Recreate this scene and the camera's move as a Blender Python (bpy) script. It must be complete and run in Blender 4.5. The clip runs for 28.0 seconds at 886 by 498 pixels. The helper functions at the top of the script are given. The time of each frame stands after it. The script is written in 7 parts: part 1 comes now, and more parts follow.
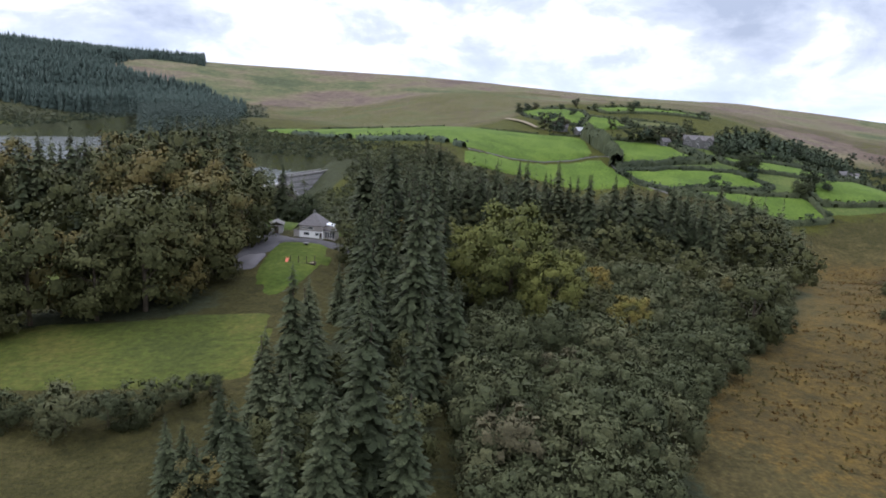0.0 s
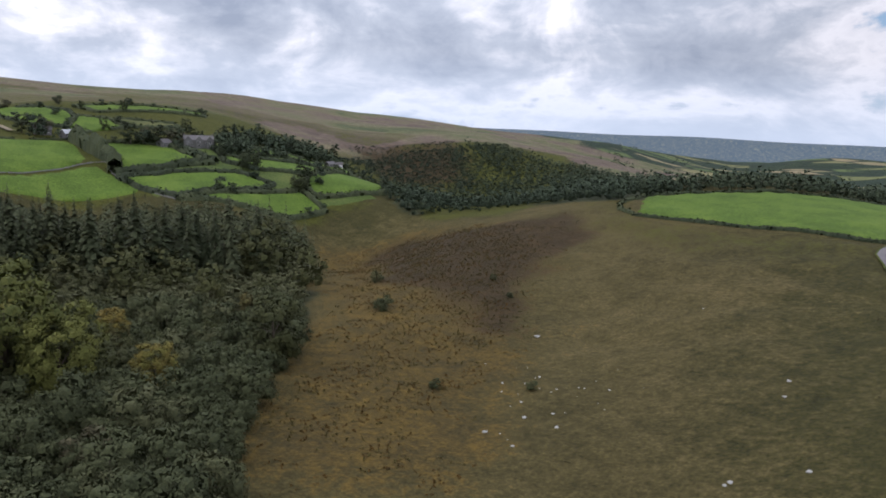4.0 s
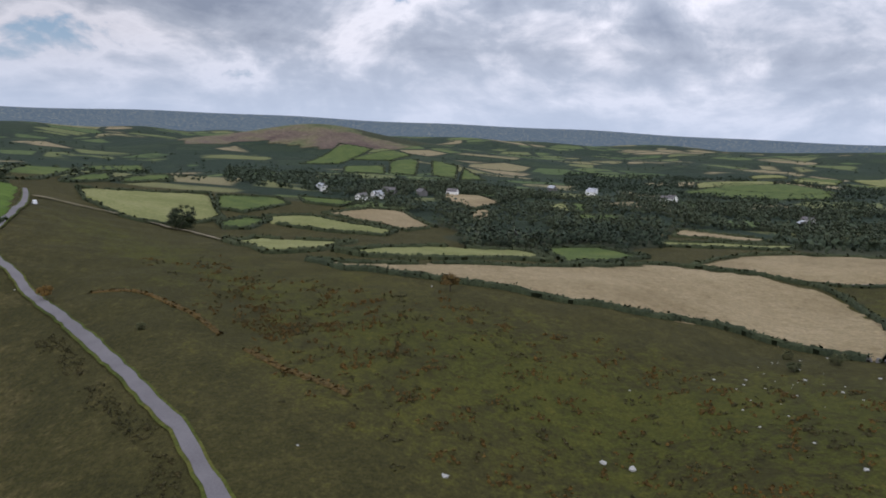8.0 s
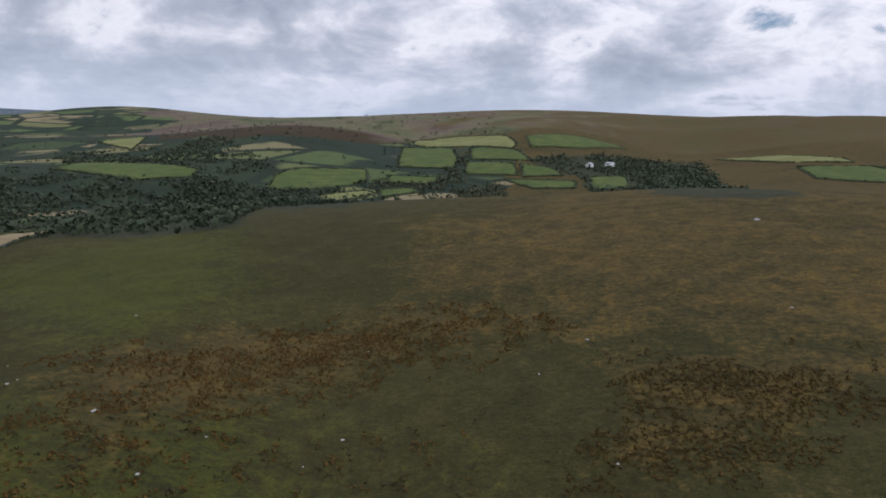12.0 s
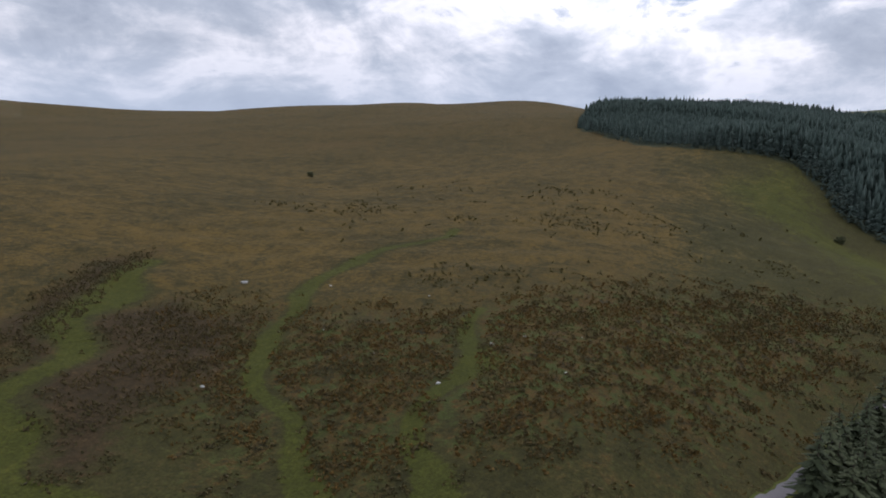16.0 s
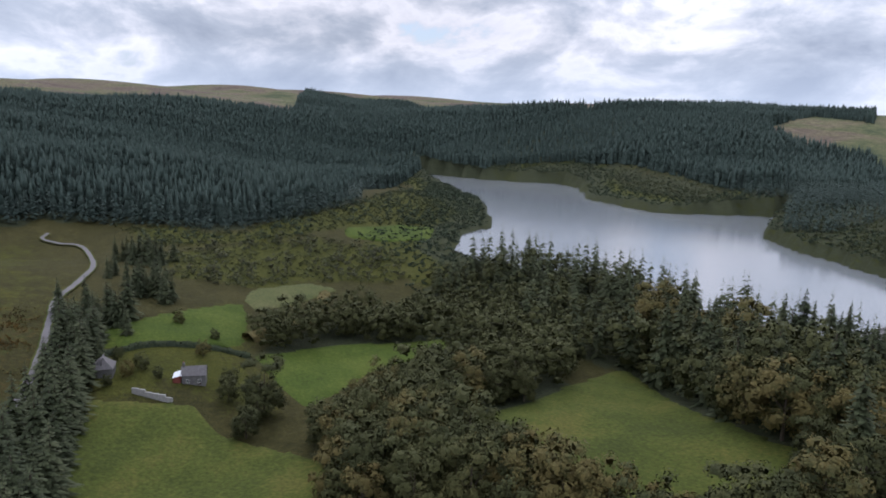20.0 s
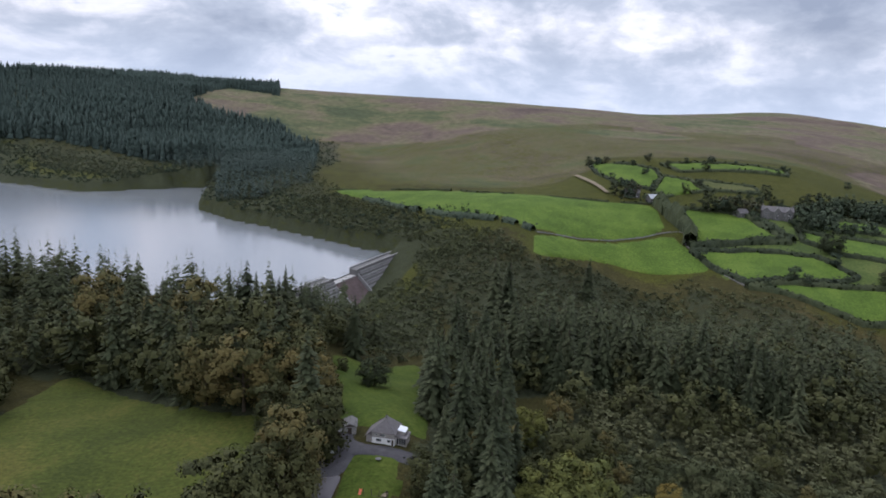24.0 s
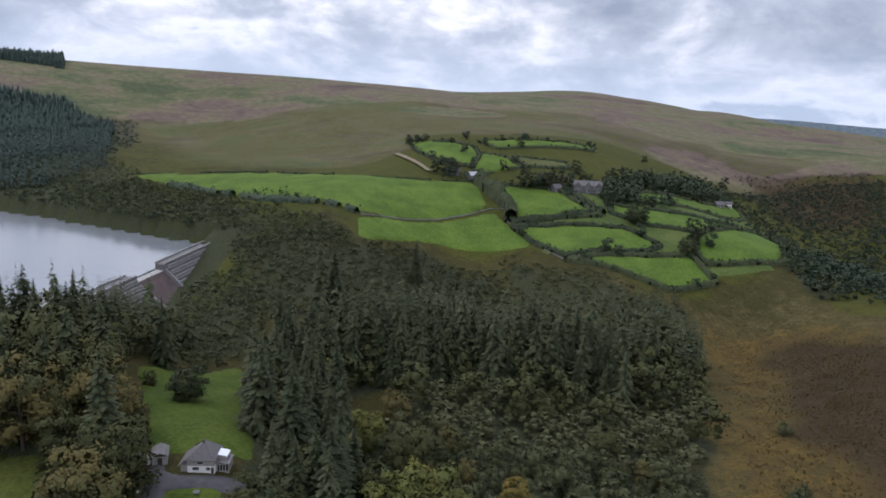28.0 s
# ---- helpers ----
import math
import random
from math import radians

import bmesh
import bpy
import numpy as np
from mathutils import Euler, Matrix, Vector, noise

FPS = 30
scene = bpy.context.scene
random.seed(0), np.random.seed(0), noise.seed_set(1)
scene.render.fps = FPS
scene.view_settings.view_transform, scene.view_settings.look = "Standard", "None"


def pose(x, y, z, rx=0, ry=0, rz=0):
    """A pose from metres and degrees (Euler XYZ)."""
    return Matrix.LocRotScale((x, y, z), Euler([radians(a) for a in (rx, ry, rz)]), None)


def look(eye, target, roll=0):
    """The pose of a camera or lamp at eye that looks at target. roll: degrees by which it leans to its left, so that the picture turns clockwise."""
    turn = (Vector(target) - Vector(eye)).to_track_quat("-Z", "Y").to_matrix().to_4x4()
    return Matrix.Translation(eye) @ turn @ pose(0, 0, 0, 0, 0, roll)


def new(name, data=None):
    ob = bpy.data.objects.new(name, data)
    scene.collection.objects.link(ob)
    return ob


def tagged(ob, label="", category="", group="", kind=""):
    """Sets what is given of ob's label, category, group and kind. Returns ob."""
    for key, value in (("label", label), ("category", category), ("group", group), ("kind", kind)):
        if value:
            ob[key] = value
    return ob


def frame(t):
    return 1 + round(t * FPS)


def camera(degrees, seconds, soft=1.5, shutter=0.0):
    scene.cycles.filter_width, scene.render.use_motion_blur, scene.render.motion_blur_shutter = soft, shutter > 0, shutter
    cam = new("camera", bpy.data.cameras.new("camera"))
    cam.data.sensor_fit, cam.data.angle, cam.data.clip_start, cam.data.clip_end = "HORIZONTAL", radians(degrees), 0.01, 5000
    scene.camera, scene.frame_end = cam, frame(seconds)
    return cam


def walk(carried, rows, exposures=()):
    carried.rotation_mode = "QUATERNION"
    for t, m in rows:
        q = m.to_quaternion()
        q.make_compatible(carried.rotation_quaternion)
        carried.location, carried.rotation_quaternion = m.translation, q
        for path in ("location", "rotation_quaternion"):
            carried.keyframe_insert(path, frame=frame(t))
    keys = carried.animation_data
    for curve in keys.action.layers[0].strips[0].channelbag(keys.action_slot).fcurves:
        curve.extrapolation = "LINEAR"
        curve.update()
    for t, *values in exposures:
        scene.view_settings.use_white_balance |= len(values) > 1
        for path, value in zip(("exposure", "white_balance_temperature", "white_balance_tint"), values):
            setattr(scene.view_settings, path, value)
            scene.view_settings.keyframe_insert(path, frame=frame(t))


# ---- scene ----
cam = camera(63.73, 28.0, soft=1.8)
PATH = [
    # seconds, x, y, z, pitch, roll, yaw
    (0.0, 0.00, 0.00, 27.00, -11.21, 3.12, -0.11),
    (0.5, 0.04, 0.10, 28.24, -11.19, 3.04, -0.08),
    (1.0, 0.10, 0.20, 29.48, -11.17, 2.98, -0.05),
    (1.5, 0.18, 0.29, 30.71, -11.13, 2.95, -0.59),
    (2.0, 0.26, 0.38, 31.95, -10.90, 2.87, -5.30),
    (2.5, 0.32, 0.48, 33.19, -10.69, 2.87, -11.26),
    (3.0, 0.32, 0.59, 34.43, -10.45, 2.83, -20.10),
    (3.5, 0.27, 0.71, 35.67, -10.32, 2.71, -29.18),
    (4.0, 0.18, 0.85, 36.90, -10.25, 2.71, -38.24),
    (4.5, 0.07, 1.00, 38.14, -10.18, 2.82, -47.34),
    (6.5, 0.04, 1.29, 43.10, -10.43, 2.83, -78.88),
    (7.0, 0.08, 1.38, 44.33, -10.50, 2.68, -87.09),
    (7.5, 0.13, 1.47, 45.57, -10.54, 2.57, -95.31),
    (8.0, 0.19, 1.56, 46.81, -10.44, 2.57, -103.80),
    (8.5, 0.24, 1.63, 48.05, -10.51, 2.39, -112.32),
    (9.0, 0.28, 1.69, 49.29, -10.55, 2.33, -120.92),
    (9.5, 0.33, 1.75, 50.52, -10.54, 2.38, -129.60),
    (10.0, 0.38, 1.80, 51.76, -10.55, 2.45, -138.23),
    (10.5, 0.40, 1.85, 53.00, -10.49, 2.50, -146.73),
    (11.0, 0.39, 1.89, 54.24, -10.45, 2.58, -155.32),
    (11.5, 0.36, 1.93, 55.48, -10.40, 2.59, -163.85),
    (12.0, 0.33, 1.97, 56.71, -10.34, 2.51, -172.29),
    (12.5, 0.30, 2.00, 57.95, -10.33, 2.45, -180.75),
    (14.5, 0.52, 2.24, 62.90, -10.15, 2.47, -220.72),
    (15.0, 0.52, 2.28, 64.14, -10.16, 2.26, -228.83),
    (15.5, 0.49, 2.32, 65.38, -10.26, 2.04, -237.01),
    (16.0, 0.45, 2.34, 66.62, -10.32, 1.82, -245.16),
    (16.5, 0.39, 2.34, 67.86, -10.40, 1.64, -253.32),
    (17.0, 0.32, 2.32, 69.10, -10.46, 1.58, -261.49),
    (17.5, 0.25, 2.28, 70.33, -10.54, 1.54, -269.63),
    (18.0, 0.19, 2.23, 71.57, -10.57, 1.57, -277.84),
    (18.5, 0.15, 2.17, 72.81, -10.59, 1.50, -286.01),
    (19.0, 0.13, 2.11, 74.05, -10.61, 1.52, -294.18),
    (19.5, 0.11, 2.05, 75.29, -10.67, 1.54, -302.46),
    (20.0, 0.07, 2.03, 76.52, -10.72, 1.57, -310.89),
    (20.5, 0.01, 2.04, 77.76, -10.56, 1.48, -319.88),
    (21.0, -0.09, 2.07, 79.00, -10.73, 1.52, -328.77),
    (21.2, -0.15, 2.09, 79.50, -10.85, 1.46, -331.75),
    (21.5, -0.23, 2.12, 80.20, -11.04, 1.43, -334.06),
    (21.9, -0.36, 2.17, 80.85, -11.31, 1.48, -336.21),
    (22.0, -0.46, 2.34, 81.00, -10.98, 1.60, -341.01),
    (22.5, -1.39, 3.85, 81.00, -11.15, 1.71, -348.10),
    (24.5, -5.20, 10.31, 80.00, -11.67, 2.94, -357.14),
    (25.0, -5.98, 11.84, 80.00, -11.81, 2.96, -358.66),
    (25.1, -6.07, 12.20, 80.00, -11.76, 2.96, -359.52),
    (25.2, -6.15, 12.55, 80.00, -11.70, 2.95, -362.97),
    (25.3, -6.24, 12.91, 80.00, -11.64, 2.95, -366.42),
    (25.4, -6.32, 13.26, 80.00, -11.59, 2.95, -368.26),
    (25.5, -6.41, 13.61, 80.00, -11.53, 2.94, -369.44),
    (26.0, -6.60, 15.71, 80.00, -11.73, 2.95, -369.40),
    (26.5, -6.47, 18.27, 80.00, -11.94, 2.96, -369.32),
    (27.0, -6.29, 20.89, 80.00, -12.18, 3.00, -369.26),
    (27.5, -6.04, 23.54, 80.00, -12.40, 3.04, -369.21),
    (28.0, -5.75, 26.20, 80.00, -12.58, 3.12, -369.30),
]


def flown(x, y, z, pitch, roll, yaw):
    a, b = radians(yaw), radians(pitch)
    ahead = Vector((-math.sin(a) * math.cos(b), math.cos(a) * math.cos(b), math.sin(b)))
    return look((x, y, z), Vector((x, y, z)) + ahead * 100, roll)


EXPOSURES = [(0, 0.5, 5950, 18), (1, 0.6, 5950, 18), (2, 0.15, 6000, 18), (4, 0.05, 6050, 18), (8, -0.25, 6000, 18), (12, -0.38, 6000, 18), (15, -0.28, 6000, 18), (17, -0.42, 6000, 18), (18, -0.28, 6000, 18), (19, 0.05, 5950, 18), (20, 0.05, 5900, 18), (21, -0.22, 5900, 18), (22, 0.0, 5900, 18), (25, -0.02, 5900, 18), (28, -0.02, 5900, 18)]
walk(cam, [(t, flown(*row)) for t, *row in PATH], EXPOSURES)

# ---- sky and sun ----
SUN_AZ, SUN_EL = radians(305), radians(44)
world = bpy.data.worlds.new("sky")
scene.world = world
world.use_nodes = True
wn, wl = world.node_tree.nodes, world.node_tree.links
wn.clear()
w_out = wn.new("ShaderNodeOutputWorld")
w_bg = wn.new("ShaderNodeBackground")
w_sky = wn.new("ShaderNodeTexSky")
w_sky.sky_type = "NISHITA"
w_sky.sun_disc = False
w_sky.sun_elevation, w_sky.sun_rotation = SUN_EL, SUN_AZ
w_sky.air_density, w_sky.dust_density = 1.0, 1.5
w_co = wn.new("ShaderNodeTexCoord")
w_sep = wn.new("ShaderNodeSeparateXYZ")
wl.new(w_co.outputs["Generated"], w_sep.inputs[0])


def w_math(op, a, b=None, c=None, clamp=False):
    n = wn.new("ShaderNodeMath")
    n.operation, n.use_clamp = op, clamp
    for k, v in enumerate((a, b, c)):
        if v is None:
            continue
        if isinstance(v, (int, float)):
            n.inputs[k].default_value = v
        else:
            wl.new(v, n.inputs[k])
    return n.outputs[0]


def w_ramp(fac, *stops):
    n = wn.new("ShaderNodeValToRGB")
    wl.new(fac, n.inputs[0])
    el = n.color_ramp.elements
    while len(el) < len(stops):
        el.new(0.5)
    for e, (p, col) in zip(el, stops):
        e.position, e.color = p, (*col, 1)
    return n.outputs[0]


def w_noise(vec, scale, detail, rough, dist=0.0):
    n = wn.new("ShaderNodeTexNoise")
    n.inputs["Scale"].default_value, n.inputs["Detail"].default_value = scale, detail
    n.inputs["Roughness"].default_value, n.inputs["Distortion"].default_value = rough, dist
    wl.new(vec, n.inputs["Vector"])
    return n.outputs[0]


def w_mix(fac, a, b):
    n = wn.new("ShaderNodeMix")
    n.data_type = "RGBA"
    for s, v in ((n.inputs[0], fac), (n.inputs[6], a), (n.inputs[7], b)):
        if isinstance(v, (int, float)):
            s.default_value = v
        elif isinstance(v, tuple):
            s.default_value = (*v, 1)
        else:
            wl.new(v, s)
    return n.outputs[2]


# cloud layers on a flat deck: direction divided by height above the horizon
w_up = w_math("ADD", w_math("MAXIMUM", w_sep.outputs[2], 0.0), 0.16)
w_vec = wn.new("ShaderNodeCombineXYZ")
wl.new(w_math("DIVIDE", w_sep.outputs[0], w_up), w_vec.inputs[0])
wl.new(w_math("DIVIDE", w_sep.outputs[1], w_up), w_vec.inputs[1])
wl.new(w_math("MULTIPLY", w_sep.outputs[2], 7.0), w_vec.inputs[2])
big = w_noise(w_vec.outputs[0], 0.62, 8, 0.55, 0.2)
w_dir = wn.new("ShaderNodeCombineXYZ")
for _k, _f in enumerate((3.4, 3.4, 6.6)):
    wl.new(w_math("MULTIPLY", w_sep.outputs[_k], _f), w_dir.inputs[_k])
puffs = w_noise(w_dir.outputs[0], 1.25, 9, 0.56, 0.5)
crisp = w_noise(w_dir.outputs[0], 3.6, 8, 0.6, 0.4)
body = w_math("ADD", w_math("MULTIPLY", crisp, 0.22), w_math("ADD", w_math("MULTIPLY", big, 0.26), w_math("MULTIPLY", puffs, 0.52)))
cover = w_ramp(body, (0.385, (0, 0, 0)), (0.425, (1, 1, 1)))
tone = w_ramp(body, (0.40, (0.95, 0.96, 0.98)), (0.45, (1.12, 1.12, 1.12)), (0.485, (0.86, 0.89, 0.92)), (0.53, (0.61, 0.67, 0.73)), (0.62, (0.39, 0.45, 0.53)))
# the cloud deck is thinner, and so brighter, towards the hidden sun
w_sun = wn.new("ShaderNodeVectorMath")
w_sun.operation = "DOT_PRODUCT"
wl.new(w_co.outputs["Generated"], w_sun.inputs[0])
w_sun.inputs[1].default_value = (math.sin(radians(250)), math.cos(radians(250)), 0.0)
w_side = w_math("ADD", 1.07, w_math("MULTIPLY", w_sun.outputs["Value"], 0.05))
# the hidden sun glows through the cloud in the west
w_glow = wn.new("ShaderNodeVectorMath")
w_glow.operation = "DOT_PRODUCT"
wl.new(w_co.outputs["Generated"], w_glow.inputs[0])
w_glow.inputs[1].default_value = (math.sin(radians(258)) * 0.95, math.cos(radians(258)) * 0.95, 0.31)
w_side = w_math("ADD", w_side, w_math("MULTIPLY", w_math("POWER", w_math("MAXIMUM", w_glow.outputs["Value"], 0.0), 26.0), 0.40))
# a darker bank of cloud stands over the reservoir
w_bank = wn.new("ShaderNodeVectorMath")
w_bank.operation = "DOT_PRODUCT"
wl.new(w_co.outputs["Generated"], w_bank.inputs[0])
w_bank.inputs[1].default_value = (math.sin(radians(305)) * 0.96, math.cos(radians(305)) * 0.96, 0.26)
w_side = w_math("SUBTRACT", w_side, w_math("MULTIPLY", w_math("POWER", w_math("MAXIMUM", w_bank.outputs["Value"], 0.0), 14.0), 0.34))
w_east = wn.new("ShaderNodeVectorMath")
w_east.operation = "DOT_PRODUCT"
wl.new(w_co.outputs["Generated"], w_east.inputs[0])
w_east.inputs[1].default_value = (math.sin(radians(72)) * 0.98, math.cos(radians(72)) * 0.98, 0.2)
w_side = w_math("SUBTRACT", w_side, w_math("MULTIPLY", w_math("POWER", w_math("MAXIMUM", w_east.outputs["Value"], 0.0), 20.0), 0.26))
# an overcast sky is about three times as bright overhead as at the horizon
w_gain = w_math("MULTIPLY", w_side, w_math("ADD", 0.92, w_math("MULTIPLY", w_math("MAXIMUM", w_math("SUBTRACT", w_sep.outputs[2], 0.12), 0.0), 1.15)))
w_blue = w_mix(0.5, w_sky.outputs[0], (3.6, 5.6, 7.6))
w_skys = wn.new("ShaderNodeVectorMath")
w_skys.operation = "SCALE"
wl.new(w_blue, w_skys.inputs[0])
w_skys.inputs[3].default_value = 0.095
w_tone = wn.new("ShaderNodeVectorMath")
w_tone.operation = "SCALE"
wl.new(tone, w_tone.inputs[0])
wl.new(w_gain, w_tone.inputs[3])
w_all = w_mix(cover, w_skys.outputs[0], w_tone.outputs[0])
# far away the clouds close up to a pale band
w_low = w_math("SUBTRACT", 1.0, w_math("DIVIDE", w_math("MAXIMUM", w_sep.outputs[2], 0.0), 0.09, clamp=True))
w_fin = w_mix(w_math("MULTIPLY", w_low, 0.7), w_all, (0.66, 0.76, 0.87))
wl.new(w_fin, w_bg.inputs[0])
w_bg.inputs[1].default_value = 1.0
wl.new(w_bg.outputs[0], w_out.inputs[0])

sun = new("sun", bpy.data.lights.new("sun", "SUN"))
sun.data.energy, sun.data.angle, sun.data.color = 1.0, radians(12), (1.0, 0.95, 0.86)
sun_from = Vector((math.sin(SUN_AZ) * math.cos(SUN_EL), math.cos(SUN_AZ) * math.cos(SUN_EL), math.sin(SUN_EL)))
sun.matrix_world = look(sun_from * 100, (0, 0, 0))

# ---- materials ----
class Shader:
    """A principled material and short calls for its nodes."""

    def __init__(self, name, rough=0.9, metal=0.0, spec=0.3):
        self.m = bpy.data.materials.new(name)
        self.m.use_nodes = True
        self.t = self.m.node_tree
        self.b = self.t.nodes["Principled BSDF"]
        self.b.inputs["Roughness"].default_value = rough
        self.b.inputs["Metallic"].default_value = metal
        self.b.inputs["Specular IOR Level"].default_value = spec

    def add(self, kind, **sets):
        n = self.t.nodes.new("ShaderNode" + kind)
        for k, v in sets.items():
            n.inputs[k.replace("_", " ")].default_value = v
        return n

    def link(self, a, b):
        self.t.links.new(a, b)

    def pos(self):
        return self.add("NewGeometry").outputs["Position"]

    def obj(self):
        return self.add("TexCoord").outputs["Object"]

    def noise(self, vec, scale, detail=4, rough=0.55, dist=0.0):
        n = self.add("TexNoise", Scale=scale, Detail=detail, Roughness=rough, Distortion=dist)
        self.link(vec, n.inputs["Vector"])
        return n.outputs[0]

    def ramp(self, fac, *stops):
        n = self.add("ValToRGB")
        self.link(fac, n.inputs[0])
        el = n.color_ramp.elements
        while len(el) < len(stops):
            el.new(0.5)
        for e, (p, c) in zip(el, stops):
            e.position, e.color = p, (*c, 1)
        return n.outputs[0]

    def step(self, fac, lo, hi):
        n = self.t.nodes.new("ShaderNodeMapRange")
        n.interpolation_type = "SMOOTHSTEP"
        self.link(fac, n.inputs[0])
        n.inputs[1].default_value, n.inputs[2].default_value = lo, hi
        return n.outputs[0]

    def calc(self, op, a, b):
        n = self.t.nodes.new("ShaderNodeMath")
        n.operation = op
        for k, v in enumerate((a, b)):
            if isinstance(v, (int, float)):
                n.inputs[k].default_value = v
            else:
                self.link(v, n.inputs[k])
        return n.outputs[0]

    def mix(self, fac, a, b, blend="MIX"):
        n = self.t.nodes.new("ShaderNodeMix")
        n.data_type, n.blend_type = "RGBA", blend
        for s, v in ((n.inputs[0], fac), (n.inputs[6], a), (n.inputs[7], b)):
            if isinstance(v, (int, float)):
                s.default_value = v
            elif isinstance(v, tuple):
                s.default_value = (*v, 1)
            else:
                self.link(v, s)
        return n.outputs[2]

    def colour(self, c):
        if isinstance(c, tuple):
            self.b.inputs["Base Color"].default_value = (*c, 1)
        else:
            self.link(c, self.b.inputs["Base Color"])
        return self

    def bump(self, h, strength=0.4, dist=0.1):
        n = self.add("Bump", Strength=strength, Distance=dist)
        self.link(h, n.inputs["Height"])
        self.link(n.outputs[0], self.b.inputs["Normal"])
        return self


def plain(name, c, rough=0.8, vary=0.25, scale=3.0, metal=0.0, spec=0.3, bump=0.0):
    """One colour with stains at two scales."""
    s = Shader(name, rough, metal, spec)
    p = s.obj()
    n = s.calc("ADD", s.calc("MULTIPLY", s.noise(p, scale), 0.6), s.calc("MULTIPLY", s.noise(p, scale * 7, 3), 0.4))
    d, l = tuple(v * (1 - vary) for v in c), tuple(min(1, v * (1 + vary)) for v in c)
    s.colour(s.ramp(n, (0.3, d), (0.7, l)))
    if bump:
        s.bump(s.noise(p, scale * 9, 3), bump, 0.03)
    return s.m


def foliage(name, dark, mid, light, turn=None, grain=2.6, depth=0.34):
    """Leaves: shade varies from leaf to leaf, from clump to clump and from plant to plant."""
    s = Shader(name, 0.8, 0, 0.12)
    isl = s.add("NewGeometry").outputs["Random Per Island"]
    rnd = s.add("ObjectInfo").outputs["Random"]
    p = s.pos()
    big = s.noise(p, 0.09, 2)
    f = s.calc("ADD", s.calc("MULTIPLY", isl, 0.22), s.calc("ADD", s.calc("MULTIPLY", rnd, 0.36), s.calc("MULTIPLY", big, 0.47)))
    c = s.ramp(f, (0.2, dark), (0.52, mid), (0.88, light))
    if turn:
        c = s.mix(s.step(s.calc("ADD", s.calc("MULTIPLY", rnd, 0.7), s.calc("MULTIPLY", s.noise(p, 0.35, 3), 0.5)), 0.72, 1.0), c, turn)
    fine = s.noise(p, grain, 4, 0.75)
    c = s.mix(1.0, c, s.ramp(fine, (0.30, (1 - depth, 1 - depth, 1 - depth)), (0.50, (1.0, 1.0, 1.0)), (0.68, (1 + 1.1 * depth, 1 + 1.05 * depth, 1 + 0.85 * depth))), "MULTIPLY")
    s.colour(c)
    s.bump(fine, 0.5, 0.35)
    return s.m


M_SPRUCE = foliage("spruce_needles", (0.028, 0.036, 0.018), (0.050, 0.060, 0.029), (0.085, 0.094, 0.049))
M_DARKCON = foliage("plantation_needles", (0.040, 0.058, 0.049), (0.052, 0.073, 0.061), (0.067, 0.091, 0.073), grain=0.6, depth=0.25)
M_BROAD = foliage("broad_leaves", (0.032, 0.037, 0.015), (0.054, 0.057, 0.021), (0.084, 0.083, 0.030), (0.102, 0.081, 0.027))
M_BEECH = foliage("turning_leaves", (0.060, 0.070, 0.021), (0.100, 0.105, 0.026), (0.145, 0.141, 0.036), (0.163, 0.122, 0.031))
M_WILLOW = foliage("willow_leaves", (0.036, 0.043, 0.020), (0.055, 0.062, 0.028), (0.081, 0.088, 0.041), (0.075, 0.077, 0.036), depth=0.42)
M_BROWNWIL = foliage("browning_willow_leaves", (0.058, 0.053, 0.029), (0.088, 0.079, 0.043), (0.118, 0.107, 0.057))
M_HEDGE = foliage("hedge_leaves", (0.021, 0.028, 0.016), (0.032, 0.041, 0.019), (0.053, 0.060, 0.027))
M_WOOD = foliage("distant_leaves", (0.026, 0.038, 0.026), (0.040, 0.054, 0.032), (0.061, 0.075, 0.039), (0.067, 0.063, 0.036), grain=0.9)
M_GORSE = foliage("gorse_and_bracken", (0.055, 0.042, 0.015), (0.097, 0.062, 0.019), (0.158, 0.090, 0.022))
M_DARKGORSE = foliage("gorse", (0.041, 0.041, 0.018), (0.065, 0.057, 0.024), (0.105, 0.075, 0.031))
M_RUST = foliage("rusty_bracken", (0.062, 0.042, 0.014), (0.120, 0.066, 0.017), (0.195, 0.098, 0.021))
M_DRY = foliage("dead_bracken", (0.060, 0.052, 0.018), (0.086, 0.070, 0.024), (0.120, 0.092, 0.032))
M_BARK = plain("bark", (0.07, 0.055, 0.04), 0.95, 0.4, 2.0)
M_WATER = Shader("lake_water", 0.14, 0, 0.5).colour((0.16, 0.172, 0.185))
M_WATER.b.inputs["IOR"].default_value = 2.5
_p = M_WATER.pos()
M_WATER.bump(M_WATER.noise(_p, 0.35, 5, 0.65), 0.12, 0.12)
M_WATER = M_WATER.m
M_ROAD = Shader("worn_asphalt", 0.9)
_p = M_ROAD.pos()
M_ROAD.colour(M_ROAD.ramp(M_ROAD.calc("ADD", M_ROAD.calc("MULTIPLY", M_ROAD.noise(_p, 0.15), 0.6), M_ROAD.calc("MULTIPLY", M_ROAD.noise(_p, 3.0), 0.4)), (0.3, (0.094, 0.086, 0.090)), (0.7, (0.151, 0.140, 0.144))))
M_ROAD = M_ROAD.m
M_TRACK = plain("dirt_track", (0.17, 0.14, 0.09), 0.95, 0.3, 0.3)
M_YARD = plain("yard_asphalt", (0.06, 0.057, 0.06), 0.9, 0.35, 0.4)
M_STONE = plain("granite", (0.13, 0.125, 0.12), 0.9, 0.4, 0.7, bump=0.3)
M_PALESTONE = plain("pale_granite", (0.30, 0.29, 0.275), 0.9, 0.3, 0.8, bump=0.3)
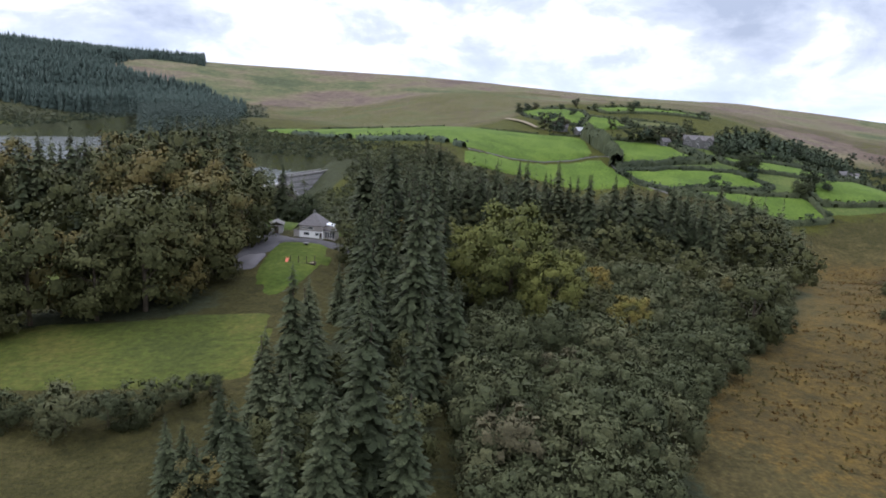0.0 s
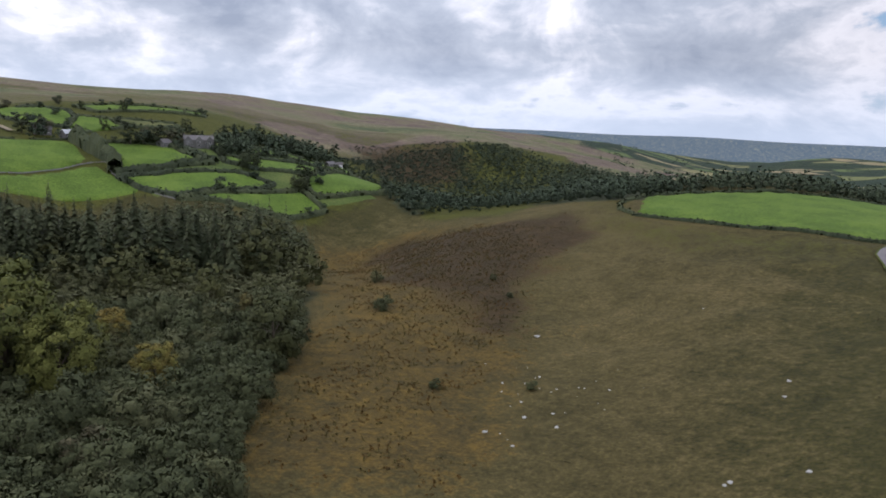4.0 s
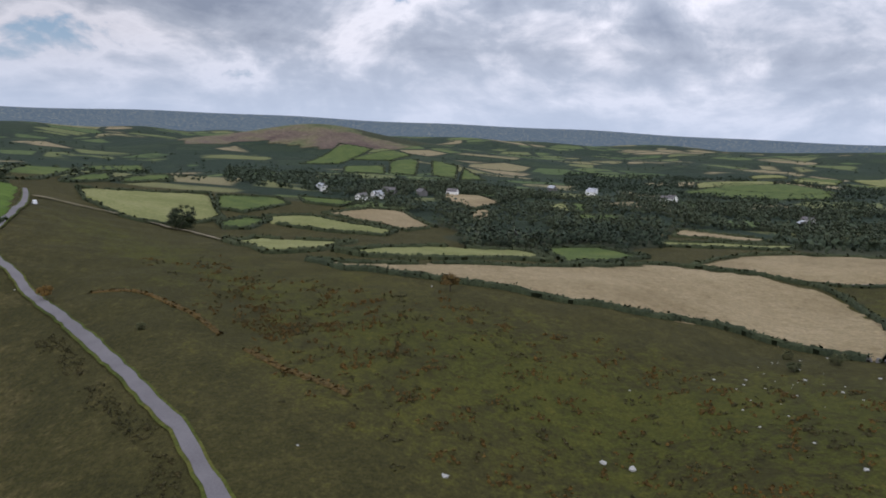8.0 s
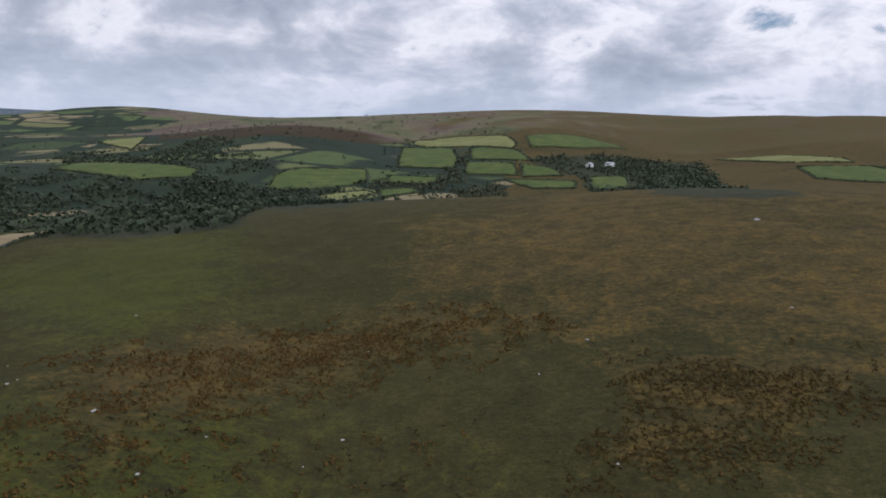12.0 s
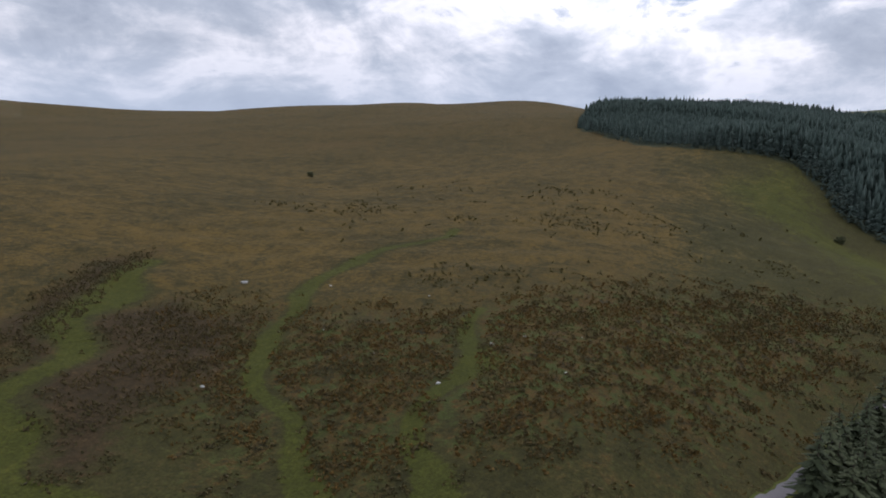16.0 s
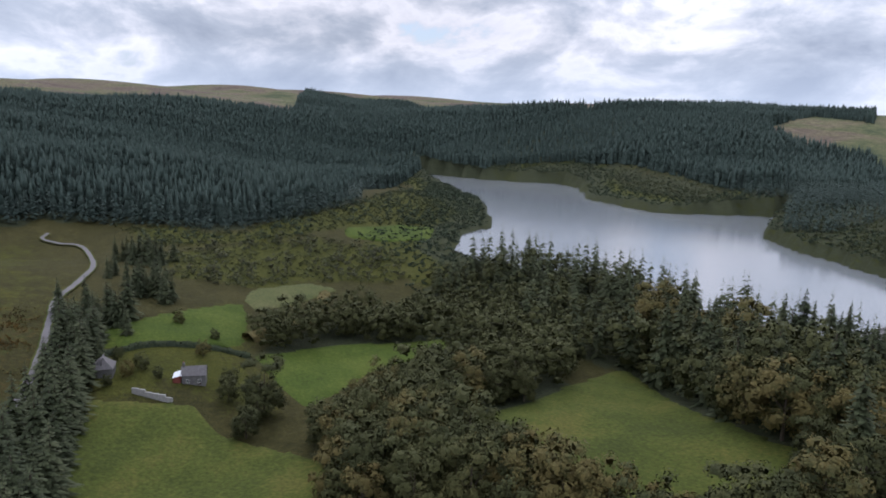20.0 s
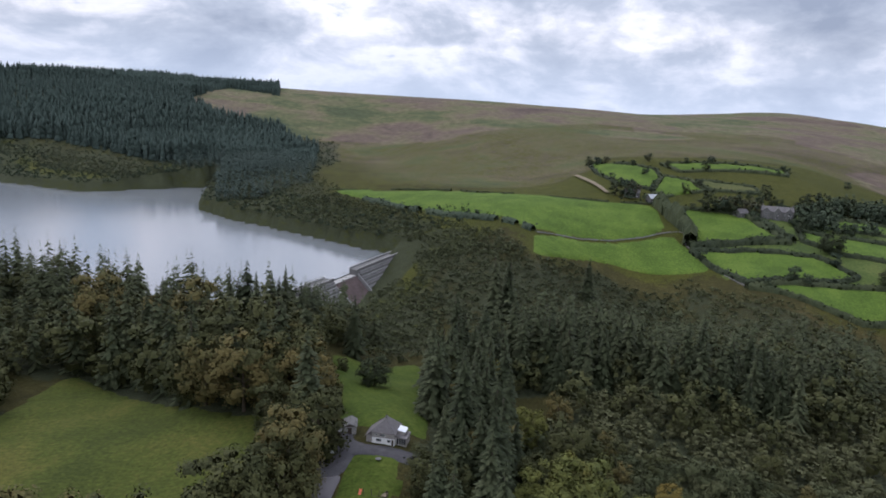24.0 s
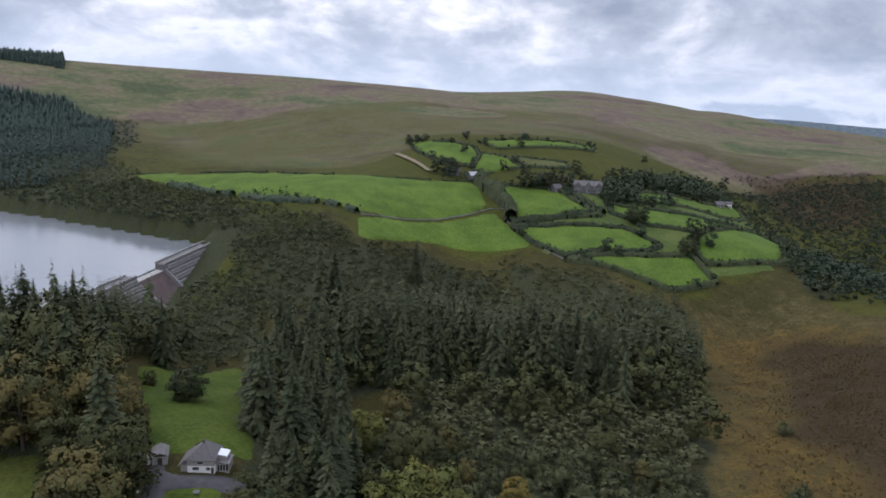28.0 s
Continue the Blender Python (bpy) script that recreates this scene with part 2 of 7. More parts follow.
M_DAMTOP = plain("weathered_granite", (0.19, 0.185, 0.18), 0.9, 0.35, 0.6, bump=0.3)
M_SPILL = plain("spillway_stone", (0.088, 0.064, 0.060), 0.85, 0.45, 0.25, bump=0.4)
M_SLATE = plain("slate", (0.115, 0.105, 0.105), 0.7, 0.3, 1.2, bump=0.4)
M_LIGHTSLATE = plain("wet_slate", (0.34, 0.35, 0.37), 0.45, 0.2, 1.0)
M_WHITE = plain("white_render", (0.78, 0.77, 0.74), 0.85, 0.08, 0.8)
M_CLAD = plain("weathered_cladding", (0.30, 0.275, 0.25), 0.9, 0.2, 1.5)
M_RED = plain("red_brick", (0.19, 0.055, 0.042), 0.9, 0.3, 2.0)
M_GLASS = Shader("window_glass", 0.06, 0, 0.6).colour((0.02, 0.024, 0.028)).m
M_FRAME = plain("window_frame", (0.62, 0.61, 0.58), 0.6, 0.06, 4.0)
M_DARKWOOD = plain("dark_timber", (0.06, 0.045, 0.035), 0.9, 0.35, 2.0)
M_METALROOF = plain("pale_sheet_roof", (0.66, 0.68, 0.70), 0.5, 0.1, 1.0)
M_ORANGE = plain("orange_plastic", (0.55, 0.13, 0.06), 0.5, 0.1, 2.0)
M_CARPAINT = plain("white_car_paint", (0.72, 0.73, 0.74), 0.3, 0.05, 1.0, spec=0.5)
M_TYRE = plain("tyre_rubber", (0.02, 0.02, 0.02), 0.9, 0.2, 4.0)
M_LICHEN = plain("lichen_rock", (0.30, 0.295, 0.27), 0.95, 0.35, 1.2, bump=0.5)


def turf(name, dark, mid, light, scale=0.05, streak=0.0):
    s = Shader(name, 0.95, 0, 0.1)
    p = s.pos()
    n = s.calc("ADD", s.calc("MULTIPLY", s.noise(p, scale, 5, 0.6), 0.55), s.calc("MULTIPLY", s.noise(p, scale * 14, 4, 0.65), 0.45))
    if streak:
        w = s.add("TexWave", Scale=streak, Distortion=2.0, Detail=2)
        s.link(p, w.inputs["Vector"])
        n = s.calc("ADD", s.calc("MULTIPLY", n, 0.9), s.calc("MULTIPLY", w.outputs[1], 0.10))
    c = s.ramp(n, (0.39, dark), (0.5, mid), (0.61, light))
    s.colour(s.mix(1.0, c, s.ramp(s.noise(p, 0.9, 5, 0.75), (0.34, (0.72, 0.72, 0.72)), (0.66, (1.3, 1.28, 1.22))), "MULTIPLY"))
    s.bump(s.noise(p, 1.2, 3, 0.7), 0.35, 0.4)
    return s.m


M_FIELD = {
    "g": turf("pasture", (0.049, 0.082, 0.014), (0.068, 0.111, 0.018), (0.092, 0.136, 0.023)),
    "l": turf("mown_grass", (0.034, 0.053, 0.009), (0.048, 0.071, 0.011), (0.069, 0.089, 0.016)),
    "o": turf("rough_pasture", (0.038, 0.048, 0.011), (0.053, 0.066, 0.013), (0.079, 0.079, 0.019)),
    "p": turf("poor_pasture", (0.058, 0.069, 0.026), (0.075, 0.083, 0.030), (0.096, 0.095, 0.043)),
    "y": turf("hay_meadow", (0.112, 0.121, 0.041), (0.147, 0.155, 0.057), (0.190, 0.189, 0.083), 0.03, 0.05),
    "t": turf("stubble", (0.158, 0.122, 0.066), (0.202, 0.159, 0.090), (0.245, 0.196, 0.117), 0.02, 0.0),
    "d": turf("valley_pasture", (0.042, 0.064, 0.019), (0.062, 0.088, 0.023), (0.090, 0.110, 0.032)),
}

# the open ground: moor grass, bracken, heather, lush grass, leaf litter, far farmland
G = Shader("moor", 0.97, 0, 0.1)
_p = G.pos()
_cov = G.t.nodes.new("ShaderNodeAttribute")
_cov.attribute_name = "cover"
_sep = G.t.nodes.new("ShaderNodeSeparateColor")
G.link(_cov.outputs["Color"], _sep.inputs[0])
_use = G.t.nodes.new("ShaderNodeAttribute")
_use.attribute_name = "landuse"
_sep2 = G.t.nodes.new("ShaderNodeSeparateColor")
G.link(_use.outputs["Color"], _sep2.inputs[0])
n_fine, n_mid, n_big = G.noise(_p, 0.55, 5, 0.75), G.noise(_p, 0.11, 5, 0.62, 0.6), G.noise(_p, 0.012, 5, 0.6, 0.5)
n_far = G.noise(_p, 0.0035, 5, 0.6, 0.6)
mixed = G.calc("ADD", G.calc("MULTIPLY", n_fine, 0.48), G.calc("ADD", G.calc("MULTIPLY", n_mid, 0.32), G.calc("MULTIPLY", n_big, 0.20)))
c_grass = G.ramp(mixed, (0.34, (0.022, 0.021, 0.008)), (0.5, (0.041, 0.038, 0.012)), (0.66, (0.071, 0.060, 0.022)))
c_brack = G.ramp(mixed, (0.36, (0.031, 0.027, 0.013)), (0.5, (0.070, 0.050, 0.016)), (0.64, (0.126, 0.083, 0.020)))
c_heath = G.ramp(mixed, (0.34, (0.019, 0.014, 0.007)), (0.5, (0.038, 0.027, 0.013)), (0.66, (0.072, 0.046, 0.020)))
c_lush = G.ramp(mixed, (0.34, (0.033, 0.036, 0.008)), (0.5, (0.048, 0.052, 0.010)), (0.66, (0.075, 0.069, 0.014)))
c_litter = G.ramp(mixed, (0.34, (0.017, 0.022, 0.013)), (0.66, (0.049, 0.054, 0.027)))
c_pale = G.ramp(G.calc("ADD", G.calc("MULTIPLY", n_far, 0.6), G.calc("MULTIPLY", n_big, 0.4)), (0.38, (0.053, 0.065, 0.033)), (0.44, (0.083, 0.092, 0.044)), (0.50, (0.118, 0.103, 0.063)), (0.56, (0.106, 0.081, 0.066)), (0.64, (0.072, 0.052, 0.046)))
c_gorse = G.ramp(G.noise(_p, 0.26, 5, 0.68, 0.4), (0.40, (0.046, 0.057, 0.015)), (0.47, (0.049, 0.053, 0.016)), (0.51, (0.068, 0.046, 0.014)), (0.56, (0.081, 0.046, 0.014)), (0.60, (0.029, 0.024, 0.011)), (0.68, (0.018, 0.019, 0.010)))
c_pale = G.mix(1.0, c_pale, G.ramp(n_mid, (0.3, (0.62, 0.64, 0.64)), (0.7, (1.38, 1.34, 1.28))), "MULTIPLY")


def patch(col, over, amount, lo, hi):
    """Lays over on col where amount beats a ragged noise."""
    f = G.step(G.calc("ADD", amount, G.calc("MULTIPLY", G.calc("SUBTRACT", mixed, 0.5), 2.2)), lo, hi)
    return G.mix(f, col, over)


c_dry = G.ramp(mixed, (0.36, (0.035, 0.029, 0.011)), (0.5, (0.066, 0.054, 0.020)), (0.64, (0.105, 0.082, 0.034)))
c_all = patch(c_grass, c_pale, _sep2.outputs[2], 0.30, 0.70)
c_all = patch(c_all, c_dry, _use.outputs["Alpha"], 0.25, 0.75)
c_all = patch(c_all, c_lush, _sep.outputs[2], 0.35, 0.65)
c_all = patch(c_all, c_brack, _sep.outputs[0], 0.35, 0.65)
c_all = patch(c_all, c_gorse, _cov.outputs["Alpha"], 0.30, 0.70)
c_all = patch(c_all, c_heath, _sep.outputs[1], 0.35, 0.65)
c_all = patch(c_all, c_litter, _sep2.outputs[0], 0.40, 0.60)
vor = G.add("TexVoronoi", Scale=0.0075, Randomness=0.9)
G.link(_p, vor.inputs["Vector"])
vsep = G.t.nodes.new("ShaderNodeSeparateColor")
G.link(vor.outputs["Color"], vsep.inputs[0])
c_cell = G.ramp(vsep.outputs[0], (0.0, (0.024, 0.036, 0.020)), (0.34, (0.028, 0.042, 0.022)), (0.36, (0.062, 0.088, 0.034)), (0.60, (0.085, 0.110, 0.042)), (0.74, (0.125, 0.130, 0.055)), (0.88, (0.20, 0.165, 0.095)))
vedge = G.t.nodes.new("ShaderNodeTexVoronoi")
vedge.feature = "DISTANCE_TO_EDGE"
vedge.inputs["Scale"].default_value, vedge.inputs["Randomness"].default_value = 0.0075, 0.9
G.link(_p, vedge.inputs["Vector"])
c_cell = G.mix(G.step(vedge.outputs["Distance"], 0.10, 0.04), c_cell, (0.018, 0.028, 0.017))
c_cell = G.mix(G.step(G.noise(_p, 0.004, 4, 0.6, 0.4), 0.50, 0.56), c_cell, (0.020, 0.032, 0.020))
c_all = patch(c_all, c_cell, _sep2.outputs[1], 0.45, 0.55)
c_all = G.mix(1.0, c_all, G.ramp(G.noise(_p, 1.5, 5, 0.8), (0.34, (0.62, 0.62, 0.62)), (0.5, (1.0, 1.0, 1.0)), (0.66, (1.45, 1.42, 1.36))), "MULTIPLY")
G.colour(c_all)
G.bump(n_fine, 0.9, 0.9)
M_MOOR = G.m

# ---- the lie of the land: heights on rings round the take-off place, a value every ten degrees clockwise from +y ----
RINGS = {}
RINGS[0] = [-14, -14, -14, -14, -14, -14, -14, -14, -14, -14, -14, -14, -14, -14, -14, -14, -14, -14, -14, -14, -14, -14, -14, -14, -14, -14, -14, -14, -14, -14, -14, -14, -14, -14, -14, -14]
RINGS[70] = [-14, -15, -16, -17, -18, -18, -15, -11, -8, -7, -8, -10, -11, -8, -7, -9, -10, -11, -9, -7, -4.6, -2.9, -2.3, -2.1, -1, 0.2, -1, -5.4, -10.2, -13.5, -14.8, -15.4, -15.6, -16, -15, -14]
RINGS[130] = [-15, -17, -18, -19, -21, -20, -16, -10, -4, -4, -5, -8, -10, -5, -3, -7, -10, -9, -5, -1, 2.3, 4.1, 3.9, 3.1, 4.8, 7, 6, -3.2, -12.5, -18.2, -18.2, -16.8, -15.8, -15.1, -13, -12]
RINGS[200] = [-19, -21, -22, -20, -22, -22, -14, -9, -3, -6, -4, -5, -8, -11, -7, -7, -10, -7, 0, 6, 9.3, 10.3, 8.3, 6.3, 8.6, 10.2, 7.4, -3.8, -17.5, -25, -23.6, -18.5, -15.2, -15, -10, -8]
RINGS[290] = [-23, -24, -27, -28, -21, -13, -6, -1, -7, -11, -11, -12, -14, -17, -13, -7, -4, 1, 8, 15, 18.3, 18.5, 15.5, 11.7, 12.8, 13.4, 10.4, -0, -11.1, -15.5, -28.2, -30.6, -23.3, -25.6, -11, -28]
RINGS[400] = [-6, -36, -22, -45, -21, -4, 2, 1, -15, -21, -22, -24, -22, -18, -13, -10, 0, 6, 11, 21, 27, 26.7, 21.9, 16.1, 15.2, 17, 15.2, 4.2, -5.5, -14.4, -26.5, -32.6, -25.5, -15.9, -36, -27]
RINGS[540] = [11, 0, -1, -11, -27, -13, 5, -3, -16, -25, -30, -32, -30, -30, -27, -25, -15, -5, 3, 14, 19.8, 28.2, 26.1, 15.6, 15.1, 23, 26.4, 13.1, -18.4, -12.8, -13.1, -21.2, -21.2, -21.9, -18, -3]
RINGS[750] = [11, 38, 28, -22, -64, -19, -7, -11, -20, -26, -33, -38, -33, -41, -40, -39, -33, -27, -22, -8, 3.8, 20.9, 27.9, 22.3, 24.9, 34.1, 45, 53.6, 26, 9.4, -5, -12.3, -17, -15.3, 2, 6]
RINGS[1050] = [45, 44, 42, 14, 8, -10, -57, -47, -52, -48, -49, -49, -48, -44, -32, -23, -18, -15, -3, -9, 1.7, 18.4, 31.7, 42.1, 53.7, 69, 76.9, 65.8, 39.5, 11.3, -12.6, -17, -9.7, 18.2, 12, 11]
RINGS[1500] = [80, 72, 64, 28, 8, -26, -68, -56, -63, -58, -60, -60, -58, -53, -51, -35, 19, 7, 48, 14, 42.5, 41.1, 42.4, 66.5, 90.6, 95.8, 98, 96, 85, 84, 66, 70.9, 86.5, 92, 84, 81]
RINGS[2200] = [78, 73, 74, 47, 12, -2, -64, -49, -57, -67, -55, -55, -52, -45, -32, -11, 25, 68, 86, 89, 106, 90, 68.1, 70.1, 101.8, 105.8, 93.7, 96, 106, 110, 106, 76.5, 91.8, 100, 92, 82]
RINGS[3200] = [70, 49, 99, 24, -45, -60, -82, -38, -49, -52, -47, -51, -43, -32, -8, 50, 18, 64, 81, 94, 78.9, 41.4, 42.7, 45.8, 91.4, 81.8, 55.9, 120, 150, 150, 148, 138, 122, 100, 92, 80]
RINGS[4900] = [7, -14, 24, 29, -160, -170, -170, -170, -170, -170, -170, -170, -170, -160, -150, -120, -119, -4, 13, 42, 20.7, -25.7, -32, -44, -3.3, -11.6, -26.5, -41.2, -52.1, -37.8, 5.7, -24.7, 21.9, 89.3, 68, 37]

# ---- the plan, in metres ----
FIELDS = {}
FIELDS['n1'] = ('g', [(-169, 636), (-68, 626), (1, 579), (110, 582), (109, 523), (11, 468), (-60, 520), (-126, 590)])
FIELDS['n2'] = ('g', [(11, 465), (109, 521), (126, 467), (119, 461), (57, 467), (9, 422)])
FIELDS['n3'] = ('g', [(125, 572), (170, 563), (184, 501), (119, 501)])
FIELDS['n4'] = ('g', [(117, 493), (194, 478), (208, 453), (187, 441), (138, 436), (125, 468)])
FIELDS['n5'] = ('g', [(135, 428), (207, 441), (224, 444), (227, 415), (189, 402), (170, 408)])
FIELDS['n6'] = ('g', [(242, 472), (321, 531), (396, 604), (284, 433), (230, 433), (229, 447)])
FIELDS['n7'] = ('g', [(242, 576), (397, 684), (385, 643), (324, 587), (230, 543)])
FIELDS['n8'] = ('g', [(200, 533), (222, 525), (310, 529), (249, 479), (214, 486), (194, 507)])
FIELDS['n9'] = ('g', [(71, 746), (125, 678), (125, 653), (111, 618), (87, 631), (73, 684)])
FIELDS['n10'] = ('g', [(128, 658), (149, 642), (154, 617), (117, 599), (111, 612)])
FIELDS['n11'] = ('g', [(132, 698), (256, 721), (248, 698), (145, 670)])
FIELDS['n12'] = ('p', [(153, 645), (200, 637), (199, 618), (159, 619)])
FIELDS['lawn1'] = ('l', [(-72, 271), (-38, 297), (-28, 222), (-23, 196), (-22, 184), (-46, 187), (-52, 200), (-61, 238)])
FIELDS['lawn2'] = ('l', [(-42, 173), (-32, 177), (-28, 177), (-25, 160), (-31, 137), (-35, 135), (-41, 150)])
FIELDS['w0'] = ('o', [(-79, 120), (-50, 125), (-30, 128), (-28, 116), (-27, 99), (-34, 95), (-52, 94), (-62, 93)])
FIELDS['e1'] = ('g', [(338, 248), (482, 157), (457, 143), (311, 103), (290, 105), (289, 138), (283, 212)])
FIELDS['e2'] = ('y', [(531, 131), (592, 49), (487, 36), (461, 30), (429, 43), (403, 58), (416, 80), (459, 109)])
FIELDS['e3'] = ('d', [(586, 43), (605, -3), (576, -13), (495, 20), (503, 37)])
FIELDS['e4'] = ('y', [(483, 7), (512, -26), (434, -75), (408, -63), (425, -25), (454, 5)])
FIELDS['e5'] = ('t', [(528, -35), (576, -75), (577, -103), (473, -109), (440, -82), (491, -60)])
FIELDS['e6'] = ('y', [(341, 23), (371, 10), (358, -41), (306, -17), (299, 4)])
FIELDS['e7'] = ('y', [(303, -24), (333, -57), (361, -134), (295, -122), (279, -52)])
FIELDS['e8'] = ('d', [(375, -147), (381, -187), (326, -188), (306, -156), (290, -126)])
FIELDS['e9'] = ('t', [(276, -12), (259, -44), (273, -113), (301, -180), (271, -214), (236, -220), (186, -195), (153, -169), (140, -149), (181, -127), (187, -100), (209, -66), (239, -31)])
FIELDS['e10'] = ('t', [(298, -192), (335, -255), (320, -316), (282, -391), (243, -265), (242, -233), (257, -224)])
FIELDS['e11'] = ('y', [(409, -240), (401, -293), (410, -357), (368, -304), (380, -230)])
FIELDS['e12'] = ('d', [(624, -22), (618, -75), (578, -52), (588, -25)])
FIELDS['e13'] = ('t', [(773, -186), (765, -233), (686, -226), (614, -177), (683, -165)])
FIELDS['e14'] = ('t', [(603, -169), (620, -193), (541, -168), (529, -151)])
FIELDS['e15'] = ('t', [(486, -304), (443, -356), (422, -321), (450, -277)])
FIELDS['e16'] = ('d', [(441, 33), (469, 19), (468, 1), (416, 14), (410, 27)])
FIELDS['m1'] = ('d', [(577, 190), (1260, 336), (676, 164), (547, 161), (515, 172)])
FIELDS['m2'] = ('d', [(1317, 308), (1422, 236), (1287, 209), (1223, 278)])
FIELDS['m3'] = ('d', [(580, 152), (693, 144), (613, 124), (554, 146)])
FIELDS['m4'] = ('d', [(637, 124), (762, 101), (663, 86), (608, 115)])
FIELDS['m6'] = ('d', [(1528, -56), (1892, -172), (1830, -252), (1518, -138)])
FIELDS['m7'] = ('d', [(1612, -165), (1819, -294), (1735, -337), (1560, -253)])
FIELDS['m8'] = ('d', [(1543, -250), (1624, -329), (1202, -239), (1248, -202)])
FIELDS['m9'] = ('d', [(1604, -358), (1521, -397), (1135, -293), (1220, -273)])
FIELDS['m10'] = ('d', [(1488, -401), (1112, -338), (1108, -294)])
FIELDS['m11'] = ('d', [(1447, -142), (1449, -223), (1239, -191), (1241, -122)])
FIELDS['m12'] = ('d', [(985, -610), (1138, -818), (1064, -936), (842, -773), (862, -622)])
FIELDS['m13'] = ('y', [(1186, -768), (1242, -984), (1123, -890), (1067, -697)])
FIELDS['m14'] = ('y', [(1312, -1080), (1348, -1233), (1194, -1089), (1196, -999)])
FIELDS['m15'] = ('y', [(1321, -1225), (1296, -1309), (1198, -1211), (1187, -1109)])
FIELDS['m16'] = ('y', [(672, -270), (696, -299), (612, -270), (601, -253)])
FIELDS['m17'] = ('d', [(694, -305), (668, -312), (594, -276), (611, -272)])
FIELDS['m18'] = ('d', [(584, -262), (564, -296), (536, -279), (548, -249)])
FIELDS['s1'] = ('d', [(1140, -774), (1153, -950), (939, -866), (913, -771), (1010, -711)])
FIELDS['s2'] = ('y', [(1367, -1016), (1464, -1185), (1357, -1107), (1309, -985)])
FIELDS['s3'] = ('d', [(1473, -1232), (1446, -1336), (1266, -1153), (1315, -1113)])
FIELDS['s4'] = ('y', [(1441, -1350), (1394, -1438), (1278, -1291)])
FIELDS['s5'] = ('d', [(1238, -1142), (1252, -1246), (1146, -1176), (1125, -1059)])
FIELDS['s6'] = ('d', [(625, -835), (695, -989), (522, -930), (452, -895), (431, -829), (479, -781)])
FIELDS['s7'] = ('y', [(995, -1490), (930, -1584), (840, -1370)])
FIELDS['s8'] = ('d', [(318, -790), (348, -896), (344, -957), (250, -989), (223, -897), (233, -832), (279, -779)])
FIELDS['s9'] = ('d', [(279, -1395), (175, -1353), (135, -1124), (128, -1018), (213, -1024)])
FIELDS['s10'] = ('y', [(281, -1512), (184, -1541), (77, -1433), (49, -1272), (55, -1220), (165, -1355), (262, -1443)])
FIELDS['s11'] = ('d', [(132, -1277), (45, -1200), (18, -1082), (114, -1116)])
FIELDS['s12'] = ('d', [(118, -1082), (45, -1057), (33, -956), (104, -964)])
FIELDS['s13'] = ('d', [(34, -1049), (-11, -1018), (-27, -964), (26, -945)])
FIELDS['s14'] = ('d', [(39, -1384), (-62, -1442), (-159, -1430), (-57, -1254), (23, -1228)])
FIELDS['s15'] = ('d', [(206, -934), (129, -926), (141, -875), (189, -863)])
FIELDS['s16'] = ('d', [(50, -921), (-41, -919), (-39, -856), (10, -852)])
FIELDS['s17'] = ('d', [(-60, -963), (-112, -989), (-101, -864), (-59, -834)])
FIELDS['s20'] = ('y', [(242, -742), (203, -796), (184, -775), (201, -660)])
FIELDS['s21'] = ('d', [(188, -802), (153, -831), (138, -793), (170, -740)])
FIELDS['s22'] = ('y', [(-302, -1346), (-399, -1309), (-472, -1213), (-463, -1163), (-383, -1214)])
FIELDS['s23'] = ('d', [(-378, -1146), (-470, -1098), (-469, -907), (-402, -896), (-352, -989)])
FIELDS['w1'] = ('o', [(-242, 47), (-233, 72), (-225, 88), (-206, 87), (-190, 94), (-167, 103), (-143, 93), (-141, 86), (-176, 31), (-209, 37)])
FIELDS['w2'] = ('l', [(-263, 126), (-274, 176), (-257, 218), (-247, 234), (-239, 216), (-237, 188), (-233, 167), (-215, 138), (-207, 120), (-227, 122), (-248, 125)])
FIELDS['w4'] = ('l', [(-295, 76), (-306, 99), (-336, 157), (-309, 148), (-268, 126), (-272, 86), (-278, 69)])
FIELDS['w5'] = ('p', [(-358, 172), (-368, 212), (-350, 225), (-341, 203), (-321, 157), (-339, 159)])
FIELDS['w6'] = ('l', [(-472, 307), (-474, 359), (-454, 386), (-418, 350), (-426, 312), (-446, 291)])
LINES = {}
LINES['road_e'] = [(89, 7), (100, 11), (114, 16), (130, 24), (153, 35), (181, 49), (206, 63), (234, 78), (258, 93), (268, 97), (301, 102), (360, 113), (407, 125), (450, 138)]
LINES['road_w'] = [(-134, 4), (-150, 9), (-174, 16), (-215, 29), (-266, 49), (-291, 57), (-317, 65), (-340, 73), (-375, 92), (-421, 109), (-512, 127), (-536, 117), (-550, 110), (-562, 116)]
LINES['track_n'] = [(54, 687), (74, 605)]
LINES['track_e'] = [(418, 125), (423, 116), (417, 79), (378, 40), (318, 8)]
LINES['field_wall'] = [(14, 468), (110, 523), (117, 500), (126, 466), (136, 431)]
LINES['moorpath_w'] = [(-84, -57), (-90, -63), (-103, -77), (-117, -92), (-134, -109), (-158, -124), (-187, -138), (-218, -139), (-269, -137), (-315, -136)]
LINES['wgreen_w'] = [(-69, -85), (-66, -98), (-66, -113), (-73, -124), (-88, -135), (-108, -147), (-129, -163), (-157, -182), (-182, -195)]
LINES['wgreen_x'] = [(-92, -42), (-103, -46), (-127, -54), (-144, -59), (-170, -67), (-199, -74)]
LAKE = [(-940, 742), (-739, 656), (-588, 565), (-488, 480), (-445, 442), (-436, 402), (-381, 343), (-324, 329), (-251, 343), (-175, 325), (-128, 308), (-121, 330), (-78, 478), (-120, 499), (-179, 539), (-236, 572), (-276, 607), (-295, 658), (-327, 776), (-422, 672), (-540, 705), (-628, 800), (-685, 832), (-777, 781)]
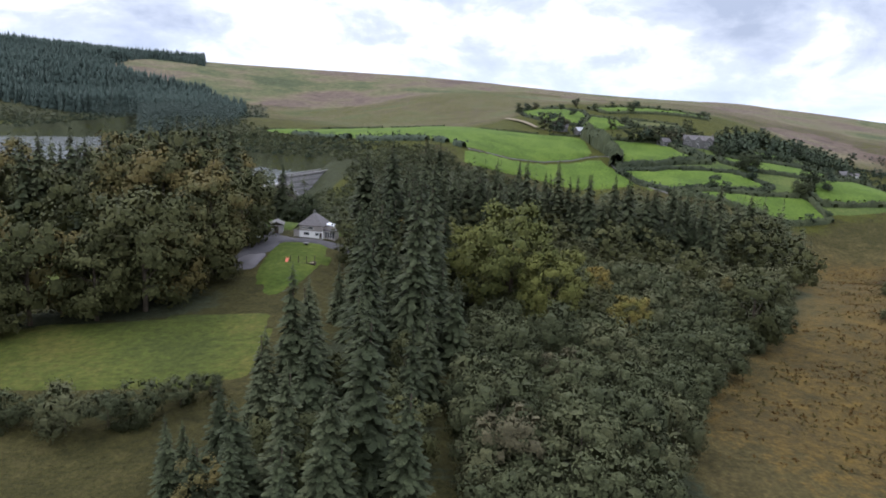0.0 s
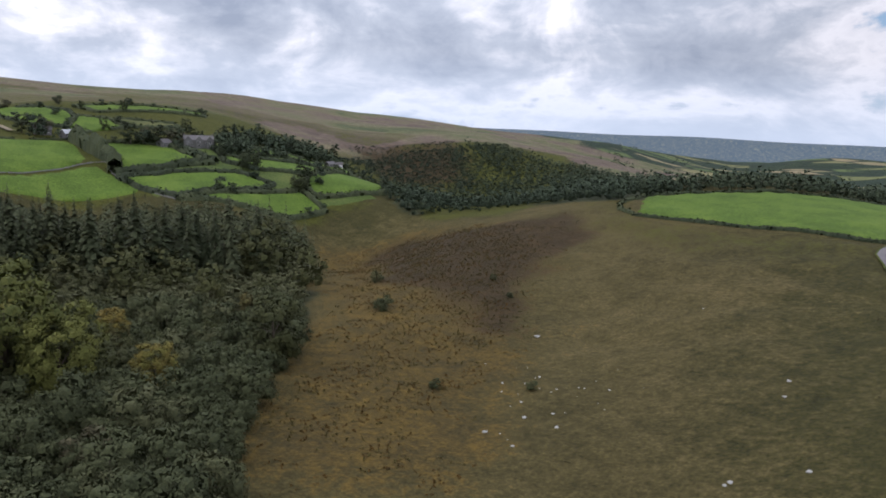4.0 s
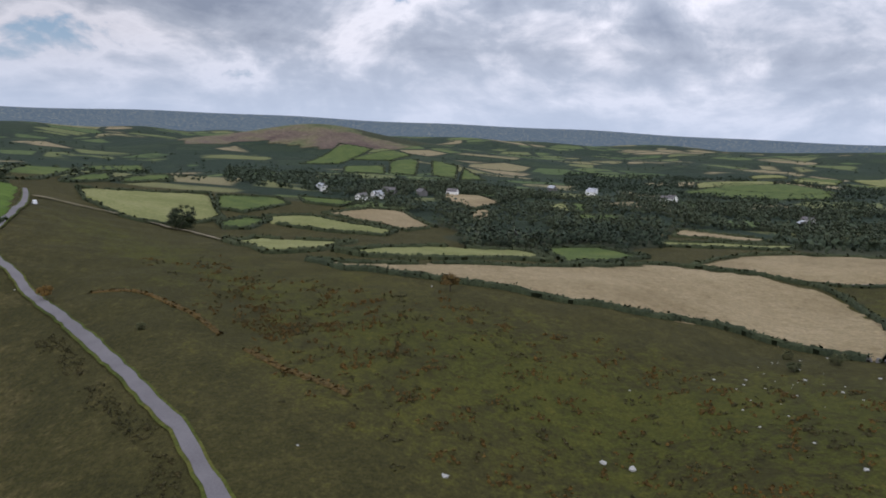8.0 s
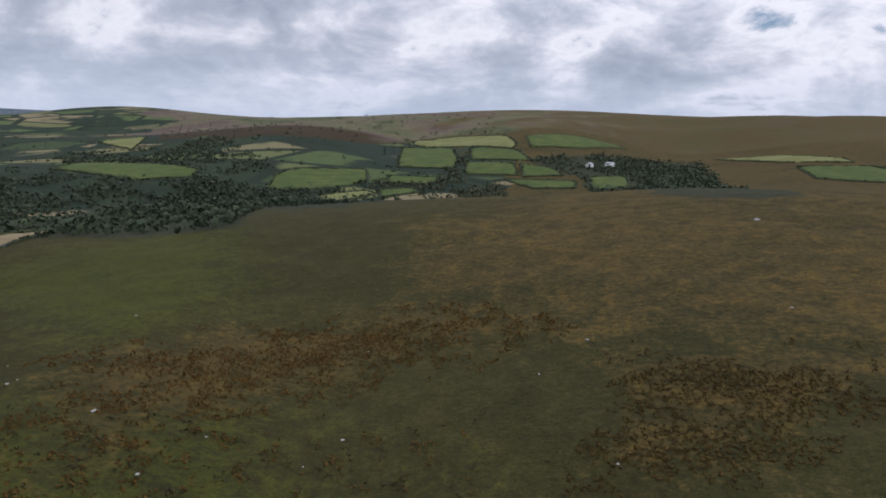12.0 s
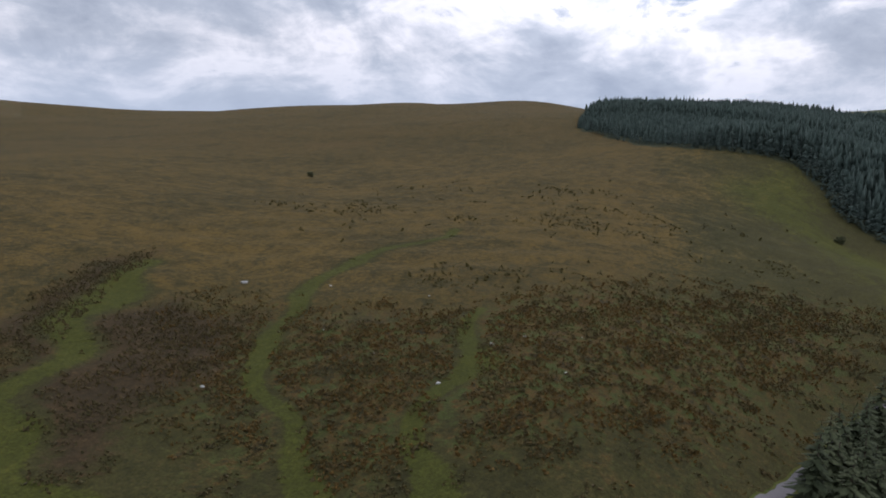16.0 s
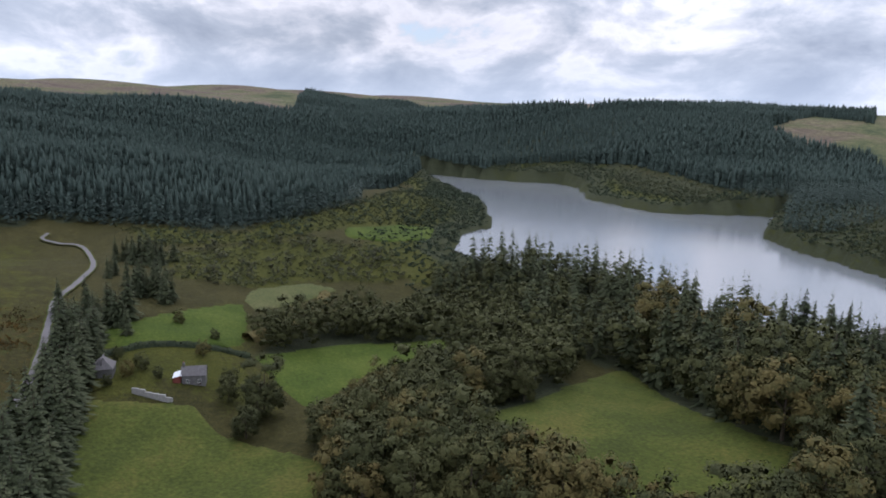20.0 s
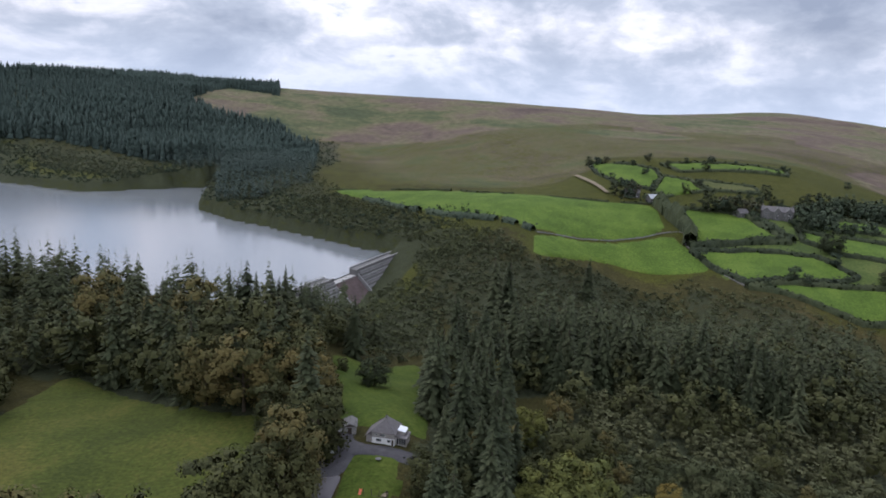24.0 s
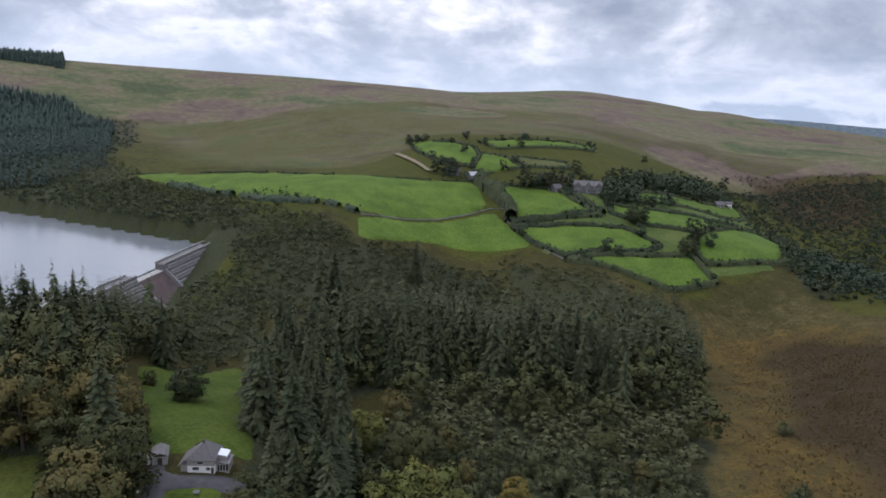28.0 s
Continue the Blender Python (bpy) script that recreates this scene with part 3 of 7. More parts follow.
DAM_ENDS = [(-117, 328), (-76, 468)]
WOODS = {}
WOODS['forest_1'] = [(-898, -233), (-754, -128), (-696, -41), (-679, 13), (-628, 35), (-582, 47), (-568, 71), (-595, 123), (-561, 160), (-496, 220), (-505, 281), (-573, 392), (-676, 463), (-859, 691), (-1033, 705), (-1281, 763), (-1485, 542), (-1603, 264), (-1488, 556), (-1567, 311), (-1487, 144), (-1462, -93), (-1466, -325)]
WOODS['forest_2'] = [(-888, 736), (-811, 793), (-724, 882), (-605, 883), (-434, 804), (-311, 738), (-252, 699), (-295, 981), (-379, 1129), (-481, 1137), (-577, 1221), (-598, 1465), (-471, 1399), (-543, 1616), (-976, 1806), (-910, 1162), (-1221, 1176), (-1368, 1150)]
WOODS['forest_3'] = [(-261, 604), (-224, 595), (-193, 668), (-282, 1004), (-339, 1014), (-432, 1007)]
WOODS['forest_4'] = [(-1374, 763), (-1033, 705), (-863, 695), (-840, 743), (-784, 775), (-1212, 1171), (-2045, 1486), (-2336, 1342)]
WOODS['con_band'] = [(-30, 296), (-1, 309), (55, 358), (102, 326), (162, 345), (180, 339), (138, 270), (94, 242), (57, 254), (18, 259), (-9, 251)]
WOODS['con_line'] = [(-35, 269), (-9, 263), (1, 230), (3, 191), (-1, 163), (-19, 156), (-22, 188)]
WOODS['scrub_mid'] = [(6, 140), (40, 140), (60, 132), (76, 150), (97, 190), (97, 248), (59, 261), (21, 251), (4, 214)]
WOODS['scrub_near'] = [(2, 62), (26, 66), (32, 85), (44, 108), (60, 132), (40, 140), (6, 140), (4, 100)]
WOODS['scrub_edge'] = [(97, 190), (120, 226), (150, 285), (172, 334), (140, 335), (97, 248)]
WOODS['belt_lane'] = [(-255, 120), (-279, 133), (-304, 195), (-299, 252), (-196, 245), (-160, 204), (-209, 209), (-256, 177), (-249, 138)]
WOODS['belt_mid'] = [(-168, 87), (-192, 133), (-200, 170), (-177, 222), (-144, 185), (-141, 148), (-134, 120), (-127, 125), (-83, 116), (-122, 82), (-147, 89)]
WOODS['belt_north'] = [(-178, 256), (-86, 237), (-66, 227), (-47, 168), (-68, 170), (-101, 183), (-138, 203)]
WOODS['shore_con'] = [(-335, 311), (-314, 329), (-251, 341), (-177, 323), (-122, 306), (-100, 285), (-100, 262), (-137, 274), (-192, 286), (-252, 299), (-310, 292)]
WOODS['scrub_west'] = [(-455, 153), (-452, 208), (-451, 269), (-399, 303), (-347, 278), (-364, 233), (-359, 172), (-379, 136)]
WOODS['scrub_west2'] = [(-561, 160), (-487, 224), (-573, 392), (-702, 548), (-520, 462), (-456, 380), (-469, 301), (-445, 230), (-472, 162)]
WOODS['scrub_dam'] = [(-65, 444), (9, 436), (48, 445), (96, 440), (95, 379), (24, 329), (-11, 323), (-41, 340), (-55, 394)]
WOODS['scrub_dam2'] = [(-155, 642), (-64, 515), (0, 446), (7, 407), (-64, 436), (-90, 463), (-122, 488), (-164, 517), (-205, 563)]
WOODS['scrub_dam3'] = [(101, 462), (131, 417), (164, 394), (194, 396), (192, 371), (108, 344), (90, 385)]
WOODS['scrub_dam4'] = [(-79, 418), (-54, 410), (-33, 338), (-36, 298), (-58, 291), (-75, 339)]
WOODS['scrub_gorge'] = [(391, 726), (452, 745), (565, 788), (643, 778), (307, 373), (276, 398), (287, 435), (398, 600), (370, 617)]
WOODS['scrub_gorge2'] = [(597, 777), (733, 789), (583, 586), (543, 628)]
WOODS['shore_n'] = [(-562, 821), (-306, 726), (-200, 709), (-86, 524), (8, 432), (8, 404), (-72, 448), (-118, 484), (-227, 561), (-274, 650), (-405, 703), (-533, 756)]
WOODS['penin'] = [(-800, 662), (-728, 676), (-526, 545), (-455, 478), (-410, 399), (-430, 351)]
WOODS['shore_far'] = [(-888, 736), (-722, 879), (-604, 881), (-433, 802), (-305, 729), (-282, 662), (-406, 705), (-506, 737), (-604, 818), (-748, 807), (-890, 739)]
WOODS['moor_scrub'] = [(-365, 1086), (-270, 1077), (-218, 874), (-198, 680), (-288, 710), (-311, 881)]
WOODS['gorge_wood'] = [(282, 436), (569, 690), (622, 568), (428, 302), (352, 232), (316, 245), (313, 334), (269, 382)]
WOODS['gorge_top'] = [(655, 796), (699, 726), (663, 550), (447, 316), (593, 541), (618, 704)]
WOODS['gorge_heath'] = [(467, 807), (651, 817), (625, 712), (565, 663), (466, 662), (425, 689)]
WOODS['ecopse'] = [(322, 197), (376, 126), (469, 156), (349, 213)]
WOODS['manor_wood'] = [(120, 557), (161, 576), (184, 572), (175, 539), (155, 530), (125, 540)]
WOODS['manor_wood2'] = [(197, 549), (246, 606), (375, 718), (401, 683), (362, 636), (250, 538), (205, 529)]
WOODS['farm_clump'] = [(79, 593), (103, 595), (107, 579), (84, 575)]
WOODS['far_clump'] = [(-156, 628), (-105, 616), (-103, 600), (-149, 609)]
WOODS['se_wood'] = [(582, 23), (647, -38), (1014, -256), (758, -325), (754, -467), (663, -675), (406, -417), (448, -373), (471, -294), (389, -168), (334, -93), (456, -116), (544, -93), (605, -35)]
WOODS['se_wood2'] = [(440, -119), (481, -190), (449, -271), (372, -225), (319, -89)]
WOODS['se_wood3'] = [(973, -636), (760, -735), (570, -761), (381, -811), (282, -700), (156, -346), (258, -333), (350, -313), (536, -347)]
WOODS['se_wood4'] = [(1482, -633), (1306, -937), (1092, -1105), (821, -833), (834, -516), (964, -413)]
WOODS['se_wood5'] = [(1335, 80), (1183, -34), (988, -335), (758, -325), (692, -175), (671, -39), (681, 42)]
WOODS['se_wood6'] = [(955, -1276), (701, -1483), (372, -941), (402, -853), (613, -873)]
WOODS['heath_s'] = [(1183, -1686), (854, -1882), (363, -1586), (250, -1184), (361, -957), (546, -1157), (913, -1438)]
WOODS['s_wood'] = [(156, -1153), (126, -1141), (97, -876), (47, -871), (6, -462), (107, -817), (196, -791), (213, -884), (128, -956)]
WOODS['s_wood2'] = [(30, -1091), (-123, -1253), (-272, -1302), (-244, -1079), (-132, -371), (-95, -358), (-62, -417), (-49, -945)]
WOODS['s_wood3'] = [(516, -870), (332, -803), (223, -798), (112, -400), (258, -586), (316, -513)]
WOODS['knoll_wood'] = [(2394, -35), (2639, -447), (2258, -568), (1941, -473), (1981, -257), (2377, -142)]
FIELDS['w3'] = ('o', [(-156, 145), (-151, 175), (-158, 207), (-165, 239), (-161, 246), (-148, 239), (-106, 209), (-82, 196), (-60, 197), (-57, 178), (-62, 160), (-69, 139), (-86, 128), (-124, 130)])
WOODS['belt_near'] = [(-156, 121), (-130, 124), (-100, 121), (-83, 124), (-67, 131), (-60, 142), (-54, 160), (-45, 160), (-46, 138), (-52, 126), (-64, 118), (-81, 113), (-102, 109), (-157, 107)]
WOODS['belt_fill'] = [(-325, 311), (-310, 294), (-252, 299), (-192, 286), (-137, 274), (-100, 262), (-70, 245), (-58, 205), (-84, 202), (-108, 215), (-149, 245), (-169, 249), (-165, 228), (-182, 234), (-198, 255), (-292, 258), (-336, 273)]
WOODS['con_near'] = [(-27, 64), (-10, 44), (3, 60), (5, 160), (-20, 160), (-21, 100)]
COVER = {}
COVER['bracken_ne'] = [(36, 91), (42, 121), (65, 143), (95, 180), (171, 316), (200, 377), (258, 342), (262, 278), (224, 199), (194, 186), (135, 128), (104, 107), (81, 87), (69, 75)]
COVER['heath_ne'] = [(218, 348), (240, 341), (252, 284), (278, 253), (260, 222), (219, 188), (200, 191), (138, 132), (124, 142), (143, 175), (144, 226)]
COVER['bracken_s'] = [(125, -143), (109, -177), (77, -212), (24, -232), (-2, -209), (-7, -192), (36, -177), (64, -133), (64, -94), (78, -87)]
COVER['heath_sw'] = [(-69, -104), (-88, -132), (-116, -149), (-137, -169), (-169, -167), (-167, -139), (-126, -111), (-98, -109), (-78, -96)]
COVER['bracken_sw'] = [(-31, -187), (-74, -174), (-105, -178), (-77, -139), (-52, -130), (-39, -103), (-12, -127), (-11, -172)]
COVER['gorse_e'] = [(229, 19), (205, -6), (167, -31), (142, -18), (117, -5), (139, -1), (146, 18), (172, 23)]
COVER['gorse_se'] = [(95, -98), (85, -120), (92, -168), (80, -201), (41, -230), (-8, -205), (-26, -177), (-8, -183), (21, -162), (50, -146), (71, -112)]
COVER['gorse_w'] = [(-182, -164), (-187, -115), (-206, -88), (-261, -55), (-322, -15), (-346, 43), (-321, 71), (-266, 48), (-195, 22), (-134, 3), (-85, -43), (-77, -85), (-104, -129), (-156, -171)]
COVER['tuft_band'] = [(-266, -38), (-316, -15), (-339, 27), (-324, 57), (-247, 36), (-200, 13), (-207, -2)]
COVER['bracken_sb'] = [(-14, -155), (-45, -170), (-68, -158), (-68, -139), (-41, -108), (-7, -111)]
COVER['heath_hollow'] = [(-60, -128), (-83, -152), (-107, -172), (-135, -195), (-171, -212), (-201, -213), (-187, -201), (-146, -178), (-121, -160), (-94, -144), (-72, -130)]
COVER['lush_grazed'] = [(60, -40), (110, 0), (200, 40), (300, 95), (400, 120), (400, 80), (290, 10), (195, -60), (140, -140), (90, -190), (40, -160), (-10, -120), (10, -60)]
COVER['lush_ne'] = [(319, 269), (348, 257), (276, 207), (278, 104), (247, 94), (239, 156), (265, 215)]
COVER['lush_se'] = [(239, -228), (239, -276), (199, -362), (147, -342), (87, -246), (99, -181), (120, -149), (143, -164)]
COVER['lush_w'] = [(-699, 13), (-604, 41), (-530, 55), (-548, 111), (-338, 68), (-272, 43), (-284, 28), (-363, 45), (-466, 19), (-514, -28), (-575, -55)]
FARM_GREEN = [(-177, 651), (1, 629), (77, 710), (73, 771), (140, 724), (285, 782), (376, 772), (441, 726), (393, 645), (427, 629), (287, 427), (229, 409), (192, 399), (166, 398), (124, 451), (57, 460), (6, 413), (0, 448), (-63, 513), (-128, 577)]
COTTAGE_GREEN = [(-291, 71), (-305, 109), (-339, 159), (-263, 126), (-223, 119), (-206, 106), (-220, 93), (-230, 88), (-243, 55), (-271, 60)]
GORGE_GREEN = [(348, 661), (567, 815), (700, 803), (745, 686), (519, 356), (464, 364), (275, 292), (275, 367), (289, 434), (272, 480)]

# ---- ground ----
RING_R = np.array(sorted(RINGS), float)
RING_Z = np.array([RINGS[r] for r in sorted(RINGS)], float)
WATER = -21.0
KNOLLS = [(2150, -130, 170, 58), (2120, -330, 150, 28), (2160, 90, 130, 24)]


def cubic(f):
    return np.stack([-.5 * f + f * f - .5 * f ** 3, 1 - 2.5 * f * f + 1.5 * f ** 3, .5 * f + 2 * f * f - 1.5 * f ** 3, -.5 * f * f + .5 * f ** 3], -1)


def inside(poly, x, y):
    """How far each place lies inside a polygon, in metres; below 0 outside."""
    p = np.asarray(poly, float)
    q = np.roll(p, -1, 0)
    best, odd = np.full(len(x), 1e9), np.zeros(len(x), bool)
    for (ax, ay), (bx, by) in zip(p, q):
        dx, dy = bx - ax, by - ay
        s = np.clip(((x - ax) * dx + (y - ay) * dy) / max(dx * dx + dy * dy, 1e-9), 0, 1)
        best = np.minimum(best, np.hypot(x - ax - s * dx, y - ay - s * dy))
        if dy:
            odd ^= ((ay > y) != (by > y)) & (x < dx * (y - ay) / dy + ax)
    return np.where(odd, best, -best)


def land(x, y):
    """Height of the land at places x, y (arrays)."""
    x, y = np.atleast_1d(np.asarray(x, float)), np.atleast_1d(np.asarray(y, float))
    u = np.interp(np.hypot(x, y), RING_R, np.arange(len(RING_R)))
    v = (np.degrees(np.arctan2(x, y)) % 360) / 10
    iu, iv = np.clip(np.floor(u).astype(int), 0, len(RING_R) - 2), np.floor(v).astype(int)
    wu, wv = cubic(u - iu), cubic(v - iv)
    ju = np.clip(iu[:, None] + np.arange(-1, 3), 0, len(RING_R) - 1)
    jv = (iv[:, None] + np.arange(-1, 3)) % 36
    z = np.einsum("nab,na,nb->n", RING_Z[ju[:, :, None], jv[:, None, :]], wu, wv)
    for kx, ky, rad, high in KNOLLS:
        z = z + high * np.exp(-((x - kx) ** 2 + (y - ky) ** 2) / (2 * rad * rad))
    far = np.hypot(x, y)
    z = z + np.clip((far - 900) / 900, 0, 1) * 10 * lump(x, y, 800, 31) + np.clip((far - 90) / 100, 0, 1) * np.clip(1.6 - far / 500, 0, 1) * 0.45 * lump(x, y, 55, 32)
    # the reservoir's basin, and the shore just above it on all sides but the dam's foot
    d = inside(LAKE, x, y)
    east = x > np.interp(y, [328, 468], [-121, -80])
    foot = east & (y > 300) & (y < 490)
    z = np.where(d > 0, np.minimum(z, WATER - 0.25 - 0.1 * d), z)
    lift = np.clip(1 + d / 70, 0, 1)
    return np.where((d <= 0) & ~foot, np.maximum(z, (WATER + 0.35 - 0.06 * d) * lift + z * (1 - lift)), z)


def at(x, y):
    return float(land(x, y)[0])


G_R = np.concatenate([np.geomspace(40, 330, 120)[:-1], np.geomspace(330, 4950, 150)])
G_N = 760


def lump(x, y, size, seed):
    """Soft noise from sums of waves, about -1 to 1."""
    r = np.random.RandomState(seed)
    out = 0
    for k in range(9):
        a, f, p = r.uniform(0, 6.28), r.uniform(0.5, 2.2) / size, r.uniform(0, 6.28)
        out = out + np.sin((x * np.cos(a) + y * np.sin(a)) * f * 6.28 + p)
    return out / 4


def soft(poly, x, y, edge):
    return np.clip(0.5 + inside(poly, x, y) / edge, 0, 1)


def ground_mesh():
    ang = np.arange(G_N) * 2 * np.pi / G_N
    rr, aa = np.meshgrid(G_R, ang, indexing="ij")
    x, y = (rr * np.sin(aa)).ravel(), (rr * np.cos(aa)).ravel()
    r, az = rr.ravel(), np.degrees(aa).ravel()
    z = land(x, y)
    verts = np.vstack([np.column_stack([x, y, z]), [[0, 0, RING_Z[0, 0]]]])
    n = len(G_R)
    i, j = np.meshgrid(np.arange(n - 1), np.arange(G_N), indexing="ij")
    a, b = i * G_N + j, i * G_N + (j + 1) % G_N
    quads = np.stack([a, b, b + G_N, a + G_N], -1).reshape(-1, 4)
    fan = [[len(verts) - 1, (k + 1) % G_N, k] for k in range(G_N)]
    me = bpy.data.meshes.new("ground")
    me.from_pydata(verts.tolist(), [], quads.tolist() + fan)
    me.polygons.foreach_set("use_smooth", [True] * len(me.polygons))
    me.materials.append(M_MOOR)
    cov, use = np.zeros((len(verts), 4)), np.zeros((len(verts), 4))
    xs, ys = x + 6 * lump(x, y, 60, 1), y + 6 * lump(x, y, 60, 2)
    for name, poly in COVER.items():
        k, amount, edge = {"t": (2, 0, 9), "b": (0, 0.75, 40), "h": (1, 0.75, 25), "g": (2, 0.45, 50), "l": (2, 0.6 if name == "lush_grazed" else 0.75, 110)}[name[0]]
        if name.startswith("gorse"):
            k, amount, edge = 3, (0.62 if name == "gorse_w" else 0.34), 60
        if name == "tuft_band":
            continue
        if name == "bracken_ne":
            amount = 0.80
        if name in ("bracken_s", "bracken_sb", "bracken_sw"):
            amount = 0.62
        cov[:-1, k] = np.maximum(cov[:-1, k], amount * soft(poly, xs, ys, edge))
    side = np.clip((az + 8 * lump(x, y, 150, 7) - 158) / 26, 0, 1) * np.clip((280 - az) / 20, 0, 1)
    cov[:-1, 0] = np.maximum(cov[:-1, 0], 0.60 * side * np.clip((r - 95) / 110, 0, 1))
    cov[:-1, 1] = np.maximum(cov[:-1, 1], 0.36 * side * np.clip((r - 330) / 500, 0, 1))
    for name, w in (("moorpath_w", 3.6), ("wgreen_w", 6.5), ("wgreen_x", 3.6)):
        line = np.array(LINES[name], float)
        for (ax, ay), (bx, by) in zip(line[:-1], line[1:]):
            s = np.clip(((xs - ax) * (bx - ax) + (ys - ay) * (by - ay)) / ((bx - ax) ** 2 + (by - ay) ** 2), 0, 1)
            d = np.hypot(xs - ax - s * (bx - ax), ys - ay - s * (by - ay))
            on = np.clip(1.4 - d / w, 0, 1)
            cov[:-1, 2] = np.maximum(cov[:-1, 2], 0.95 * on)
            cov[:-1, 0] *= 1 - on
            cov[:-1, 1] *= 1 - on
            cov[:-1, 3] *= 1 - on
    for name, poly in WOODS.items():
        if "heath" in name:
            cov[:-1, 1] = np.maximum(cov[:-1, 1], 0.75 * soft(poly, xs, ys, 90))
        elif name.startswith("scrub") or name.startswith("shore_") and name != "shore_con" or name in ("moor_scrub", "penin"):
            near = name in ("scrub_gorge", "scrub_mid", "scrub_near", "scrub_edge")
            use[:-1, 0] = np.maximum(use[:-1, 0], (0.75 if near else 0.56) * soft(poly, xs, ys, 14))
        else:
            use[:-1, 0] = np.maximum(use[:-1, 0], 0.8 * soft(poly, xs, ys, 12))
    azw = az + 4 * lump(x, y, 420, 15)
    rw = r + 90 * lump(x, y, 420, 16)
    farm = np.where((azw > 62) & (azw < 150), np.clip((rw - 560) / 60, 0, 1), 0)
    farm = np.maximum(farm, np.where((azw >= 150) & (azw < 176), np.clip((rw - 640) / 60, 0, 1) * np.clip((1450 - rw) / 60, 0, 1), 0))
    farm = np.maximum(farm, np.where((azw > 46) & (azw <= 62), np.clip((rw - 1700) / 150, 0, 1), 0))
    knoll = np.hypot(x - 2140, (y + 130) * 0.8) < 270 + 60 * lump(x, y, 500, 5)
    farm[knoll] = 0
    use[:-1, 1] = farm
    use[:-1, 2] = np.where(((az > 290) | (az < 60)) & (r > 520), 0.85 * np.clip((r - 520) / 150, 0, 1), 0)
    use[:-1, 3] = 0.8 * np.clip(1.45 - np.abs(az - 40) / 30, 0, 1) * np.clip((520 - r) / 140, 0, 1) * np.clip((r - 30) / 60, 0, 1)
    use[:-1, 2] *= np.clip(-(inside(LAKE, x, y) + 90) / 120, 0, 1)
    use[:-1, 2] = np.maximum(use[:-1, 2], np.where(knoll, 0.8, 0))
    use[:-1, 2] = np.maximum(use[:-1, 2], np.where((az > 140) & (az < 215), 0.8 * np.clip((rw - 1350) / 200, 0, 1), 0))
    use[:-1, 2] = np.maximum(use[:-1, 2], np.where((az > 240) & (az < 295), 0.8 * np.clip((rw - 1700) / 200, 0, 1), 0))
    north = (np.abs((az + 180) % 360 - 180 + 4) < 34 + 8 * lump(x, y, 300, 25)) & (rw > 560) & (rw < 1180)
    cov[:-1, 2] = np.maximum(cov[:-1, 2], np.where(north, 0.5, 0))
    for poly in (FARM_GREEN, COTTAGE_GREEN, GORGE_GREEN, WOODS["scrub_west"], WOODS["scrub_west2"]):
        on = soft(poly, xs, ys, 24)
        cov[:-1, 2] = np.maximum(cov[:-1, 2], 0.78 * on)
        use[:-1, 2] *= 1 - on
        use[:-1, 0] *= 1 - 0.6 * on
    bank = inside(LAKE, x, y)
    cov[:-1, 2] = np.maximum(cov[:-1, 2], np.where(bank > -75, 0.8 * np.clip((75 + bank + 25 * lump(x, y, 90, 21)) / 30, 0, 1), 0))
    use[:-1, 0] = np.maximum(use[:-1, 0], np.where(bank > -30, 0.6, 0))
    for key, arr in (("cover", cov), ("landuse", use)):
        at_ = me.attributes.new(key, "FLOAT_COLOR", "POINT")
        at_.data.foreach_set("color", arr.ravel())
    return me


ground = tagged(new("ground", ground_mesh()), "rolling moorland ground with grass, bracken and heather", "ground", kind="structure")


def quick_mesh(name, verts, quads=None, tris=None, material=None, smooth=False):
    """A mesh from arrays of places and of corners."""
    me = bpy.data.meshes.new(name)
    loops, starts, k = [], [], 0
    for f, n in ((quads, 4), (tris, 3)):
        if f is not None and len(f):
            loops.append(np.asarray(f).ravel())
            starts.append(k + np.arange(len(f)) * n)
            k += len(f) * n
    loops, starts = np.concatenate(loops), np.concatenate(starts)
    me.vertices.add(len(verts))
    me.vertices.foreach_set("co", np.asarray(verts, np.float32).ravel())
    me.loops.add(len(loops))
    me.loops.foreach_set("vertex_index", loops.astype(np.int32))
    me.polygons.add(len(starts))
    me.polygons.foreach_set("loop_start", starts.astype(np.int32))
    if smooth:
        me.polygons.foreach_set("use_smooth", [True] * len(starts))
    me.update(calc_edges=True)
    if material:
        me.materials.append(material)
    return me


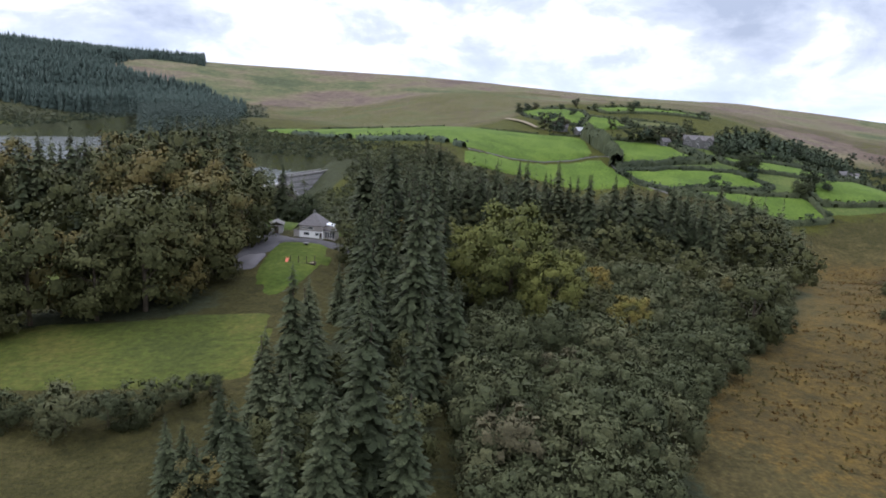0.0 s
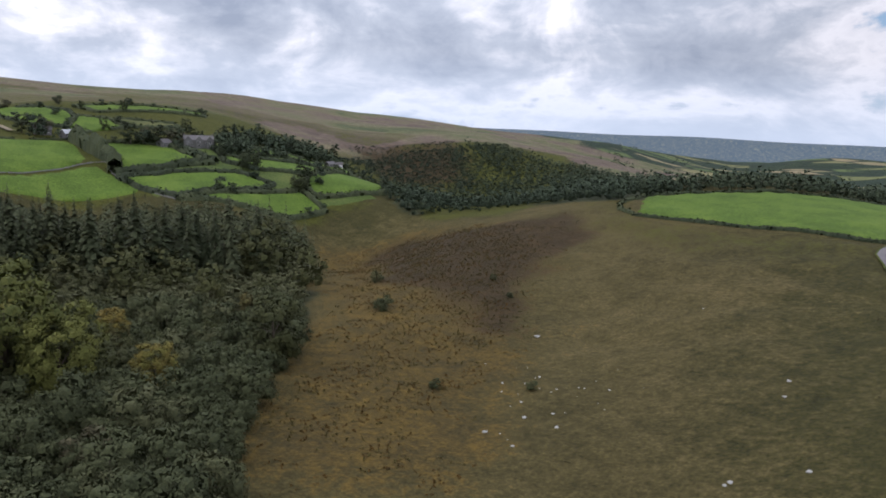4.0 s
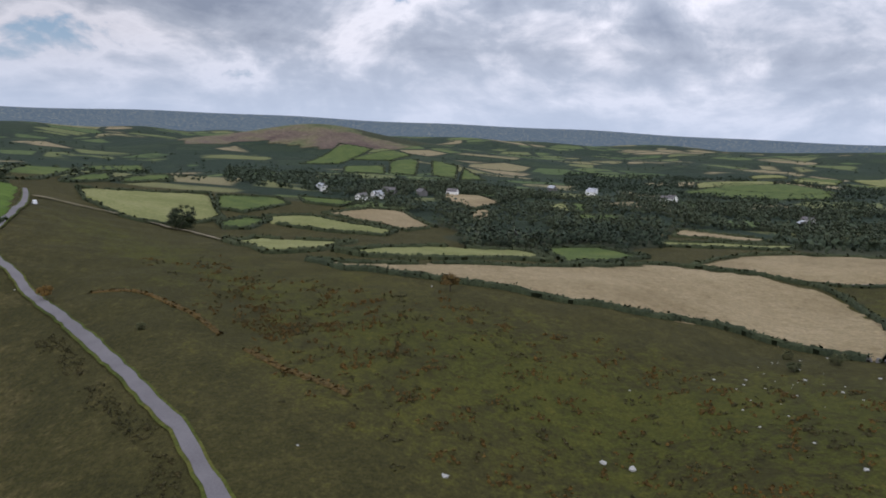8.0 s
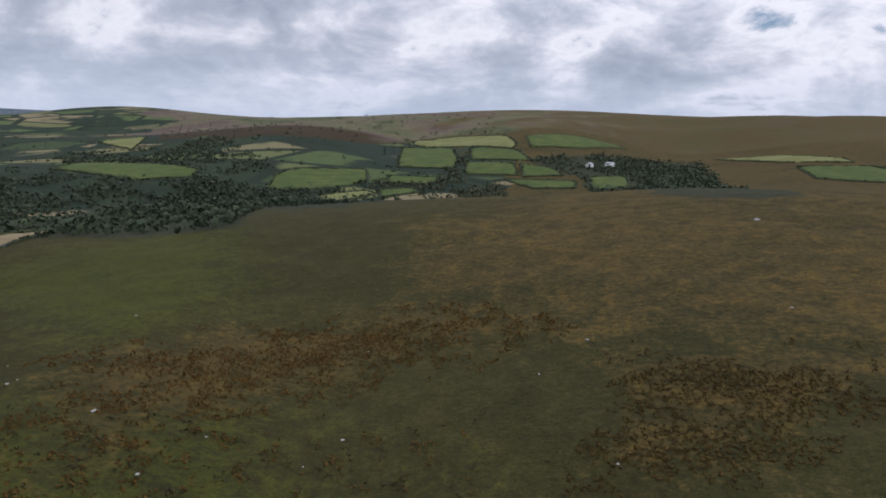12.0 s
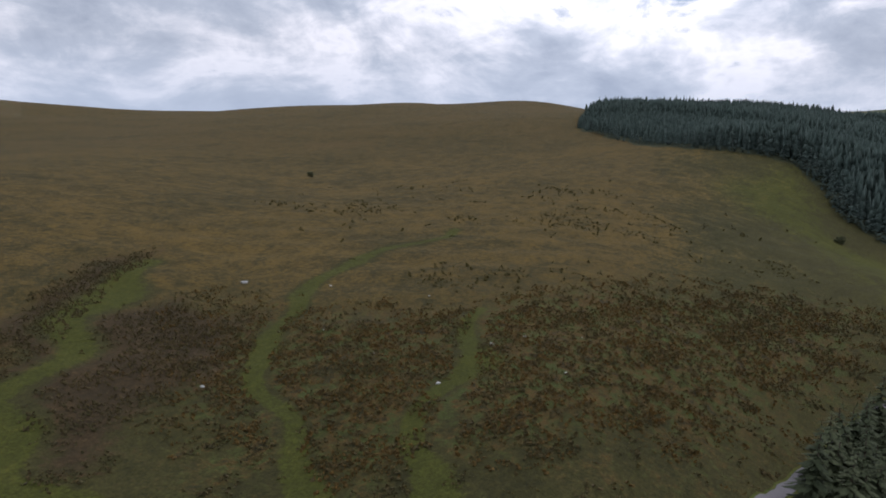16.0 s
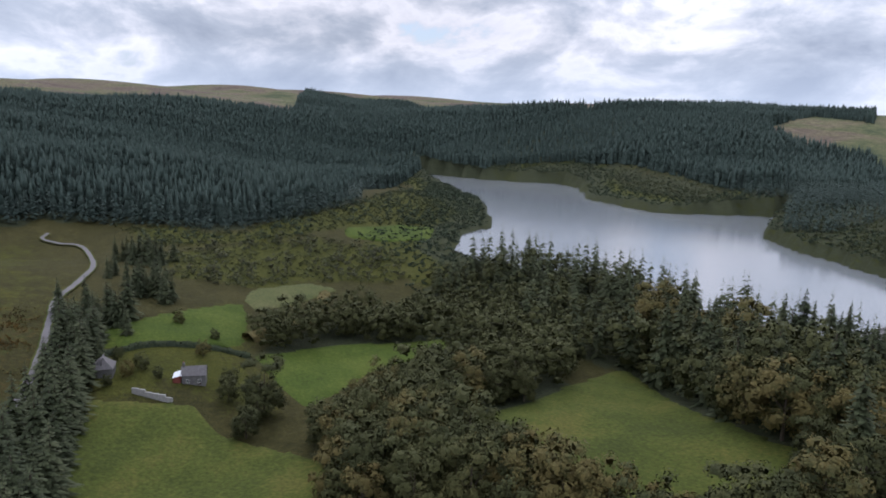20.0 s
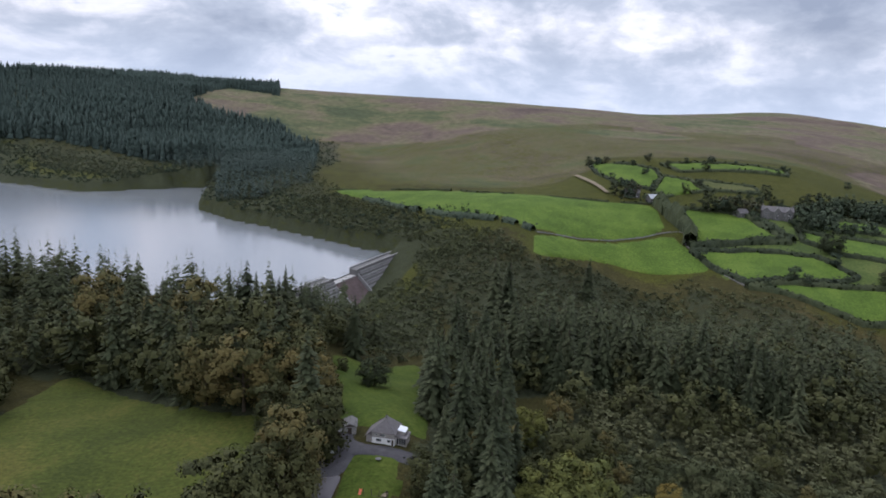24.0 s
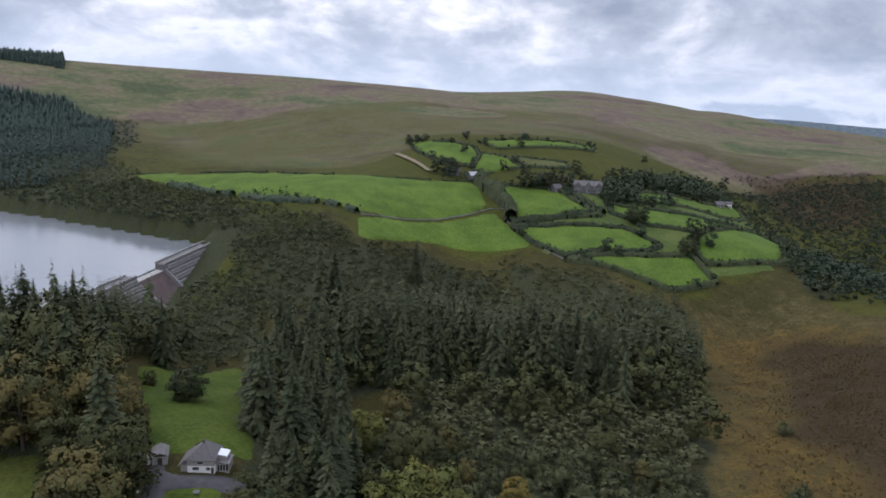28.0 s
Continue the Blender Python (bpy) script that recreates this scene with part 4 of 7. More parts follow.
def drape(name, poly, material, lift=0.12, cell=None):
    """A sheet over the land with the polygon's outline, with corners a little rounded."""
    p = [Vector((*v, 0)) for v in poly]
    out = []
    for k, v in enumerate(p):
        a, b = p[k - 1], p[(k + 1) % len(p)]
        out += [v.lerp(a, 0.16), v.lerp(a, 0.05).lerp(b, 0.05), v.lerp(b, 0.16)]
    bm = bmesh.new()
    bm.faces.new([bm.verts.new(v) for v in out])
    lo = [min(v[k] for v in out) for k in (0, 1)]
    hi = [max(v[k] for v in out) for k in (0, 1)]
    cell = cell or max(4.0, max(hi[0] - lo[0], hi[1] - lo[1]) / 24)
    for k in (0, 1):
        c = lo[k] + cell
        while c < hi[k]:
            no = Vector((1, 0, 0)) if k == 0 else Vector((0, 1, 0))
            bmesh.ops.bisect_plane(bm, geom=bm.verts[:] + bm.edges[:] + bm.faces[:], plane_co=no * c, plane_no=no)
            c += cell
    bmesh.ops.triangulate(bm, faces=bm.faces)
    co = np.array([v.co[:] for v in bm.verts])
    far = np.hypot(co[:, 0], co[:, 1])
    z = land(co[:, 0], co[:, 1]) + lift + 0.0014 * far
    for v, h, d in zip(bm.verts, z, far):
        v.co.z = h - (0.25 + 0.0016 * d if v.is_boundary else 0)
    for f in bm.faces:
        f.smooth = True
        if f.normal.z < 0:
            f.normal_flip()
    me = bpy.data.meshes.new(name)
    bm.to_mesh(me)
    bm.free()
    me.materials.append(material)
    return me


FIELD_LABEL = {"g": "bright green grazed pasture enclosed by hedges", "l": "smooth green mown grass between trees", "o": "dull green rough pasture among woods",
               "p": "pale poor pasture beside the farm", "y": "yellowish hay meadow enclosed by dark hedges", "t": "pale tan stubble field with dark hedges", "d": "green valley pasture between hedges"}
for _name, (_kind, _poly) in FIELDS.items():
    tagged(new("field", drape("field", _poly, M_FIELD[_kind])), FIELD_LABEL[_kind], "field", "fields", "structure")


# rougher grass between the farm's hedges
FARM_GAPS = [(117, 497), (122, 545), (120, 575), (175, 578), (240, 584), (397, 692), (402, 612), (320, 470), (288, 428), (228, 411), (186, 399), (134, 424), (122, 462)]
tagged(new("field", drape("field", FARM_GAPS, M_FIELD["d"], -0.45)), "green pasture between the farm's hedges", "field", "fields", "structure")


def curve_points(pts, step=4.0):
    """Places along a smooth line through pts."""
    p = np.array(pts, float)
    p = np.vstack([2 * p[0] - p[1], p, 2 * p[-1] - p[-2]])
    out = []
    for k in range(1, len(p) - 2):
        n = max(2, int(np.hypot(*(p[k + 1] - p[k])) / step))
        out.append(np.einsum("na,ad->nd", cubic(np.arange(n) / n), p[k - 1:k + 3]))
    return np.vstack(out + [p[-2:-1]])


def strip(name, pts, width, material, lift, wobble=0.0):
    c = curve_points(pts, 3.0)
    t = np.gradient(c, axis=0)
    t /= np.linalg.norm(t, axis=1)[:, None]
    nrm = np.column_stack([-t[:, 1], t[:, 0]])
    r = np.random.RandomState(3)
    cols = []
    for s in (-0.5, -0.17, 0.17, 0.5):
        shake = wobble * r.uniform(-1, 1, len(c)) * (abs(s) == 0.5)
        q = c + nrm * (s * width + shake)[:, None]
        z = land(q[:, 0], q[:, 1]) + lift + 0.0018 * np.hypot(q[:, 0], q[:, 1]) - (0.06 if abs(s) == 0.5 else 0)
        cols.append(np.column_stack([q, z]))
    v = np.stack(cols, 1).reshape(-1, 3)
    k = np.arange(len(c) - 1)[:, None] * 4 + np.arange(3)[None]
    quads = np.stack([k, k + 1, k + 5, k + 4], -1).reshape(-1, 4)[:, ::-1]
    return quick_mesh(name, v, quads, material=material, smooth=True)


ROAD = LINES["road_w"][::-1] + [(-60, -6), (10, -8), (60, -1)] + LINES["road_e"]
road = tagged(new("road", strip("road", ROAD, 2.5, M_ROAD, 0.30, 0.25)), "narrow worn grey asphalt lane across the moor", "road", kind="structure")
tagged(new("verge", strip("verge", ROAD, 3.7, M_FIELD["o"], 0.17, 0.3)), "short grass verge beside the moor lane", "verge", kind="structure")
tagged(new("farm_track", strip("farm_track", LINES["track_n"], 4, M_TRACK, 0.5, 0.4)), "pale dirt farm track over the moor", "track", kind="structure")
tagged(new("moor_track", strip("moor_track", LINES["track_e"], 2.2, M_TRACK, 0.3, 0.5)), "trodden pale track along the field hedges", "track", kind="structure")

lake_me = bpy.data.meshes.new("lake")
lake_bm = bmesh.new()
lake_bm.faces.new([lake_bm.verts.new((x, y, WATER)) for x, y in LAKE])
bmesh.ops.triangulate(lake_bm, faces=lake_bm.faces)
for _f in lake_bm.faces:
    if _f.normal.z < 0:
        _f.normal_flip()
lake_bm.to_mesh(lake_me)
lake_bm.free()
lake_me.materials.append(M_WATER)
tagged(new("reservoir_water", lake_me), "calm grey reservoir water mirroring the clouds", "water", kind="structure")

# glowing strip at the edge of sight: lowland and hills with painted blue haze
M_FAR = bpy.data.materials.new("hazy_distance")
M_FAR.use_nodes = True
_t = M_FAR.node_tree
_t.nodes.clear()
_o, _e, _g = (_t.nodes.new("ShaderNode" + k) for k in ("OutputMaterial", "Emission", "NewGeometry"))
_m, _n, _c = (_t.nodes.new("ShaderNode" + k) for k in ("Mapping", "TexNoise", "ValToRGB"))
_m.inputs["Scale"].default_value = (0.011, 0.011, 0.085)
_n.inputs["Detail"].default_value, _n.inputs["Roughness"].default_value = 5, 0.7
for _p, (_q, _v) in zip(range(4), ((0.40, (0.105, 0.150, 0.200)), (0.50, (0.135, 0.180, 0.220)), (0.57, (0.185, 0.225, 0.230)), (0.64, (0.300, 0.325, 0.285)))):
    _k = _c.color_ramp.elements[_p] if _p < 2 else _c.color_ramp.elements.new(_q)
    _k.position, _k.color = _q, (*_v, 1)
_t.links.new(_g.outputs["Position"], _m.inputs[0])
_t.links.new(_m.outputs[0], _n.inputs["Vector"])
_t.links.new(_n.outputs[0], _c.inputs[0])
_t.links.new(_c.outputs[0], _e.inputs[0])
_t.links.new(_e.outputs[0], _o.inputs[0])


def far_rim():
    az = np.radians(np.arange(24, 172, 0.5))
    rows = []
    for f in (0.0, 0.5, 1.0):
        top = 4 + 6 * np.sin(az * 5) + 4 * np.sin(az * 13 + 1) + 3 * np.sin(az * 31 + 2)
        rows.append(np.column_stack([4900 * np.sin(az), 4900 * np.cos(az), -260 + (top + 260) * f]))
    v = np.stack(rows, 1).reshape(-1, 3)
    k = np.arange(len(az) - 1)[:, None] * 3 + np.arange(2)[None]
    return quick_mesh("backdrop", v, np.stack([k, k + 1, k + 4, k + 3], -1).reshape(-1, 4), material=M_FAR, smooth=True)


tagged(new("backdrop", far_rim()), "glowing backdrop of lowland at the horizon, blue haze painted in", "distance", kind="structure")

# ---- trees and shrubs ----
def part(name, me, parent, label="", loc=(0, 0, 0)):
    ob = new(name, me)
    ob.parent = parent
    ob.location = loc
    return tagged(ob, label)


def thing(name, label, category, group="", loc=(0, 0, 0), rz=0.0, size=1.0):
    ob = tagged(new(name), label, category, group)
    ob.matrix_basis = pose(*loc, 0, 0, rz) @ Matrix.Scale(size, 4)
    ob.empty_display_size = 0.3
    return ob


def leaf_quads(r, centres, normals, size, droop=0.0):
    """One small four-sided leaf clump at each place, facing about along its normal."""
    n = len(centres)
    nn = normals + r.normal(0, 0.38, (n, 3)) + [0, 0, 0.25]
    nn /= np.linalg.norm(nn, axis=1)[:, None] + 1e-9
    a = np.cross(nn, r.normal(0, 1, (n, 3)))
    a /= np.linalg.norm(a, axis=1)[:, None] + 1e-9
    b = np.cross(nn, a)
    s = size * r.uniform(0.6, 1.35, (n, 1))
    k = r.uniform(0.55, 1.0, (n, 4, 1))
    v = np.stack([centres + a * s * k[:, 0], centres + b * s * k[:, 1], centres - a * s * k[:, 2], centres - b * s * k[:, 3]], 1)
    v[:, :, 2] -= droop * r.uniform(0, 1, (n, 1))
    return v.reshape(-1, 3)


def sphere_dirs(r, n, low=-0.35):
    z = r.uniform(low, 1, n)
    a = r.uniform(0, 2 * np.pi, n)
    q = np.sqrt(1 - z * z)
    return np.column_stack([q * np.cos(a), q * np.sin(a), z])


def ball_quads(n):
    """The quads of a cube with n by n cells a side, drawn out to a unit sphere."""
    out = []
    g = np.linspace(-1, 1, n + 1)
    for ax in range(3):
        for sg in (-1, 1):
            for i in range(n):
                for j in range(n):
                    for u, w in ((i, j), (i + 1, j), (i + 1, j + 1), (i, j + 1)):
                        p = np.zeros(3)
                        p[ax], p[(ax + 1) % 3], p[(ax + 2) % 3] = sg, g[u], g[w]
                        out.append(p / np.linalg.norm(p))
    return np.array(out)


BALL = {n: ball_quads(n) for n in (1, 2, 3)}


def broad_crown(r, h, w, n, size, lobes=16, base=0.22, core=2, with_centres=False):
    """A round-topped crown of uneven leafy lobes, each a crumpled mass under loose leaf clumps. Height h, spread w."""
    cen = []
    for k in range(lobes):
        u = (k + 0.5) / lobes
        t = r.uniform(base + 0.12, 0.86)
        ring = w * 0.37 * math.sqrt(max(0.05, 1 - ((t - 0.45) / 0.55) ** 2)) * (0.25 + 0.75 * math.sqrt(u))
        a = k * 2.4 + r.uniform(-0.4, 0.4)
        cen.append((ring * math.cos(a), ring * math.sin(a), t * h, r.uniform(0.13, 0.22) * w * (1.15 - 0.45 * t) * (18 / max(lobes, 10)) ** 0.36))
    cen = np.array(cen)
    out = []
    for c in cen:
        b = BALL[core]
        f = np.round(b, 3)
        ph = r.uniform(0, 6.28, 6)
        bump = 0.55 + 0.12 * np.sin(f[:, 0] * 5 + ph[0]) * np.sin(f[:, 1] * 5 + ph[1]) + 0.13 * np.sin(f[:, 2] * 7 + ph[2] + f[:, 0] * 3)
        out.append(c[:3] + b * (bump * c[3])[:, None] * [1, 1, 0.85])
    pick = r.choice(lobes, n, p=cen[:, 3] ** 2 / (cen[:, 3] ** 2).sum())
    d = sphere_dirs(r, n, -0.6)
    rad = cen[pick, 3:4] * r.uniform(0.6, 1.13, (n, 1))
    c = cen[pick, :3] + d * rad * [1, 1, 0.85]
    out.append(leaf_quads(r, c, d, size))
    if with_centres:
        per = len(BALL[core]) // 4
        return np.vstack(out), np.vstack([np.repeat(cen[:, :3], per, 0), cen[pick, :3]])
    return np.vstack(out)


def conifer_crown(r, h, w, whorls, arms, fronds, base=0.06):
    """Whorls of drooping boughs, each a spray of narrow fronds."""
    out = []
    for k in range(whorls):
        t = base + (1 - base) * (k / whorls) ** 0.92
        reach = w * 0.5 * (1 - t) ** 0.82 * r.uniform(0.85, 1.1) + 0.12
        na = max(4, int(arms * (1 - 0.55 * t)))
        turn = r.uniform(0, 6.28)
        for j in range(na):
            a = turn + j * 2 * np.pi / na + r.uniform(-0.25, 0.25)
            L = reach * r.uniform(0.55, 1.2)
            z0 = h * t + r.uniform(-0.9, 0.9) * h / whorls
            d = np.array([math.cos(a), math.sin(a), 0])
            side = np.array([-d[1], d[0], 0])
            droop = L * r.uniform(0.3, 0.6)
            for f in range(fronds):
                s0, s1 = f / fronds * 0.8, min(1.0, (f + 1.9) / fronds)
                wid = min(L * 0.30, 0.85) * (1 - 0.55 * s0) * r.uniform(0.7, 1.2)
                sk = r.uniform(-0.4, 0.4) * L * 0.35
                p0 = d * L * s0 + [0, 0, z0 - droop * s0 ** 1.5]
                p1 = d * L * s1 + side * sk + [0, 0, z0 - droop * s1 ** 1.5 + 0.05 * L]
                m = (p0 + p1) / 2
                hang = np.array([0, 0, -0.35 * wid])
                out += [p0, m + side * wid + hang, p1, m - side * wid + hang]
    out += [np.array([0.12, 0, h * 0.93]), np.array([0, 0.12, h * 0.95]), np.array([0, 0, h]), np.array([-0.12, 0, h * 0.94])]
    return np.array(out)


def as_mesh(name, v, material, centres=None, blend=0.75):
    """Loose quads as one mesh; with centres, each corner is shaded as part of the round mass about its centre."""
    v = np.asarray(v, float)
    if centres is None:
        return quick_mesh(name, v, np.arange(len(v)).reshape(-1, 4), material=material)
    q = v.reshape(-1, 4, 3)
    face = np.cross(q[:, 2] - q[:, 0], q[:, 3] - q[:, 1])
    face /= np.linalg.norm(face, axis=1)[:, None] + 1e-9
    out = q - np.asarray(centres)[:, None, :]
    out /= np.linalg.norm(out, axis=2)[:, :, None] + 1e-9
    flip = (face * out.mean(1)).sum(1) < 0
    q[flip] = q[flip][:, ::-1]
    out[flip] = out[flip][:, ::-1]
    face[flip] *= -1
    n = out * blend + face[:, None, :] * (1 - blend)
    n /= np.linalg.norm(n, axis=2)[:, :, None] + 1e-9
    me = quick_mesh(name, q.reshape(-1, 3), np.arange(len(v)).reshape(-1, 4), material=material, smooth=True)
    me.normals_split_custom_set_from_vertices(n.reshape(-1, 3))
    return me


def lobe_centres(v, h):
    """A centre for each quad: on the axis, a little below the quad, so that tops face up and sides out."""
    m = v.reshape(-1, 4, 3).mean(1)
    return np.column_stack([m[:, 0] * 0.25, m[:, 1] * 0.25, np.minimum(m[:, 2] * 0.75, h * 0.55)])


def cone_centres(v, h):
    m = v.reshape(-1, 4, 3).mean(1)
    return np.column_stack([m[:, 0] * 0.2, m[:, 1] * 0.2, m[:, 2] - 0.09 * h])


def trunk_mesh(name, h, rad, r, limbs=0, spread=2.0):
    """A tapered, slightly bent trunk with limbs."""
    v, q = [], []

    def tube(path, r0, r1):
        s = len(v)
        for k, p in enumerate(path):
            f = k / (len(path) - 1)
            for j in range(6):
                a = j * math.pi / 3
                v.append((p[0] + math.cos(a) * (r0 + (r1 - r0) * f), p[1] + math.sin(a) * (r0 + (r1 - r0) * f), p[2]))
        for k in range(len(path) - 1):
            for j in range(6):
                q.append((s + k * 6 + j, s + k * 6 + (j + 1) % 6, s + k * 6 + 6 + (j + 1) % 6, s + k * 6 + 6 + j))

    b = r.uniform(-0.03, 0.03, 2) * h
    top = (b[0], b[1], h)
    tube([(0, 0, -0.6), (b[0] * 0.2, b[1] * 0.2, h * 0.35), (b[0] * 0.6, b[1] * 0.6, h * 0.7), top], rad, rad * 0.3)
    for k in range(limbs):
        a, t = k * 2.4 + r.uniform(0, 1), r.uniform(0.35, 0.75)
        p = np.array([b[0] * t, b[1] * t, h * t])
        e = p + [math.cos(a) * spread * r.uniform(0.6, 1), math.sin(a) * spread * r.uniform(0.6, 1), h * r.uniform(0.2, 0.4)]
        tube([tuple(p), tuple((p + e) / 2 + [0, 0, -0.1 * h * 0.3]), tuple(e)], rad * 0.4, rad * 0.1)
    return quick_mesh(name, np.array(v), np.array(q), material=M_BARK, smooth=True)


TREE = {}


def soft_lobes(r, h, w, n, size, lobes, base, core, material, whole=0.38, blend=0.56):
    v, c = broad_crown(r, h, w, n, size, lobes, base, core, True)
    mid = np.column_stack([c[:, 0] * 0.2, c[:, 1] * 0.2, np.full(len(c), h * 0.3)])
    return as_mesh("crown", v, material, c * (1 - whole) + mid * whole, blend)


def soft_cone(v, h, material):
    return as_mesh("crown", v, material, cone_centres(v, h), 0.45)


_r = np.random.RandomState(11)
for k in range(5):
    h, w = (24, 26, 21, 23, 25)[k], (11.5, 12.6, 10.5, 13.0, 12.0)[k]
    TREE["spruce", k] = (h, trunk_mesh("trunk", h * 0.9, 0.32, _r), soft_cone(conifer_crown(_r, h, w, 30, 17, 5), h, M_SPRUCE))
for k in range(4):
    h, w = (14, 16, 12, 15)[k], (12, 13, 11, 14)[k]
    TREE["broad", k] = (h, trunk_mesh("trunk", h * 0.6, 0.34, _r, 5, w * 0.25), soft_lobes(_r, h, w, 3600, 0.25, 44, 0.0, 1, M_BROAD, 0.6, 0.66))
for k in range(2):
    h, w = (25, 22)[k], (22, 20)[k]
    TREE["beech", k] = (h, trunk_mesh("trunk", h * 0.6, 0.55, _r, 6, w * 0.25), soft_lobes(_r, h, w, 12000, 0.29, 110, 0.0, 1, M_BEECH, 0.55, 0.66))
for k in range(4):
    h, w = (5.5, 6.5, 7.5, 5)[k], (7.5, 8.5, 9.5, 7.0)[k]
    TREE["willow", k] = (h, trunk_mesh("stem", h * 0.55, 0.14, _r, 5, w * 0.3), soft_lobes(_r, h, w, 2700, 0.155, 26, -0.05, 1, M_WILLOW, 0.65, 0.68))
for k in range(3):
    h, w = (13, 15, 11)[k], (12, 13, 12)[k]
    TREE["hedgerow", k] = (h, trunk_mesh("trunk", h * 0.6, 0.34, _r, 4, w * 0.25), soft_lobes(_r, h, w, 1300, 0.33, 26, 0.0, 1, M_HEDGE if k == 1 else M_WOOD, 0.6, 0.7))
    h, w = (21, 23, 19)[k], (12.5, 13, 11)[k]
    TREE["lane", k] = (h, trunk_mesh("trunk", h * 0.9, 0.32, _r), soft_cone(conifer_crown(_r, h, w, 20, 12, 2), h, M_SPRUCE))
TREE["brown", 0] = (9, trunk_mesh("stem", 5, 0.2, _r, 6, 3), soft_lobes(_r, 9.5, 12, 6000, 0.17, 46, -0.05, 1, M_BROWNWIL, 0.65, 0.68))
TREE["thorn", 0] = (5, trunk_mesh("trunk", 3.2, 0.16, _r, 6, 1.8), soft_lobes(_r, 5, 5.5, 420, 0.30, 9, 0.25, 2, M_GORSE))
TREE["round", 0] = (13, trunk_mesh("trunk", 8, 0.4, _r, 6, 3), soft_lobes(_r, 13, 15, 4200, 0.28, 60, -0.05, 1, M_HEDGE, 0.6, 0.7))

TREE_NAME = {
    "spruce": ("spruce_tree", "tall dark green spruce with drooping boughs", "conifer", "spruces"),
    "broad": ("broadleaf_tree", "round-topped green broadleaf tree of a field belt", "tree", "belt trees"),
    "beech": ("beech_tree", "large spreading beech turning yellow", "tree", "beeches"),
    "hedgerow": ("hedgerow_tree", "dark green hedgerow tree between farm pastures", "tree", "hedgerow trees"),
    "lane": ("spruce_tree", "dark spruce in the shelter belt along the lane", "conifer", "spruces"),
    "willow": ("willow_shrub", "low rounded grey-green willow shrub", "shrub", "willow scrub"),
    "brown": ("willow_shrub", "large rounded willow shrub browning in autumn", "shrub", "willow scrub"),
    "thorn": ("hawthorn_tree", "small rusty hawthorn beside the field wall", "tree", "hawthorns"),
    "round": ("oak_tree", "dense dark round-crowned oak standing alone", "tree", "lone oaks"),
}


def plant(kind, k, x, y, size=1.0, rz=0.0, tall=1.0, label=""):
    h, trunk, crown = TREE[kind, k]
    name, lab, cat, grp = TREE_NAME[kind]
    t = thing(name, label or lab, cat, grp)
    t.matrix_basis = pose(x, y, at(x, y), 0, 0, rz) @ Matrix.Diagonal((size, size, size * tall, 1))
    part(trunk.name.split(".")[0], trunk, t)
    part("crown", crown, t)
    return t


def fill(poly, gap, r, edge=0.0):
    """Places about gap metres apart inside a polygon, on a shaken grid."""
    p = np.array(poly, float)
    lo, hi = p.min(0), p.max(0)
    gx, gy = np.meshgrid(np.arange(lo[0], hi[0], gap), np.arange(lo[1], hi[1], gap))
    q = np.column_stack([gx.ravel(), gy.ravel()]) + r.uniform(-0.48, 0.48, (gx.size, 2)) * gap
    return q[inside(poly, q[:, 0], q[:, 1]) > edge]


def clear_of(q, polys, gap=0.0):
    ok = np.ones(len(q), bool)
    for p in polys:
        ok &= inside(p, q[:, 0], q[:, 1]) < -gap
    return q[ok]


def replicate(name, templates, q, sizes, material, label, category, r, tall=None, cone=False):
    """Many plants in one mesh of kind stuff."""
    allv, n0 = [], 0
    pick = r.randint(0, len(templates), len(q))
    z = land(q[:, 0], q[:, 1])
    ang = r.uniform(0, 2 * np.pi, len(q))
    tall = np.ones(len(q)) if tall is None else tall
    for k, tv in enumerate(templates):
        m = pick == k
        if not m.any():
            continue
        c, s = np.cos(ang[m])[:, None], np.sin(ang[m])[:, None]
        sz = sizes[m][:, None]
        x = (tv[None, :, 0] * c - tv[None, :, 1] * s) * sz + q[m, 0][:, None]
        y = (tv[None, :, 0] * s + tv[None, :, 1] * c) * sz + q[m, 1][:, None]
        zz = tv[None, :, 2] * sz * tall[m][:, None] + z[m][:, None]
        allv.append(np.stack([x, y, zz], -1).reshape(-1, 3))
    v = np.vstack(allv)
    mid = []
    for k, tv in enumerate(templates):
        m = pick == k
        if m.any():
            top = tv[:, 2].max()
            f = np.column_stack([q[m], z[m] + 0.35 * top * sizes[m] * tall[m]])
            per = np.repeat(f, len(tv) // 4, 0)
            mid.append(per)
    c = np.vstack(mid)
    if cone:
        c[:, 2] = v.reshape(-1, 4, 3).mean(1)[:, 2] - 1.5
    return tagged(new(name, as_mesh(name, v, material, c, 0.68)), label, category, kind="stuff")


_r = np.random.RandomState(5)
T_WOOD = [broad_crown(_r, h, w, 24, 0.9, 7, 0.0, 1) for h, w in ((11, 10), (13, 11), (9, 9), (12, 12))]
T_WOODFAR = [broad_crown(_r, h, w, 4, 2.2, 4, 0.0, 1) for h, w in ((11, 12), (12, 13), (9, 11))]
T_SHRUB = [broad_crown(_r, h, w, 10, 0.55, 4, -0.05, 1) for h, w in ((3.6, 4.4), (4.4, 5.0), (2.8, 4.0))]
T_SHORE = [broad_crown(_r, h, w, 5, 0.9, 3, -0.05, 1) for h, w in ((3.6, 5.6), (5, 6.4), (2.6, 5.0))]
T_CON = [conifer_crown(_r, h, w, 9, 6, 1, 0.05) for h, w in ((20, 9), (23, 10), (18, 8.5))]


